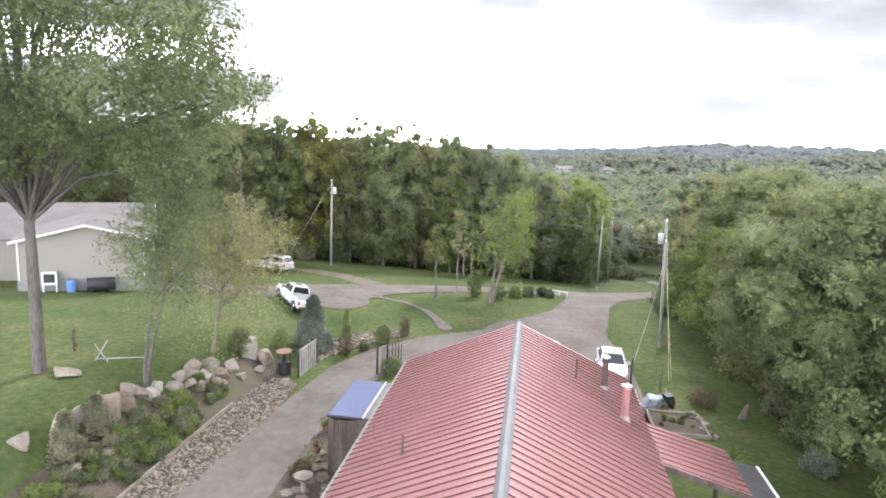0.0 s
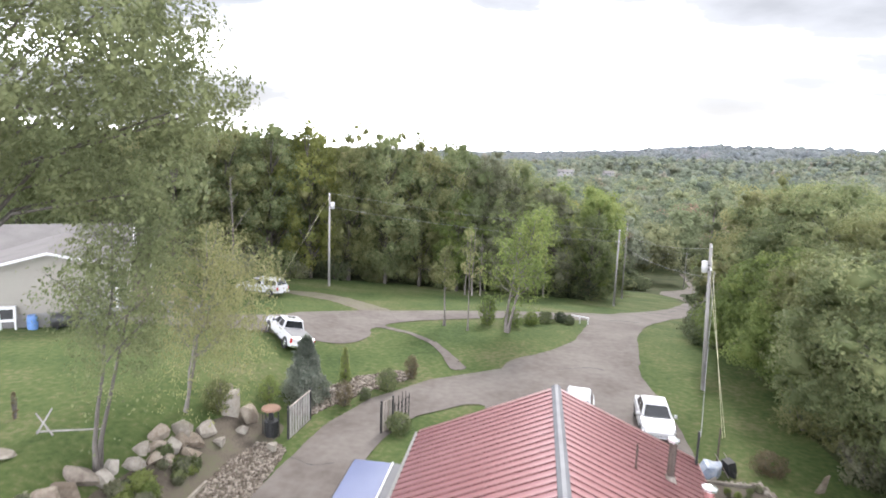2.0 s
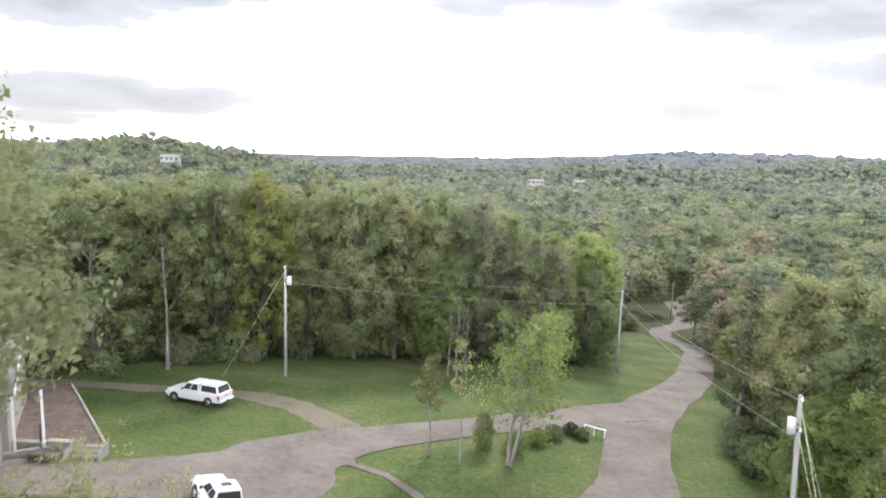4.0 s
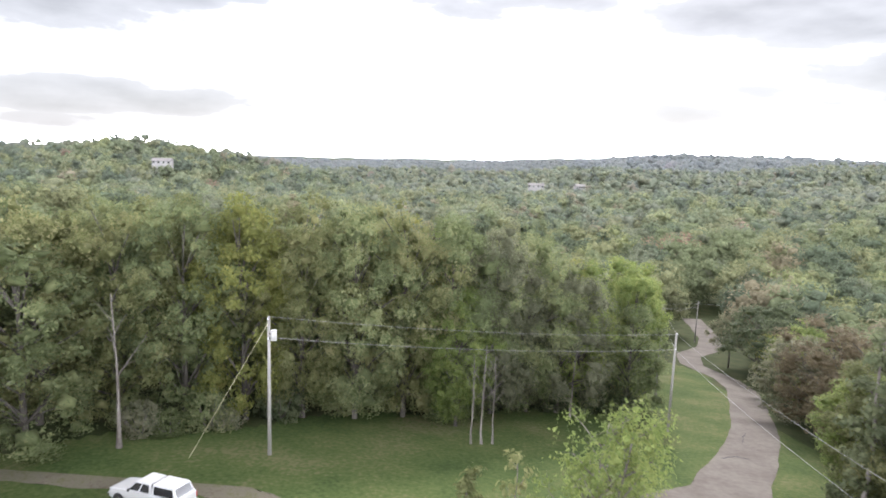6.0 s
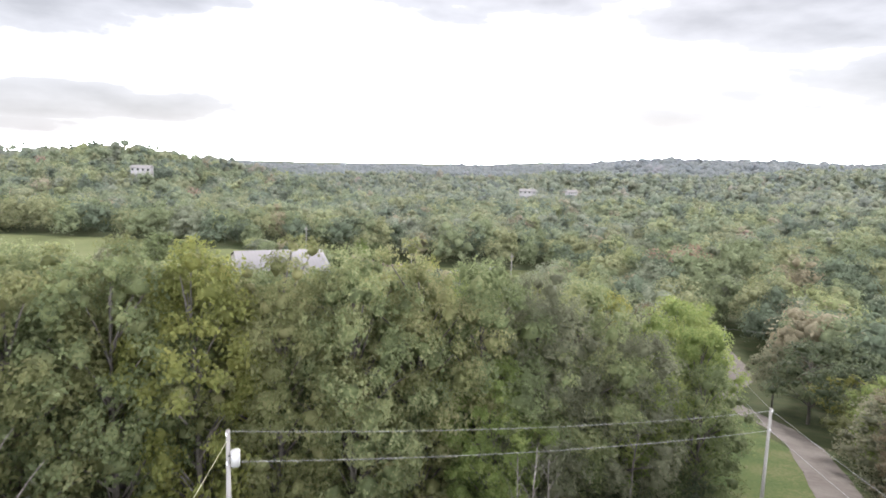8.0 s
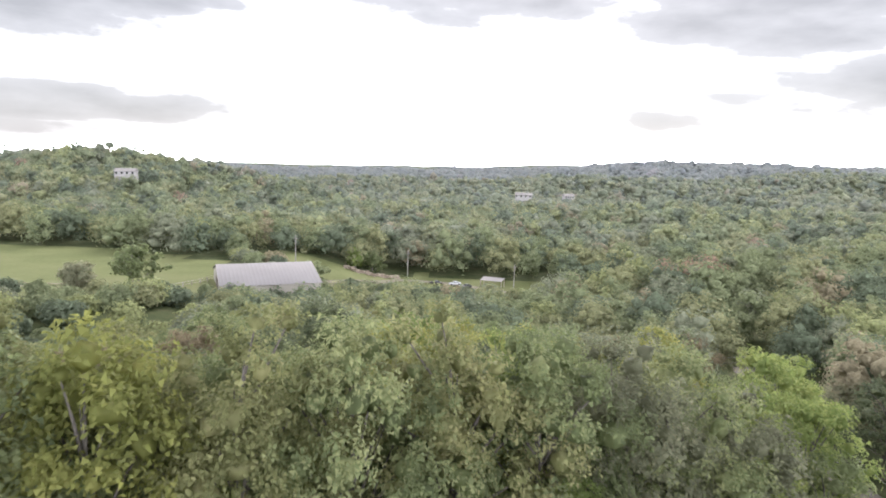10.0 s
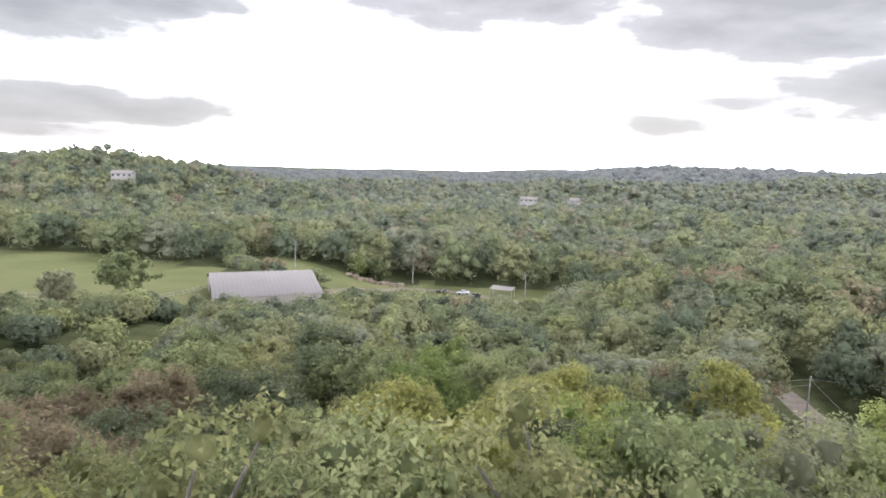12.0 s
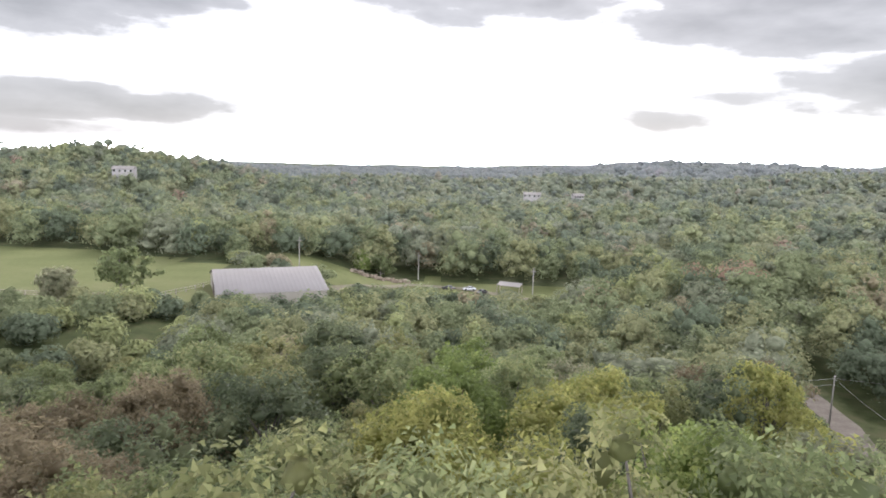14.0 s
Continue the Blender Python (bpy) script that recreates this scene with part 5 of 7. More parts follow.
def pickup(m, label, canopy):
    root = thing("pickup_truck", m, label, "pickup truck")
    w = 0.98
    bm = bmesh.new()
    loft(bm, [section(-2.85, w * 0.97, 0.55, 1.18, 0.96), section(-2.7, w, 0.45, 1.22, 0.96), section(1.1, w, 0.42, 1.22, 0.95), section(1.3, w, 0.42, 1.2, 0.93),
              section(2.55, w * 0.95, 0.42, 1.1, 0.88), section(2.85, w * 0.84, 0.5, 0.98, 0.85)])
    part("body", bm, CAR_WHITE, root)
    greenhouse(root, (-0.75, 1.35), (-0.55, 0.55), 1.2, 1.88, 0.93, 0.74)
    if canopy:
        greenhouse(root, (-2.75, -0.8), (-2.45, -0.75), 1.2, 1.9, 0.93, 0.76, side_gaps=1, name="canopy")
    else:
        bm = bmesh.new()
        box(bm, (-0.86, -2.66, 1.2), (0.86, -0.8, 1.275), bevel=0.01)
        part("bed_cover", bm, CAR_GREY, root, "flat grey bed cover")
        bm = bmesh.new()
        box(bm, (-0.3, -0.1, 1.885), (0.3, 0.25, 1.9))
        part("sunroof", bm, GLASS_DARK, root)
    bm = bmesh.new()
    box(bm, (-0.86, -2.9, 0.66), (0.86, -2.855, 1.14), bevel=0.015)
    part("tailgate", bm, CAR_WHITE, root)
    lamp_box(root, "badge", (-0.12, -2.915, 0.92), (0.12, -2.9, 1.0), BLACK)
    for s in (-1, 1):
        lamp_box(root, "tail_light", (s * 0.97 - 0.05, -2.9, 0.78), (s * 0.97 + 0.03 - 0.02 * s, -2.72, 1.12), RED_LENS)
        lamp_box(root, "headlight", (s * 0.68 - 0.16, 2.72, 0.78), (s * 0.68 + 0.16, 2.84, 0.95), CHROME)
        bm = bmesh.new()
        box(bm, (s * 0.99 - 0.04, -1.2, 0.36), (s * 0.99 + 0.04, 1.2, 0.44), bevel=0.015)
        part("side_step", bm, BLACK, root)
        for y in (-1.75, 1.85):
            wheel(root, s * 0.88, y, 0.39)
            bm = bmesh.new()
            tube(bm, (s * 0.9, y, 0.42), (s * 0.992, y, 0.42), 0.47, 0.47, 18)
            part("wheel_arch", bm, BLACK, root)
    bm = bmesh.new()
    box(bm, (-0.95, -3.02, 0.48), (0.95, -2.86, 0.68), bevel=0.03)
    part("rear_bumper", bm, CHROME if not canopy else CAR_WHITE, root)
    bm = bmesh.new()
    box(bm, (-0.2, -3.035, 0.5), (0.2, -3.022, 0.62))
    part("number_plate", bm, BLACK, root)
    bm = bmesh.new()
    box(bm, (-0.9, 2.75, 0.45), (0.9, 2.95, 0.68), bevel=0.04)
    part("front_bumper", bm, CHROME, root)
    mirror_pair(root, 0.95, 1.2, 0.95, BLACK)
    return root


def saloon(m, label, body, rails=False, tall=1.45):
    root = thing("car", m, label, "car")
    w = 0.9
    bm = bmesh.new()
    loft(bm, [section(-2.3, w * 0.86, 0.42, 0.85, 0.9), section(-2.1, w * 0.97, 0.3, 0.95, 0.93), section(-1.2, w, 0.25, 0.97, 0.94), section(0.9, w, 0.25, 0.95, 0.93),
              section(1.9, w * 0.97, 0.28, 0.82, 0.9), section(2.3, w * 0.82, 0.38, 0.68, 0.85)])
    part("body", bm, body, root)
    greenhouse(root, (-1.9 if rails else -1.55, 1.05), (-1.55 if rails else -0.95, 0.25), 0.94, tall, 0.82, 0.62, body)
    for s in (-1, 1):
        lamp_box(root, "headlight", (s * 0.62 - 0.15, 2.0, 0.6), (s * 0.62 + 0.15, 2.2, 0.72), CHROME)
        lamp_box(root, "tail_light", (s * 0.7 - 0.12, -2.28, 0.68), (s * 0.7 + 0.12, -2.16, 0.84), RED_LENS)
        if rails:
            bm = bmesh.new()
            tube(bm, (s * 0.56, -1.4, tall + 0.05), (s * 0.56, 0.1, tall + 0.05), 0.025, 0.025, 8)
            part("roof_rail", bm, CHROME, root)
        for y in (-1.35, 1.38):
            wheel(root, s * 0.8, y, 0.32)
            bm = bmesh.new()
            tube(bm, (s * 0.82, y, 0.33), (s * 0.905, y, 0.33), 0.39, 0.39, 18)
            part("wheel_arch", bm, BLACK, root)
    bm = bmesh.new()
    box(bm, (-0.5, 2.22, 0.42), (0.5, 2.3, 0.56), bevel=0.02)
    part("grille", bm, BLACK, root)
    mirror_pair(root, 0.75, 0.92, 0.86, body)
    return root


pickup(on_slope(-13.0, 46.1, 41) @ Matrix.Scale(0.88, 4), "white crew-cab pickup with a flat grey bed cover, parked", False)
pickup(on_slope(-21.4, 62.7, 74) @ Matrix.Scale(0.88, 4), "white pickup with a matching canopy over its bed, parked", True)
saloon(on_slope(10.55, 38.1, 175), "white saloon car parked beside the red-roofed house", CAR_WHITE)
SILVER = material("silver_car_paint", [(0.4, 0.41, 0.43), (0.47, 0.48, 0.5)], 0.6, 0.25, metal=0.4, fine=0.03, spec=0.6)
saloon(on_slope(6.4, 37.9, 172), "silver hatchback with roof rails parked by the house", SILVER, True, 1.5)


# ---------------------------------------------------------------- poles and wires
def utility_pole(x, y, tall, label, lean=(0, 0), fixture=None, side=1):
    root = thing("utility_pole", pose(x, y, gz(x, y), lean[0], lean[1]), label, "utility pole", "utility poles along the lane")
    bm = bmesh.new()
    tube(bm, (0, 0, -0.6), (0, 0, tall), 0.155, 0.1, 12)
    part("pole", bm, POLE_WOOD, root, smooth=True)
    for z in (tall - 0.15, tall - 1.6):
        bm = bmesh.new()
        tube(bm, (0, -0.1, z), (0, -0.22, z), 0.02, 0.02, 6)
        tube(bm, (0, -0.2, z - 0.05), (0, -0.2, z + 0.12), 0.05, 0.035, 8)
        part("insulator", bm, WHITE_PAINT, root)
    if fixture:
        r, h, drop = fixture
        bm = bmesh.new()
        tube(bm, (side * (0.14 + r), -0.05, tall - drop - h), (side * (0.14 + r), -0.05, tall - drop), r, r, 14)
        tube(bm, (side * (0.14 + r), -0.05, tall - drop), (side * (0.14 + r), -0.05, tall - drop + 0.03), r * 1.06, r * 1.0, 14)
        can = part("transformer", bm, LAMP_LENS, root, "pale grey pole transformer can", True)
        for q in (0.4, 0.8):
            bm = bmesh.new()
            box(bm, (0, -0.1, tall - drop - h * q), (side * 0.2, 0.0, tall - drop - h * (q - 0.1)))
            part("bracket", bm, BLACK, root)
    return root


utility_pole(-17.1, 71.3, 10.3, "weathered grey wooden pole with a transformer can", fixture=(0.22, 0.72, 1.0))
utility_pole(16.8, 88.5, 10.3, "slim weathered wooden pole on the grass")
utility_pole(15.1, 44.7, 9.5, "leaning weathered pole carrying a transformer can", (0, -2.5), (0.19, 0.7, 1.1), -1)
utility_pole(21.5, 108.5, 12.5, "wooden pole among the trees by the lane")
utility_pole(49.0, 172.3, 9.6, "wooden pole at the bottom of the lane")


def cable(a, b, sag, r, mat, label, name="power_line"):
    cu = bpy.data.curves.new(name, "CURVE")
    cu.dimensions, cu.bevel_depth, cu.bevel_resolution = "3D", r, 1
    sp = cu.splines.new("POLY")
    n = 17
    sp.points.add(n - 1)
    for i in range(n):
        t = i / (n - 1)
        p = Vector(a).lerp(Vector(b), t)
        sp.points[i].co = (p.x, p.y, p.z - sag * 4 * t * (1 - t), 1)
    cu.materials.append(mat)
    return tagged(new(name, cu), label, "cable")


A_TOP, B_TOP, C_TOP, D_TOP = (-17.1, 71.1, 10.0), (16.8, 88.3, 5.4), (14.75, 44.5, 9.75), (21.5, 108.3, 3.4)
OVER = "thin grey overhead power line between poles"
cable(A_TOP, B_TOP, 0.5, 0.012, WIRE, OVER)
cable((-17.1, 71.1, 8.5), (16.8, 88.3, 3.9), 0.5, 0.015, WIRE, OVER)
cable(C_TOP, B_TOP, 0.7, 0.011, WIRE, OVER)
cable((14.75, 44.5, 7.9), (16.8, 88.3, 3.9), 0.7, 0.013, WIRE, OVER)
cable(B_TOP, D_TOP, 0.2, 0.011, WIRE, OVER)
cable((16.8, 88.3, 3.9), (21.5, 108.3, 1.9), 0.2, 0.014, WIRE, OVER)
cable(D_TOP, (49.0, 172.2, -9.8), 0.8, 0.014, WIRE, OVER)
cable((49.0, 172.2, -9.8), (-30, 150, -6), 1.2, 0.018, WIRE, OVER)
cable((49.0, 172.2, -10.8), (-30, 150, -7.2), 1.2, 0.018, WIRE, OVER)
cable((49.0, 172.2, -9.8), (95, 160, -8), 0.6, 0.018, WIRE, OVER)
cable((15.0, 44.5, 8.3), (9.62, 27.5, 4.95), 0.35, 0.011, WIRE, "service cable from pole to the red-roofed house")
GUY = "pale guy wire anchored in the grass"
cable((14.75, 44.5, 9.2), (14.0, 37.4, gz(14, 37.4)), 0, 0.014, GUY_YELLOW, GUY, "guy_wire")
cable((14.75, 44.5, 8.0), (14.2, 37.6, gz(14.2, 37.6)), 0, 0.014, GUY_YELLOW, GUY, "guy_wire")
cable((-17.1, 71.2, 9.5), (-22.2, 69.4, gz(-22.2, 69.4)), 0, 0.014, GUY_YELLOW, GUY, "guy_wire")

# ---------------------------------------------------------------- hero trees and shrubs
wood_tree("maple_tree", at_ground(-18.0, 24.8, 0), "huge spreading maple with a thick grey trunk on the lawn", "maple", 21, 24.5, 230, 42000, 0.165, 4, group="",
          form=(8.4, 0.36, 1.2, 0.42), down=0.8, every=5, core=0, steep=1.0)
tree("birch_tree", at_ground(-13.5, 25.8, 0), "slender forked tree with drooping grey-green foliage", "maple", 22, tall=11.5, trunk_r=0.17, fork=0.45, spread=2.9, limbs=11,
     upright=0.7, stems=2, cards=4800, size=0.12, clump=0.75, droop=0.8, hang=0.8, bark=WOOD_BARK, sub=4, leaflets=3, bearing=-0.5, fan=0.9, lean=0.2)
tree("willow_tree", at_ground(-13.2, 32.0, 10), "weeping tree with pale yellow-green hanging foliage", "olive", 23, tall=9.2, trunk_r=0.15, fork=0.32, spread=3.7, limbs=12,
     upright=0.6, stems=2, cards=6200, size=0.12, clump=0.75, droop=1.0, hang=1.1, sub=4, leaflets=3, bearing=-0.3, fan=0.8)
tree("young_tree", at_ground(-2.8, 56.1), "small lollipop tree with a bare trunk on the grass island", "olive", 24, tall=7.4, trunk_r=0.14, fork=0.5, spread=0.9, limbs=9,
     upright=0.9, cards=1100, size=0.13, clump=0.5)
tree("sapling", at_ground(-0.73, 54.95), "tall thin sapling with few leaves on the island", "olive", 25, tall=9.5, trunk_r=0.09, fork=0.5, spread=1.0, limbs=8, upright=0.8,
     cards=260, size=0.14, clump=0.5)
tree("locust_tree", at_ground(2.3, 55.3, 30), "two-stemmed leafy tree with leaning trunks on the island", "light", 26, tall=11, trunk_r=0.24, fork=0.3, spread=2.7, limbs=11,
     upright=0.7, stems=2, cards=2600, size=0.2, clump=0.85, droop=0.5, hang=0.6, sub=4, leaflets=3, bearing=-0.4, fan=0.7, lean=0.16)
bush("shrub", at_ground(0.8, 57.6), "tall pale-green shrub at the island tree's foot", "light", 31, 2.6, 0.85, 700, 0.14)
for i, (x, y, t, w, leaf) in enumerate([(4.6, 59.2, 1.1, 0.9, "light"), (6.0, 60.6, 1.0, 0.8, "green"), (7.4, 61.8, 0.9, 0.7, "dark"), (3.0, 57.6, 1.5, 1.1, "light"), (8.1, 61.0, 0.8, 0.6, "dark")]):
    bush("shrub", at_ground(x, y, i * 50), "low leafy shrub in the island flower bed", leaf, 40 + i, t, w, 420, 0.13, group="island bed shrubs")
bush("spruce", at_ground(-8.95, 38.0), "conical blue-green spruce beside the gate", "blue", 51, 3.8, 1.6, 3400, 0.16, cone=0.78, category="conifer", droop=0.3)
bush("columnar_shrub", at_ground(-7.5, 41.2), "narrow upright yellow-green shrub in the stones", "light", 52, 2.3, 0.42, 650, 0.11, cone=0.5)
bush("shrub", at_ground(-6.7, 37.9), "brownish bare shrub in the stone border", "brown", 53, 1.5, 0.55, 420, 0.1)
bush("shrub", at_ground(-4.7, 40.7), "rounded green shrub in the stone border", "green", 54, 1.35, 0.72, 900, 0.1)
bush("shrub", at_ground(-3.6, 43.0), "dusky upright shrub in the stone border", "brown", 55, 1.5, 0.5, 420, 0.1)
bush("shrub", at_ground(-5.7, 39.0), "small dark shrub in the stone border", "dark", 56, 0.7, 0.45, 260, 0.1)
bush("shrub", at_ground(15.0, 33.9), "rounded reddish-brown dying bush on the lawn", "brown", 57, 1.0, 1.0, 700, 0.1)
bush("shrub", at_ground(18.0, 26.8), "rounded grey-blue bush at the wood's edge", "blue", 58, 1.1, 0.9, 900, 0.1)
bush("juniper", at_ground(-12.6, 19.2), "upright grey-green juniper in the rockery", "grey", 59, 2.1, 0.85, 1700, 0.13, cone=0.45)
bush("juniper", at_ground(-12.9, 21.4), "upright grey-green juniper in the rockery", "grey", 60, 1.7, 0.7, 1300, 0.13, cone=0.45)
bush("sapling", at_ground(-18.4, 27.8), "thin brown weed stalk on the lawn", "brown", 61, 1.2, 0.16, 50, 0.08)
bush("shrub", at_ground(-12.0, 33.4), "wild grassy shrub beside the boulders", "olive", 62, 1.6, 0.9, 700, 0.11)
bush("shrub", at_ground(-10.6, 36.6), "loose green shrub behind the boulders", "light", 63, 1.4, 0.7, 500, 0.1)


def yucca(m, label, seed):
    """A rosette of long arching blades."""
    rng = np.random.default_rng(seed)
    root = thing("yucca", m, label, "plant")
    for k in range(22):
        a, reach, rise = k * 2.4, rng.uniform(0.7, 1.15), rng.uniform(0.7, 1.3)
        bm = bmesh.new()
        rows = []
        for t in (0.0, 0.25, 0.5, 0.75, 1.0):
            r, z = 0.05 + reach * t, rise * (1.7 * t - 1.0 * t * t)
            w = 0.075 * (0.6 + 1.6 * t) * (1.02 - t) + 0.004
            c, q = Vector((math.cos(a) * r, math.sin(a) * r, z)), Vector((-math.sin(a), math.cos(a), 0)) * w
            rows.append((bm.verts.new(c - q), bm.verts.new(c - Vector((0, 0, w * 0.5))), bm.verts.new(c + q)))
        for p, q in zip(rows, rows[1:]):
            bm.faces.new((p[0], p[1], q[1], q[0]))
            bm.faces.new((p[1], p[2], q[2], q[1]))
        part("blade", bm, LEAF["light"], root)
    return root


yucca(at_ground(13.9, 26.4), "pale-green yucca with arching blades beside the porch", 64)
bush("grass_tuft", at_ground(-4.6, 22.3), "dry tan grass tuft beside the bird bath", "brown", 66, 0.75, 0.5, 420, 0.12)
bush("shrub", at_ground(-3.1, 35.2), "feathery green shrub beside the gate post", "green", 65, 0.95, 0.85, 700, 0.1)

# the trees that close the lawn on its far side
SIDE_KINDS = [("green", 13.5, (4.4, 0.1, 0.8, 0.5)), ("olive", 12.5, (4.6, 0.1, 0.8, 0.48)), ("light", 8.6, (3.9, 0.06, 0.8, 0.45)), ("green", 11.0, (4.4, 0.08, 0.8, 0.45))]
SIDE_LABEL = ["tall mid-green tree at the lawn's edge", "tall leafy tree at the lawn's edge", "bushy bright-green tree at the lawn's edge", "dense mid-green tree at the lawn's edge"]
SIDE = [(21.5, 25.0, 3), (20.8, 30.0, 0), (22.6, 33.5, 3), (20.5, 37.0, 3), (21.3, 43.2, 2), (20.8, 47.6, 2), (22.5, 40.2, 1), (25.5, 30.0, 1), (26.0, 36.5, 0), (25.5, 44.5, 1), (24.5, 50.5, 0),
        (23.0, 52.8, 3), (26.0, 56.5, 0), (24.4, 57.5, 1), (28.5, 50.0, 1), (29.5, 41.0, 0), (30.0, 33.0, 1), (29.0, 25.0, 0), (24.0, 21.0, 1), (26.6, 63.0, 3), (30.5, 62.0, 1), (30.0, 69.5, 0),
        (33.5, 68.5, 2), (33.0, 57.0, 0), (33.5, 46.0, 1), (34.0, 37.0, 0), (33.0, 64.0, 1), (34.0, 28.0, 1), (21.0, 19.0, 2)]
side_protos = {}
srng = random.Random(17)
for x, y, k in SIDE:
    s = srng.uniform(0.9, 1.08)
    mtx = at_ground(x, y, srng.uniform(0, 360), 1.0, -0.1)
    if k not in side_protos:
        leaf, tall, form = SIDE_KINDS[k]
        side_protos[k] = wood_tree("lawn_edge_tree", mtx, SIDE_LABEL[k], leaf, 70 + k, tall, 140, 9500, 0.15, 4, group="trees beside the lawn", form=form)
    else:
        copy_thing(side_protos[k], mtx).scale = (s, s, s)
tree("ivy_clad_tree", at_ground(21.2, 66.0), "tall narrow ivy-clad trunk rising above its neighbours", "dark", 81, tall=15, trunk_r=0.28, fork=0.12, spread=1.5, limbs=20,
     upright=0.4, cards=3600, size=0.18, clump=0.55, sub=3)

# undergrowth along the woods
ub = [bush("undergrowth_bush", at_ground(16.0 + 2.6, 29.0), "wild undergrowth bush along the woods", k, 90 + i, 2.0, 1.6, 900, 0.15, group="undergrowth along the woods")
      for i, k in enumerate(("green", "grey", "olive", "dark"))]
for i, o in enumerate(ub):
    o.matrix_basis = at_ground(18.8 + 0.5 * i, 29.5 + 4.0 * i, 40 * i)
urng = random.Random(5)
n_under = 0
for i in range(1500):
    x, y = urng.uniform(-52, 26), urng.uniform(18, 108)
    e = float(wood_edge(np.array(x), np.array(y)))
    if not (0.2 < e < 3.6) or float(any_track(np.array(x), np.array(y))) < 1.0 or n_under > 165:
        continue
    s = urng.uniform(0.7, 1.6) * (0.85 if x > 15 else 1.15)
    c = copy_thing(ub[urng.randrange(4)], at_ground(x, y, urng.uniform(0, 360)))
    c.scale = (s, s, s)
    n_under += 1

# bare and dead trunks at the wood's edge
def snag(x, y, tall, seed, label, lean=0.03, r=0.13):
    rng = np.random.default_rng(seed)
    segs, _ = grow(rng, tall, r, 0.45, tall * 0.16, 6, 1.1, 1, lean, 1)
    v, f = limb_mesh(segs, 7)
    root = thing("dead_tree", at_ground(x, y), label, "dead tree")
    mesh_part("trunk", solid("trunk", v, f, True), BARK, root)


snag(-27.6, 70.2, 13, 1, "bare pale trunk standing before the wood", 0.03, 0.2)
snag(-2.5, 78.6, 8.5, 2, "leaning bare pale trunk before the wood", 0.22, 0.11)
snag(-1.6, 78.9, 10, 3, "bare pale trunk before the wood", 0.04, 0.12)
snag(-0.7, 79.2, 9, 4, "bare pale trunk before the wood", 0.02, 0.11)
snag(7.6, 90.5, 11, 5, "bare grey dead tree above the wood", 0.05, 0.14)


# ---------------------------------------------------------------- rockery, gate and drive border
def boulder_mesh(seed, sx, sy, sz, level=3, cuts=7):
    rng = random.Random(seed)
    bm = bmesh.new()
    bmesh.ops.create_cube(bm, size=2)
    bmesh.ops.subdivide_edges(bm, edges=list(bm.edges), cuts=2 * level - 1, use_grid_fill=True)
    off = Vector((seed * 3.1, seed * 1.7, 0))
    planes = [(Vector((rng.uniform(-1, 1), rng.uniform(-1, 1), rng.uniform(-0.4, 1))).normalized(), rng.uniform(0.58, 0.9)) for _ in range(cuts)]
    for v in bm.verts:
        p = v.co.lerp(v.co.normalized() * 1.15, 0.2) * (1.0 + 0.2 * noise.noise(v.co * 1.1 + off) + 0.07 * noise.noise(v.co * 3.5 + off))
        for n, d in planes:
            k = p.dot(n) - d
            if k > 0:
                p = p - n * k
        v.co = Vector((p.x * sx, p.y * sy, p.z * sz))
    me = bpy.data.meshes.new("boulder")
    bm.to_mesh(me)
    bm.free()
    return me


ROCKS = {}


def boulder(x, y, sx, sy, sz, seed, mat, label, rz=0.0, tip=0.0, sink=0.35, group="garden boulders"):
    me = boulder_mesh(seed, sx, sy, sz)
    ob = mesh_part("boulder", me, mat)
    ob.matrix_basis = pose(x, y, gz(x, y) + sz * (1 - sink), tip, 0, rz)
    return tagged(ob, label, "boulder", group)


SLAB, ROUND, PALE = "tan sandstone slab set on edge in the bank", "rounded tan boulder in the rockery", "pale grey boulder in the rockery"
boulder(-13.4, 22.7, 0.6, 0.25, 0.62, 1, TAN_ROCK, SLAB, 20)
boulder(-13.1, 23.7, 0.52, 0.25, 0.56, 2, TAN_ROCK, SLAB, 35)
boulder(-13.7, 20.2, 0.22, 0.26, 0.62, 3, TAN_ROCK, "upright tan stone standing in the rockery", 10)
boulder(-13.7, 21.5, 0.6, 0.22, 0.5, 4, GREY_ROCK, "grey-brown stone slab set in the bank", 60)
boulder(-13.4, 24.9, 0.62, 0.4, 0.34, 5, GREY_ROCK, "flat brown stone in the bank", 15)
boulder(-12.9, 25.4, 0.5, 0.35, 0.35, 6, PALE_ROCK, PALE, 0)
boulder(-16.6, 24.6, 0.62, 0.45, 0.2, 7, PALE_ROCK, "flat pale stone slab lying on the lawn", 10, sink=0.2)
boulder(-21.0, 21.2, 0.42, 0.4, 0.4, 8, GREY_ROCK, "grey weathered stump of stone on the lawn", 0)
for i, (x, y, s, mt) in enumerate([(-12.6, 26.9, 0.42, 1), (-12.2, 27.7, 0.36, 0), (-11.8, 28.2, 0.4, 0), (-12.5, 28.4, 0.5, 0), (-12.0, 29.0, 0.45, 1), (-11.3, 29.0, 0.55, 0), (-12.9, 29.3, 0.5, 0),
                                   (-12.4, 30.4, 0.6, 1), (-11.5, 30.0, 0.5, 0), (-11.7, 31.2, 0.55, 1), (-11.1, 28.6, 0.3, 1), (-12.9, 27.9, 0.35, 1), (-13.0, 26.2, 0.4, 1), (-12.1, 29.8, 0.45, 0)]):
    boulder(x, y, s * 0.98, s * 0.74, s * 0.62, 20 + i, PALE_ROCK if mt else TAN_ROCK, PALE if mt else ROUND, i * 67)
boulder(-11.5, 33.8, 0.55, 0.42, 0.72, 40, PALE_ROCK, "tall pale boulder beside the fire drum", 30)
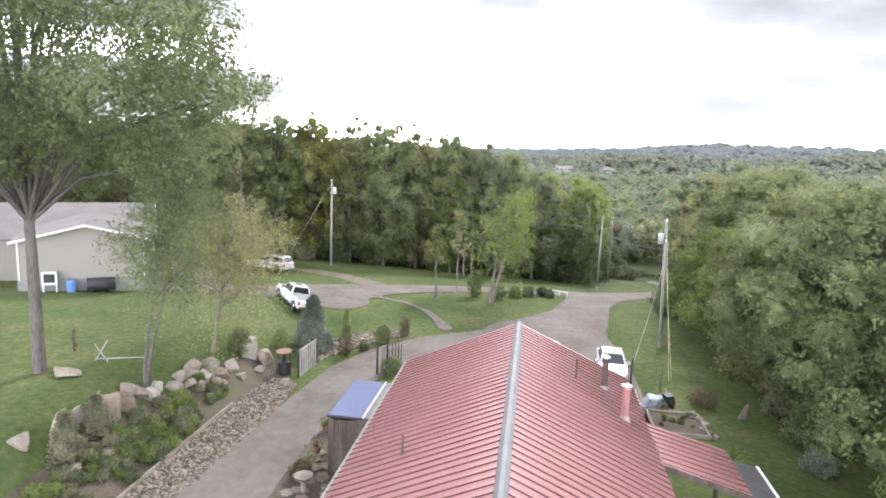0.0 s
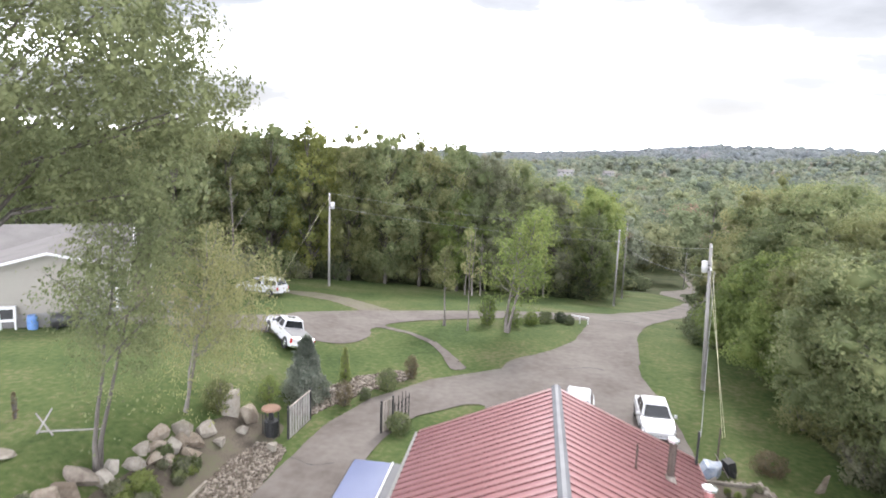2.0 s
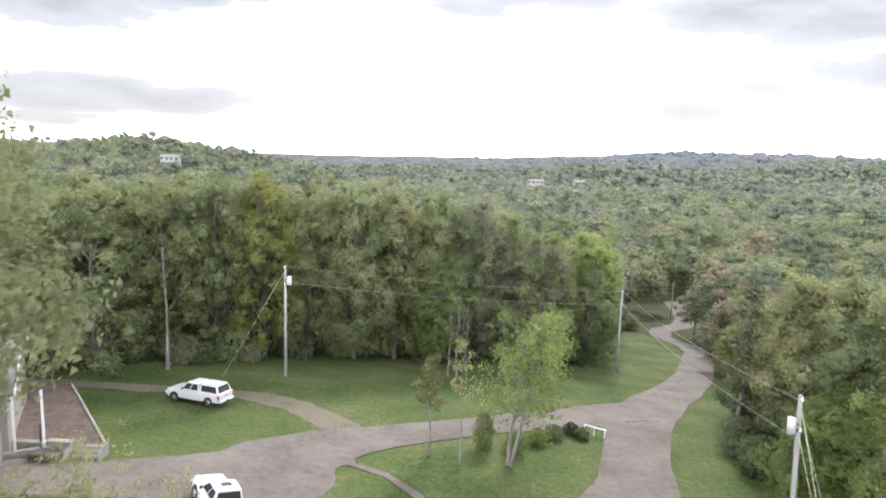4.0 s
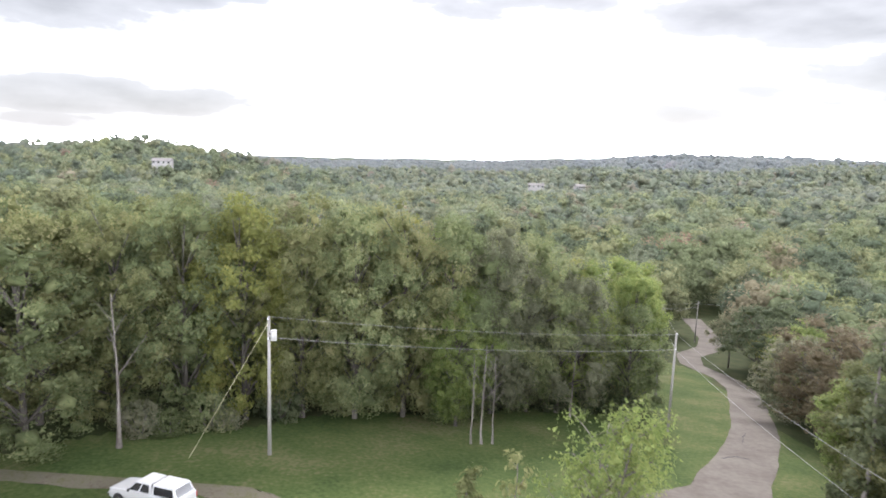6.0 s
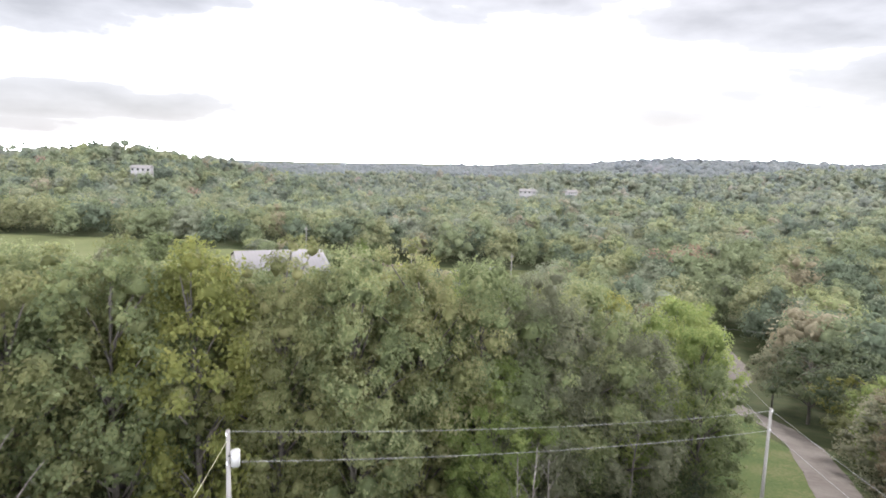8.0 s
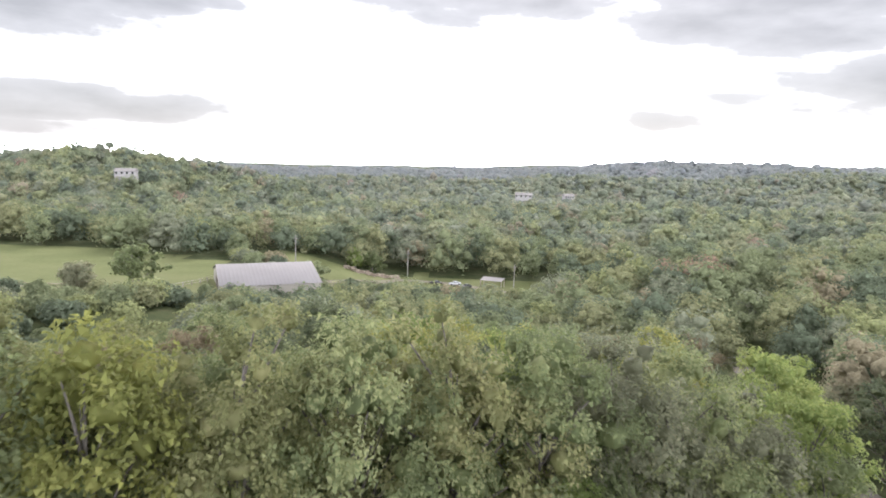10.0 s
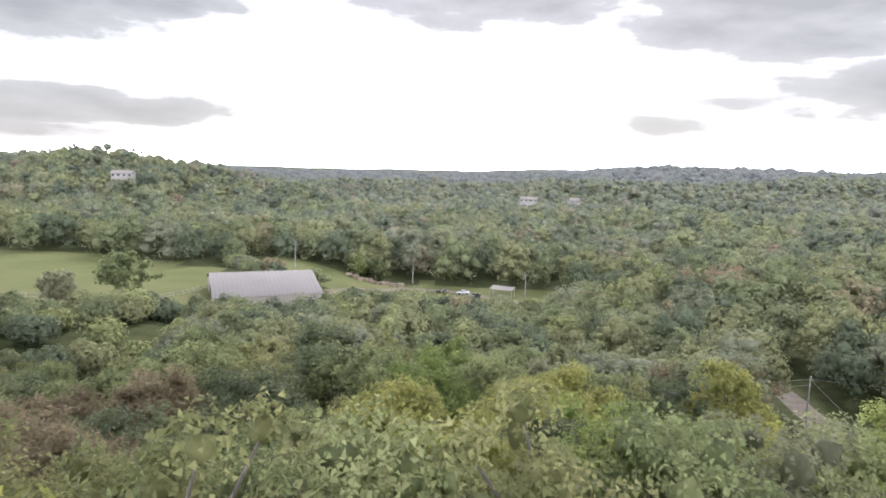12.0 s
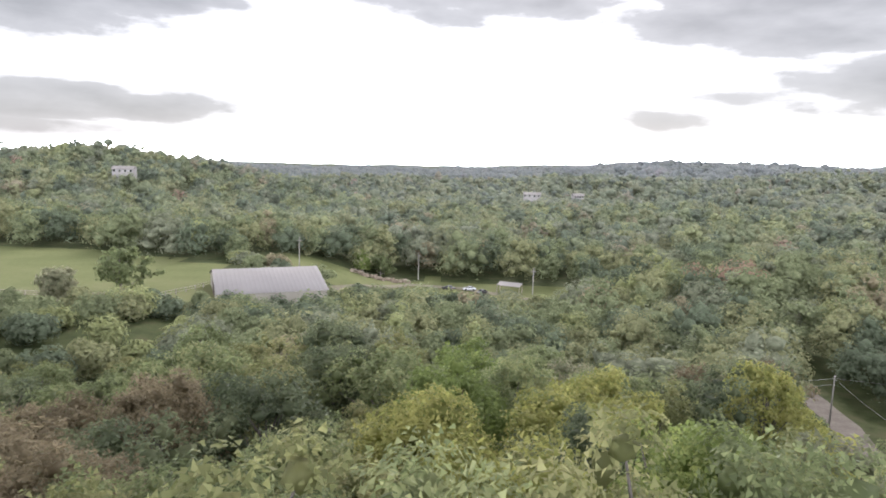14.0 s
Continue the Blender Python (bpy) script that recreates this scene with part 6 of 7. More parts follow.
boulder(-10.6, 33.9, 0.5, 0.4, 0.55, 41, TAN_ROCK, "large tan boulder beside the fire drum", 80)
boulder(-10.4, 32.6, 0.4, 0.3, 0.28, 42, PALE_ROCK, PALE, 20)
boulder(-12.3, 34.7, 0.48, 0.4, 0.62, 43, GREY_ROCK, "tall grey-brown boulder beside the fire drum", 10)
boulder(-10.9, 30.9, 0.3, 0.25, 0.2, 44, PALE_ROCK, PALE, 0)
boulder(-8.75, 32.0, 0.3, 0.25, 0.22, 45, PALE_ROCK, "small pale stone beside the gate", 0)
boulder(-12.2, 18.6, 0.5, 0.4, 0.25, 46, PALE_ROCK, PALE, 20)
boulder(-11.9, 20.6, 0.42, 0.35, 0.22, 47, PALE_ROCK, PALE, 70)
boulder(-14.3, 18.9, 0.4, 0.25, 0.3, 48, GREY_ROCK, "grey-brown stone slab set in the bank", 10)
boulder(16.7, 32.3, 0.26, 0.1, 0.62, 49, TAN_ROCK, "thin upright tan stone leaning on the lawn", 25, 14)

# planting bed between rockery and edging
region("garden_soil", lambda x, y: seg_dist(x, y, [(-11.6, 12, 2.3), (-11.65, 20, 2.7), (-11.45, 25, 2.7), (-10.9, 28.6, 2.2), (-10.6, 31.4, 2.8), (-10.2, 33.6, 2.8)]) + wobble(x, y, 0.1), (-15, 12, -7.5, 36), 0.25, 0.03, SOIL,
       "dark soil of the planting bed", "garden bed")
region("house_border", lambda x, y: seg_dist(x, y, [(-4.6, 12, 3.0), (-4.4, 20, 3.0), (-4.2, 26, 2.3), (-3.6, 30.5, 1.6)]) + wobble(x, y, 0.1), (-7, 10, -1.5, 32), 0.25, 0.035, SOIL,
       "gritty soil strip along the house", "garden bed")
EDGE = [(-10.5, 12.0), (-10.42, 16.0), (-10.33, 19.6), (-10.25, 22.9), (-10.15, 25.6), (-10.05, 28.0)]
grng = random.Random(8)
gp = [bush("bedding_plant", at_ground(-11.5, 20.0 + i, 0), lab, k, 120 + i, 0.55, 0.5, 300, 0.11, group="bedding plants")
      for i, (k, lab) in enumerate((("green", "leafy green perennial in the planting bed"), ("light", "fresh green perennial in the planting bed"), ("grey", "grey-green perennial in the planting bed")))]
for i in range(120):
    y = grng.uniform(14, 28.6)
    x = -11.5 + grng.uniform(-1.0, 1.0) * (1.0 if y < 26 else 0.7)
    s = grng.uniform(0.5, 1.05)
    copy_thing(gp[grng.randrange(3)], at_ground(x, y, grng.uniform(0, 360))).scale = (s, s, s)

edging = thing("bed_edging", pose(0, 0, 0), "white-painted timber edging along the gravel", "edging", kind="structure")
for (x0, y0), (x1, y1) in zip(EDGE, EDGE[1:]):
    bm = bmesh.new()
    d = Vector((x1 - x0, y1 - y0, 0))
    z0, z1 = gz(x0, y0), gz(x1, y1)
    side_v = Vector((-d.y, d.x, 0)).normalized() * 0.06
    pts = []
    for (x, y, z) in ((x0, y0, z0), (x1, y1, z1)):
        for s, h in ((1, -0.1), (-1, -0.1), (-1, 0.16), (1, 0.16)):
            pts.append(bm.verts.new((x + side_v.x * s, y + side_v.y * s, z + h)))
    for f in ((0, 1, 2, 3), (7, 6, 5, 4), (0, 4, 5, 1), (1, 5, 6, 2), (2, 6, 7, 3), (3, 7, 4, 0)):
        bm.faces.new([pts[k] for k in f])
    part("board", bm, PALE_ROCK, edging)


def gravel(name, sdf, bounds, count, size, seed, label):
    """Loose stones strewn over a strip."""
    region(name + "_bed", sdf, bounds, 0.25, 0.025, SOIL, "grit under the loose stones", "gravel")
    rng = np.random.default_rng(seed)
    bv, bf = icosphere(1)
    pts = []
    while len(pts) < count:
        x, y = rng.uniform(bounds[0], bounds[2], 4000), rng.uniform(bounds[1], bounds[3], 4000)
        ok = sdf(x, y) < 0.05
        pts += list(zip(x[ok], y[ok]))
    p = np.array(pts[:count])
    s = size * rng.lognormal(0, 0.35, (count, 1, 1))
    body = bv[None] * (1 + rng.normal(0, 0.18, (count, len(bv), 1))) * s * rng.uniform(0.6, 1.2, (count, 1, 3)) * (1, 1, 0.7)
    body = body + np.stack([p[:, 0], p[:, 1], height(p[:, 0], p[:, 1]) + 0.04], 1)[:, None]
    tri = (bf[None] + (np.arange(count) * len(bv))[:, None, None]).reshape(-1, 3)
    tagged(mesh_part(name, solid(name, body.reshape(-1, 3), tri), GRAVEL), label, "gravel", kind="stuff")


gravel("river_stones", lambda x, y: seg_dist(x, y, [(-9.7, 12, 1.5), (-9.6, 20, 1.5), (-9.2, 26, 1.8), (-9.0, 29.5, 2.0), (-8.8, 31.8, 1.5)]), (-11.5, 12, -8, 33), 8000, 0.055, 4,
       "loose brown and grey river stones beside the drive")
gravel("border_stones", lambda x, y: seg_dist(x, y, [(-8.7, 36.6, 1.2), (-7.9, 39, 2.2), (-6.2, 41.6, 2.2), (-4.4, 43.2, 1.6)]), (-10.5, 35, -2.5, 45), 2600, 0.08, 5,
       "loose grey and white stones in the drive border")


def gate_leaf(m, label, slats, w, mat):
    root = thing("gate", m, label, "gate", "driveway gate leaves")
    for z in (0.12, 1.72):
        bm = bmesh.new()
        box(bm, (0, -0.03, z), (w, 0.03, z + 0.08))
        part("rail", bm, GREY_WOOD, root)
    for x in (0, w - 0.08):
        bm = bmesh.new()
        box(bm, (x, -0.04, 0.0), (x + 0.08, 0.04, 1.9))
        part("post", bm, BLACK, root)
    for i in range(slats):
        bm = bmesh.new()
        x = 0.12 + i * (w - 0.24) / slats
        box(bm, (x, -0.045, 0.15), (x + (w - 0.24) / slats * 0.72, -0.031, 1.78), bevel=0.006)
        part("slat", bm, mat, root)
    return root


gate_leaf(pose(-8.35, 33.2, 0.45, 0, 0, 82), "open driveway gate of pale upright slats in a frame", 8, 2.6, PALE_BARK)
gate_leaf(pose(-3.95, 34.7, 0.45, 0, 0, 60), "open driveway gate of brown boards in a frame", 4, 1.0, GREY_WOOD)
iron = thing("iron_panel", pose(-3.4, 35.7, 0.43, 0, 0, 70), "black wrought-iron scroll panel beside the gate", "railing")
for x in (0, 0.4, 0.8, 1.2, 1.6):
    bm = bmesh.new()
    tube(bm, (x, 0, 0), (x, 0, 1.5 + 0.3 * math.sin(x * 2)), 0.022, 0.022, 6)
    part("bar", bm, BLACK, iron)
for k in range(8):
    bm = bmesh.new()
    cx, cz = 0.2 + (k % 4) * 0.4, 0.55 + (k // 4) * 0.55
    for i in range(10):
        a, b = i * 0.628, (i + 1) * 0.628
        tube(bm, (cx + 0.17 * math.cos(a), 0, cz + 0.22 * math.sin(a)), (cx + 0.17 * math.cos(b), 0, cz + 0.22 * math.sin(b)), 0.018, 0.018, 5)
    part("scroll", bm, BLACK, iron)
drum = thing("fire_drum", pose(-9.25, 33.3, 0.6), "dark iron drum heater under a rusty round lid", "fire drum")
bm = bmesh.new()
tube(bm, (0, 0, -0.1), (0, 0, 0.9), 0.34, 0.36, 16)
part("drum", bm, BLACK, drum)
bm = bmesh.new()
tube(bm, (0, 0, 0.95), (0, 0, 1.5), 0.12, 0.12, 10)
part("stem", bm, BLACK, drum)
bm = bmesh.new()
tube(bm, (0, 0, 1.5), (0, 0, 1.58), 0.48, 0.44, 18)
part("lid", bm, CERAMIC, drum, "rust-brown round lid")
for i in range(7):
    bm = bmesh.new()
    a = i * 0.9
    tube(bm, (0.42 * math.cos(a), 0.42 * math.sin(a), -0.1), (0.4 * math.cos(a), 0.4 * math.sin(a), 1.35), 0.025, 0.02, 6)
    part("bar", bm, BLACK, drum)

bath = thing("bird_bath", pose(-4.15, 21.3, 0.42), "pale concrete bird bath on a pedestal", "bird bath")
bm = bmesh.new()
for a, b, r1, r2 in ((0, 0.1, 0.26, 0.22), (0.1, 0.65, 0.12, 0.1), (0.65, 0.78, 0.12, 0.3)):
    tube(bm, (0, 0, a), (0, 0, b), r1, r2, 16)
part("pedestal", bm, PALE_ROCK, bath)
bm = bmesh.new()
tube(bm, (0, 0, 0.78), (0, 0, 0.88), 0.36, 0.42, 20, False)
tube(bm, (0, 0, 0.88), (0, 0, 0.8), 0.38, 0.33, 20)
part("bowl", bm, PALE_ROCK, bath)
flags = thing("flagstones", pose(0, 0, 0), "irregular tan flagstones beside the house", "paving", kind="structure")
frng = random.Random(12)
for i in range(40):
    x, y = frng.uniform(-5.2, -2.9), frng.uniform(17.5, 24.5)
    bm = bmesh.new()
    n = frng.randrange(5, 8)
    r = frng.uniform(0.2, 0.38)
    ring = [(r * frng.uniform(0.75, 1.1) * math.cos(6.283 * k / n), r * frng.uniform(0.75, 1.1) * math.sin(6.283 * k / n)) for k in range(n)]
    lo_v = [bm.verts.new((u, v, 0)) for u, v in ring]
    hi_v = [bm.verts.new((u * 0.94, v * 0.94, 0.09 + i * 0.0015)) for u, v in ring]
    bm.faces.new(hi_v)
    for k in range(n):
        bm.faces.new((lo_v[k], lo_v[(k + 1) % n], hi_v[(k + 1) % n], hi_v[k]))
    f = part("flagstone", bm, GREY_ROCK if i % 3 else TAN_ROCK, flags)
    f.location = (x, y, gz(x, y))


def pot(x, y, r, h, plant, seed):
    root = thing("plant_pot", pose(x, y, gz(x, y)), "terracotta pot with a small plant by the shed", "plant pot")
    bm = bmesh.new()
    tube(bm, (0, 0, 0), (0, 0, h), r * 0.7, r, 14)
    tube(bm, (0, 0, h), (0, 0, h + 0.05), r * 1.12, r * 1.12, 14)
    part("pot", bm, CERAMIC, root)
    rng = np.random.default_rng(seed)
    c = rng.normal(0, 1, (90, 3)) * (r * 0.8, r * 0.8, 0.12) + (0, 0, h + 0.22)
    v, f = leaf_cards(rng, c, 0.08, -0.4, 0.5)
    tagged(mesh_part("plant", solid("plant", v, f), LEAF[plant], root), kind="stuff")


pot(-4.55, 24.4, 0.2, 0.36, "brown", 1)
pot(-4.75, 26.6, 0.18, 0.3, "green", 2)
pot(-4.5, 22.9, 0.24, 0.4, "grey", 3)

# clutter on the lawn side of the house
tarp = thing("tarp_heap", pose(12.0, 33.2, 0.42), "heap under a crumpled blue and white tarpaulin", "tarpaulin")
me = boulder_mesh(77, 0.6, 0.45, 0.42, 3, 5)
mesh_part("tarp", me, TARP, tarp).location = (0, 0, 0.3)
cart = thing("wheelbarrow", pose(13.0, 33.5, 0.42, 0, 0, 30), "dark upturned wheelbarrow leaning by a post", "wheelbarrow")
bm = bmesh.new()
prism(bm, [(-0.3, 0.2), (0.32, 0.35), (0.22, 0.82), (-0.16, 0.72), (-0.24, 0.5)], -0.26, 0.26, "x")
part("tray", bm, BLACK, cart)
bm = bmesh.new()
tube(bm, (-0.12, -0.3, 0.2), (-0.02, -0.3, 0.2), 0.2, 0.2, 14)
part("wheel", bm, TYRE, cart)
for s in (-0.28, 0.28):
    bm = bmesh.new()
    tube(bm, (s, -0.35, 0.1), (s, 0.6, 0.9), 0.022, 0.022, 6)
    part("handle", bm, GREY_WOOD, cart)
gpost = thing("garden_post", pose(12.6, 33.9, 0.4), "thin dark post standing by the tarpaulin", "post")
bm = bmesh.new()
tube(bm, (0, 0, -0.2), (0, 0, 2.2), 0.05, 0.045, 8)
part("shaft", bm, DARK_WOOD, gpost)
raised = thing("raised_bed", pose(12.85, 30.9, 0.4, 0, 0, -3), "raised soil bed framed with stones and weeds", "garden bed")
bm = bmesh.new()
box(bm, (-1.25, -1.3, -0.1), (1.25, 1.3, 0.22), bevel=0.05)
part("soil", bm, SOIL, raised)
for lo, hi in (((-1.4, -1.4, -0.1), (-1.26, 1.4, 0.34)), ((1.26, -1.4, -0.1), (1.4, 1.4, 0.34)), ((-1.25, 1.31, -0.1), (1.25, 1.43, 0.34)), ((-1.25, -1.43, -0.1), (1.25, -1.31, 0.34))):
    bm = bmesh.new()
    box(bm, lo, hi, bevel=0.03)
    part("edge_stone", bm, PALE_ROCK, raised)
plank = thing("plank_stack", pose(10.6, 30.6, 0.4, 0, 0, 8), "grey and red boards leaning at the eaves", "boards")
for i in range(3):
    bm = bmesh.new()
    box(bm, (i * 0.14, -1.0, 0), (i * 0.14 + 0.05, 0.7, 1.7 - i * 0.3), pose(0, 0, 0, 0, -14))
    part("board", bm, RED_METAL if i == 2 else GREY_METAL, plank)
cross = thing("wooden_stake", pose(-16.2, 26.7, gz(-16.2, 26.7)), "rough crossed stakes on the lawn", "stakes")
for a, b in (((-0.35, 0, 0), (0.3, 0.1, 1.1)), ((0.35, 0, 0), (-0.35, 0, 0.9)), ((-0.2, -0.2, 0.2), (2.2, 0.3, 0.3))):
    bm = bmesh.new()
    tube(bm, a, b, 0.045, 0.035, 6)
    part("stake", bm, POLE_WOOD, cross)
rail = thing("bed_rail", pose(8.5, 62.4, gz(8.5, 62.4), 0, 0, -30), "short white rail beside the island bed", "railing")
for x in (0, 0.8, 1.6):
    bm = bmesh.new()
    box(bm, (x - 0.04, -0.04, -0.1), (x + 0.04, 0.04, 0.75))
    part("post", bm, WHITE_PAINT, rail)
bm = bmesh.new()
box(bm, (-0.05, -0.03, 0.66), (1.7, 0.03, 0.76))
part("rail", bm, WHITE_PAINT, rail)


# boards leaning on the house and stones round the raised bed
for i, (x, tilt, mat, label) in enumerate(((11.15, 16, GREY_WOOD, "weathered grey board leaning on the house wall"), (11.5, 22, PIPE_PINK, "faded red board leaning on the house wall"))):
    bm = bmesh.new()
    box(bm, (-0.03, -1.15, 0), (0.03, 1.15, 1.5), bevel=0.008)
    board = part("plank_board", bm, mat)
    board.matrix_basis = pose(x, 30.9, 0.45, 0, -tilt, -4)
    tagged(board, label, "board", "boards leaning on the house")
brng = random.Random(31)
for i in range(26):
    t = i / 25
    x, y = (14.25 + 0.25 * math.sin(i), 29.4 + 3.0 * t * 2) if t < 0.5 else (14.2 - (t - 0.5) * 5.2, 32.45 + 0.1 * math.sin(i * 2))
    s = brng.uniform(0.11, 0.2)
    boulder(x, y, s, s * 0.8, s * 0.7, 300 + i, PALE_ROCK if i % 3 else GREY_ROCK, "small pale stone edging the raised bed", i * 50, group="raised bed stones")
for i in range(9):
    c = copy_thing(gp[i % 3], pose(11.9 + brng.uniform(0, 2.0), 29.9 + brng.uniform(0, 2.1), 0.6, 0, 0, i * 70))
    k = brng.uniform(0.25, 0.45)
    c.scale = (k, k, k)


def crack(points, wide, label):
    """A dark ragged line across the asphalt."""
    rng = random.Random(len(points) + int(points[0][1]))
    bm = bmesh.new()
    prev = None
    for (x0, y0), (x1, y1) in zip(points, points[1:]):
        n = max(2, int(math.hypot(x1 - x0, y1 - y0) / 0.3))
        for k in range(n):
            t = k / n
            x, y = x0 + (x1 - x0) * t + rng.uniform(-0.07, 0.07), y0 + (y1 - y0) * t + rng.uniform(-0.07, 0.07)
            w = wide * rng.uniform(0.3, 1.2)
            z = gz(x, y) + 0.058
            row = (bm.verts.new((x, y - w, z)), bm.verts.new((x, y + w, z)))
            if prev:
                bm.faces.new((prev[0], row[0], row[1], prev[1]))
            prev = row
    tagged(part("asphalt_crack", bm, FELT), label, "crack", kind="structure")


crack([(-7.6, 31.4), (-6.4, 30.9), (-5.2, 31.3)], 0.035, "dark crack across the asphalt drive")
crack([(12.5, 66.5), (14.2, 67.6), (16.2, 68.0)], 0.12, "dark patched crack in the lane")
crack([(19.5, 82.0), (21.0, 83.0), (22.4, 82.6)], 0.14, "dark patched crack in the lane")
crack([(24.0, 88.2), (25.0, 90.6), (26.2, 92.5)], 0.16, "dark patched crack in the lane")
crack([(6.0, 46.5), (8.2, 47.4), (9.6, 47.0)], 0.05, "dark crack across the asphalt drive")

# ---------------------------------------------------------------- the farm in the valley
def barn():
    root = thing("barn", pose(-59.0, 226.5, -11.6, 0, 0, -66), "broad low barn with a dull grey metal roof", "barn")
    L, W, ev, rg = 12.6, 14.0, 3.4, 6.8
    bm = bmesh.new()
    box(bm, (-W + 0.4, -L + 0.4, -7), (W - 0.4, L - 0.4, ev - 0.15))
    part("wall", bm, SIDING, root)
    for s in (-1, 1):
        roof_sheet(root, "roof_sheet", 0, s * W, rg, ev, -L, L, 1.0, BARN_METAL, proud=0.006)
    for y in (-L + 0.45, L - 0.45):
        bm = bmesh.new()
        prism(bm, [(-W + 0.4, ev - 0.2), (W - 0.4, ev - 0.2), (0, rg - 0.12)], y - 0.06, y + 0.06, "y")
        part("gable", bm, SIDING, root)
    bm = bmesh.new()
    box(bm, (-3, -L + 0.3, -1), (3, -L + 0.38, 3.4))
    part("door", bm, DARK_WOOD, root)
    return root


barn()


def far_pole(x, y, tall):
    root = thing("utility_pole", pose(x, y, gz(x, y)), "distant pale utility pole in the valley", "utility pole", "valley poles")
    bm = bmesh.new()
    tube(bm, (0, 0, -0.5), (0, 0, tall), 0.2, 0.15, 8)
    part("pole", bm, POLE_WOOD, root)
    bm = bmesh.new()
    box(bm, (-0.8, -0.06, tall - 1.2), (0.8, 0.06, tall - 1.0))
    part("crossarm", bm, POLE_WOOD, root)


far_pole(-61.3, 270, 11)
far_pole(-25.2, 300, 10)
far_pole(14, 281, 9)
region("farm_lane", lambda x, y: seg_dist(x, y, [(-48, 262, 6), (-42, 276, 5), (-28, 290, 4), (-10, 287, 4), (3, 279, 4), (20, 268, 4)]), (-56, 255, 30, 296), 1.0, 0.12, DIRT, "pale gravel farm lane", "track")
fence = thing("pasture_fence", pose(0, 0, 0), "low pale rail fence across the pasture", "fence")
FENCE = [(-82, 195), (-79, 210), (-76, 225), (-74, 240), (-78, 252)]
frng2 = random.Random(4)
for (x0, y0), (x1, y1) in zip(FENCE, FENCE[1:]):
    for k in range(4):
        t = k / 4
        x, y = x0 + (x1 - x0) * t, y0 + (y1 - y0) * t
        bm = bmesh.new()
        box(bm, (x - 0.09, y - 0.09, gz(x, y) - 0.2), (x + 0.09, y + 0.09, gz(x, y) + 1.3))
        part("post", bm, PALE_BARK, fence)
    for h in (0.55, 1.15):
        bm = bmesh.new()
        tube(bm, (x0, y0, gz(x0, y0) + h), (x1, y1, gz(x1, y1) + h), 0.045, 0.045, 6)
        part("rail", bm, PALE_BARK, fence)
fence = thing("pasture_fence", pose(0, 0, 0), "dark post and rail fence across the pasture", "fence")
for k in range(26):
    x, y = -170 + k * 3.6, 203 + k * 0.15
    bm = bmesh.new()
    box(bm, (x - 0.09, y - 0.09, gz(x, y) - 0.2), (x + 0.09, y + 0.09, gz(x, y) + 1.4))
    part("post", bm, GREY_WOOD, fence)
for h in (0.5, 0.95, 1.3):
    bm = bmesh.new()
    tube(bm, (-170, 203, gz(-170, 203) + h), (-80, 206.75, gz(-80, 206.75) + h), 0.07, 0.07, 6)
    part("rail", bm, GREY_WOOD, fence)

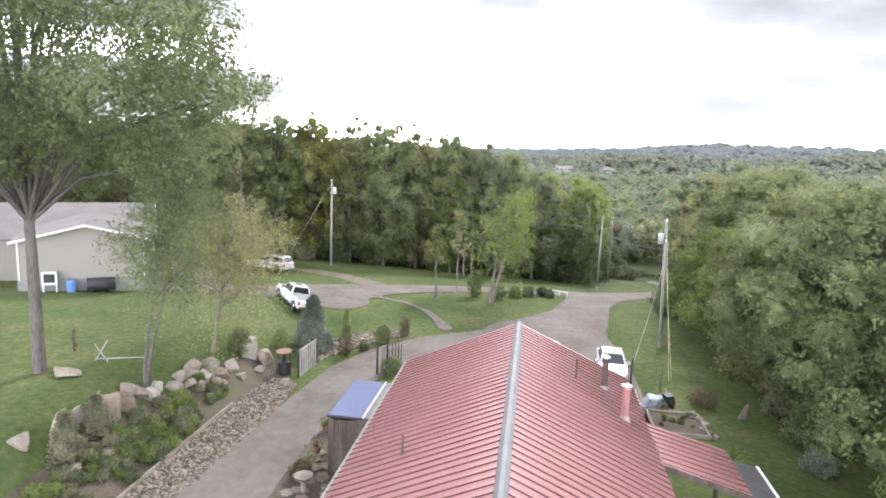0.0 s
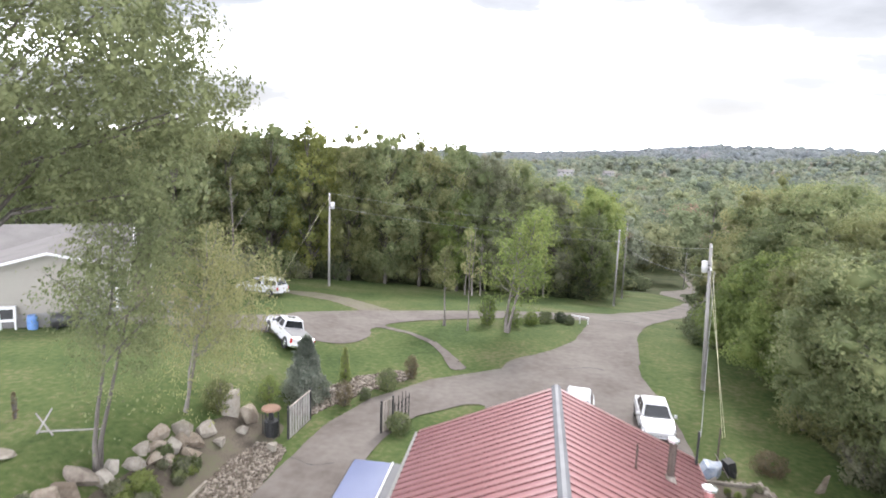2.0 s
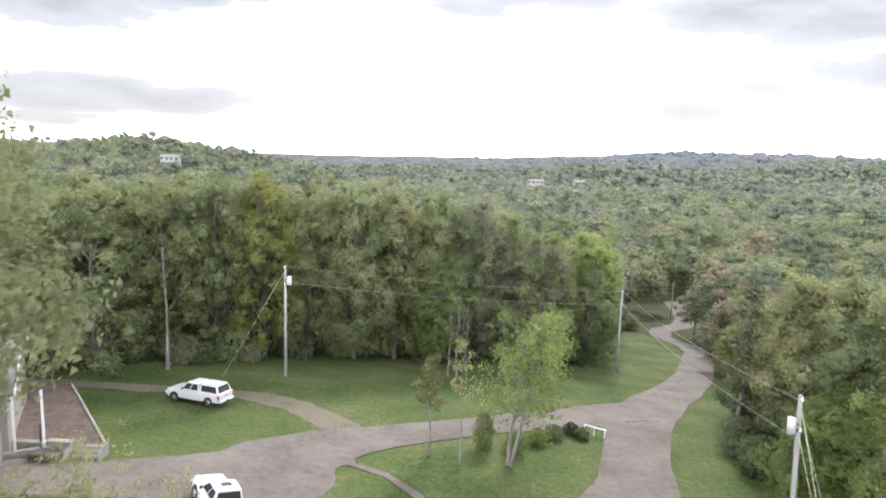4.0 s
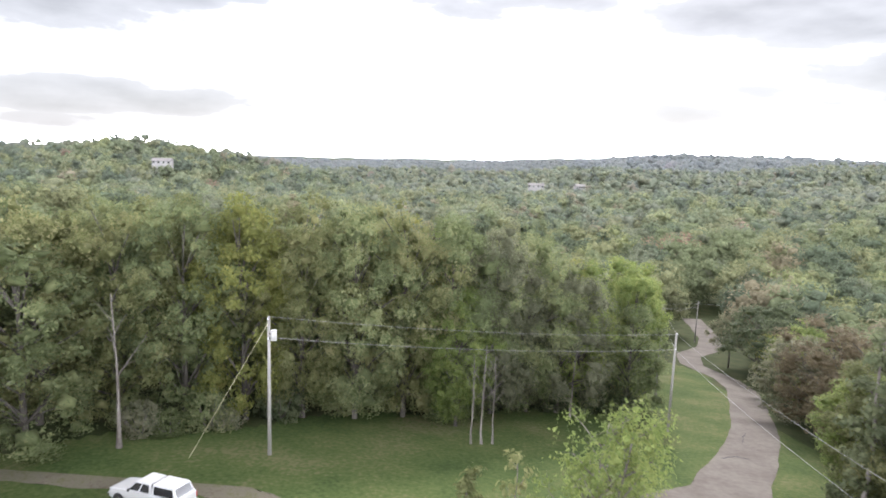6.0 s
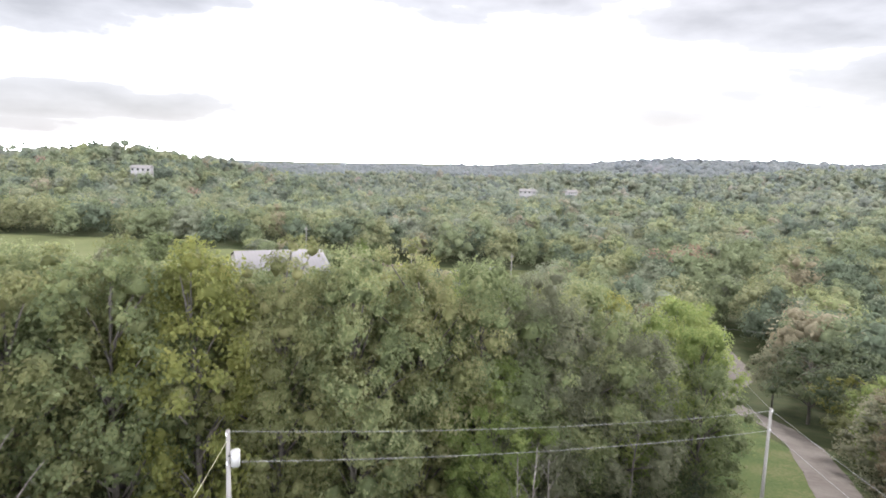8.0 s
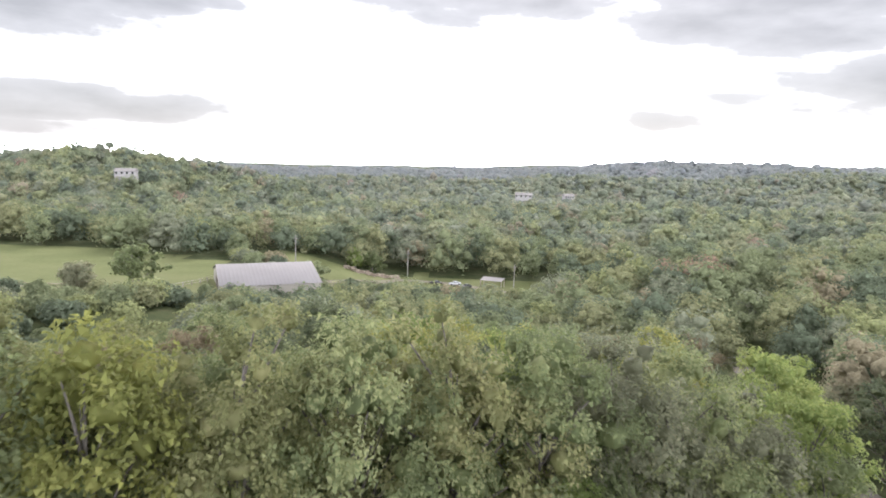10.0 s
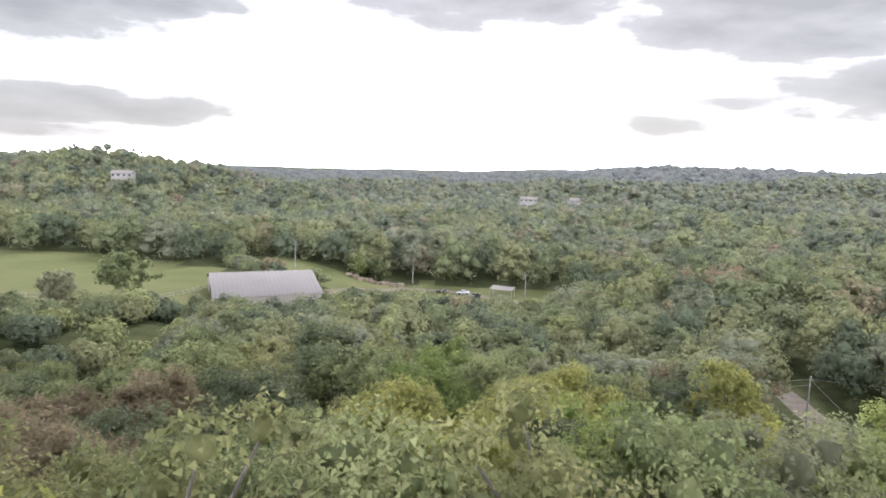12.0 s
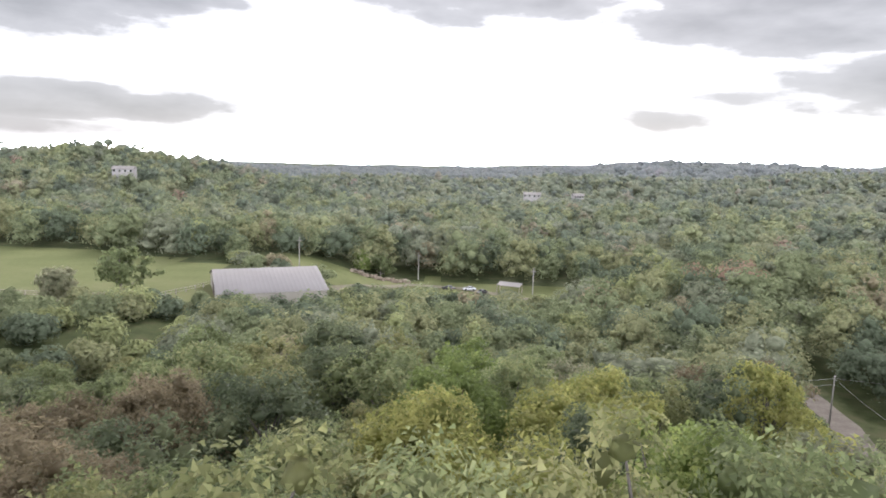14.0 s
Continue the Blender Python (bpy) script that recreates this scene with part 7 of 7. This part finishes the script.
shelter = thing("field_shelter", pose(6.5, 283, gz(6.5, 283), 0, 0, -20), "small open shelter with a pale metal roof", "shelter")
bm = bmesh.new()
prism(bm, [(-2.2, 2.6), (2.2, 3.2), (2.2, 3.3), (-2.2, 2.7)], -4, 4, "x")
part("roof", bm, BARN_METAL, shelter)
for x in (-3.8, 3.8):
    for y in (-2, 2):
        bm = bmesh.new()
        box(bm, (x - 0.1, y - 0.1, -0.3), (x + 0.1, y + 0.1, 2.7))
        part("post", bm, GREY_WOOD, shelter)
LOGS = [(-48 + i * 1.5, 294 + 1.2 * math.sin(i * 1.7)) for i in range(14)]
for i, (x, y) in enumerate(LOGS):
    ob = mesh_part("log_heap", boulder_mesh(200 + i, 1.2, 0.9, 0.7, 2, 3), TAN_ROCK)
    ob.matrix_basis = pose(x, y, gz(x, y) + 0.4, 0, 0, i * 40)
    tagged(ob, "low heap of pale cut timber and stone", "log heap", "heaps along the farm lane")
for i, (x, y) in enumerate([(-14, 284), (-7, 284), (-3, 279)]):
    t = saloon(pose(x, y, gz(x, y) + 0.12, 0, 0, 60 + 40 * i), "dark vehicle parked on the farm lane", SILVER if i == 1 else BLACK)
MID = dict(trunk_r=0.3, fork=0.1, limbs=12, cards=1500, sides=5)
tree("field_tree", at_ground(-88, 213), "rounded tree standing alone in the pasture", "green", 301, tall=11, spread=5.0, size=0.5, clump=1.6, **MID)
tree("field_tree", at_ground(-92, 196), "small tree at the pasture's edge", "grey", 302, tall=7, spread=3.5, size=0.45, clump=1.3, **MID)
tree("field_tree", at_ground(-45.5, 300), "round green tree by the farm lane", "light", 303, tall=7, spread=3.0, size=0.5, clump=1.4, **MID)
tree("field_tree", at_ground(-39, 301), "round green tree by the farm lane", "green", 304, tall=7, spread=3.4, size=0.5, clump=1.4, **MID)


def far_house(x, y, w, rz, label, z):
    root = thing("far_house", pose(x, y, z, 0, 0, rz), label, "house")
    bm = bmesh.new()
    box(bm, (-w, -4, -6), (w, 4, 3.0))
    part("wall", bm, CONCRETE, root)
    bm = bmesh.new()
    prism(bm, [(-4.6, 2.8), (0, 4.9), (4.6, 2.8)], -w - 0.5, w + 0.5, "x")
    part("roof", bm, SHINGLE, root)
    for k in range(4):
        bm = bmesh.new()
        u = -w + 1.5 + k * (2 * w - 3) / 3
        box(bm, (u - 0.6, -4.05, 0.8), (u + 0.6, -3.98, 2.3))
        part("window", bm, GLASS_DARK, root)


far_house(-246, 520, 7, 8, "pale house half hidden on the far hillside", 7.0)
far_house(62, 690, 8, -5, "long pale building among distant trees", -8.6)
far_house(108, 700, 5, 10, "pale house among distant trees", -8.6)
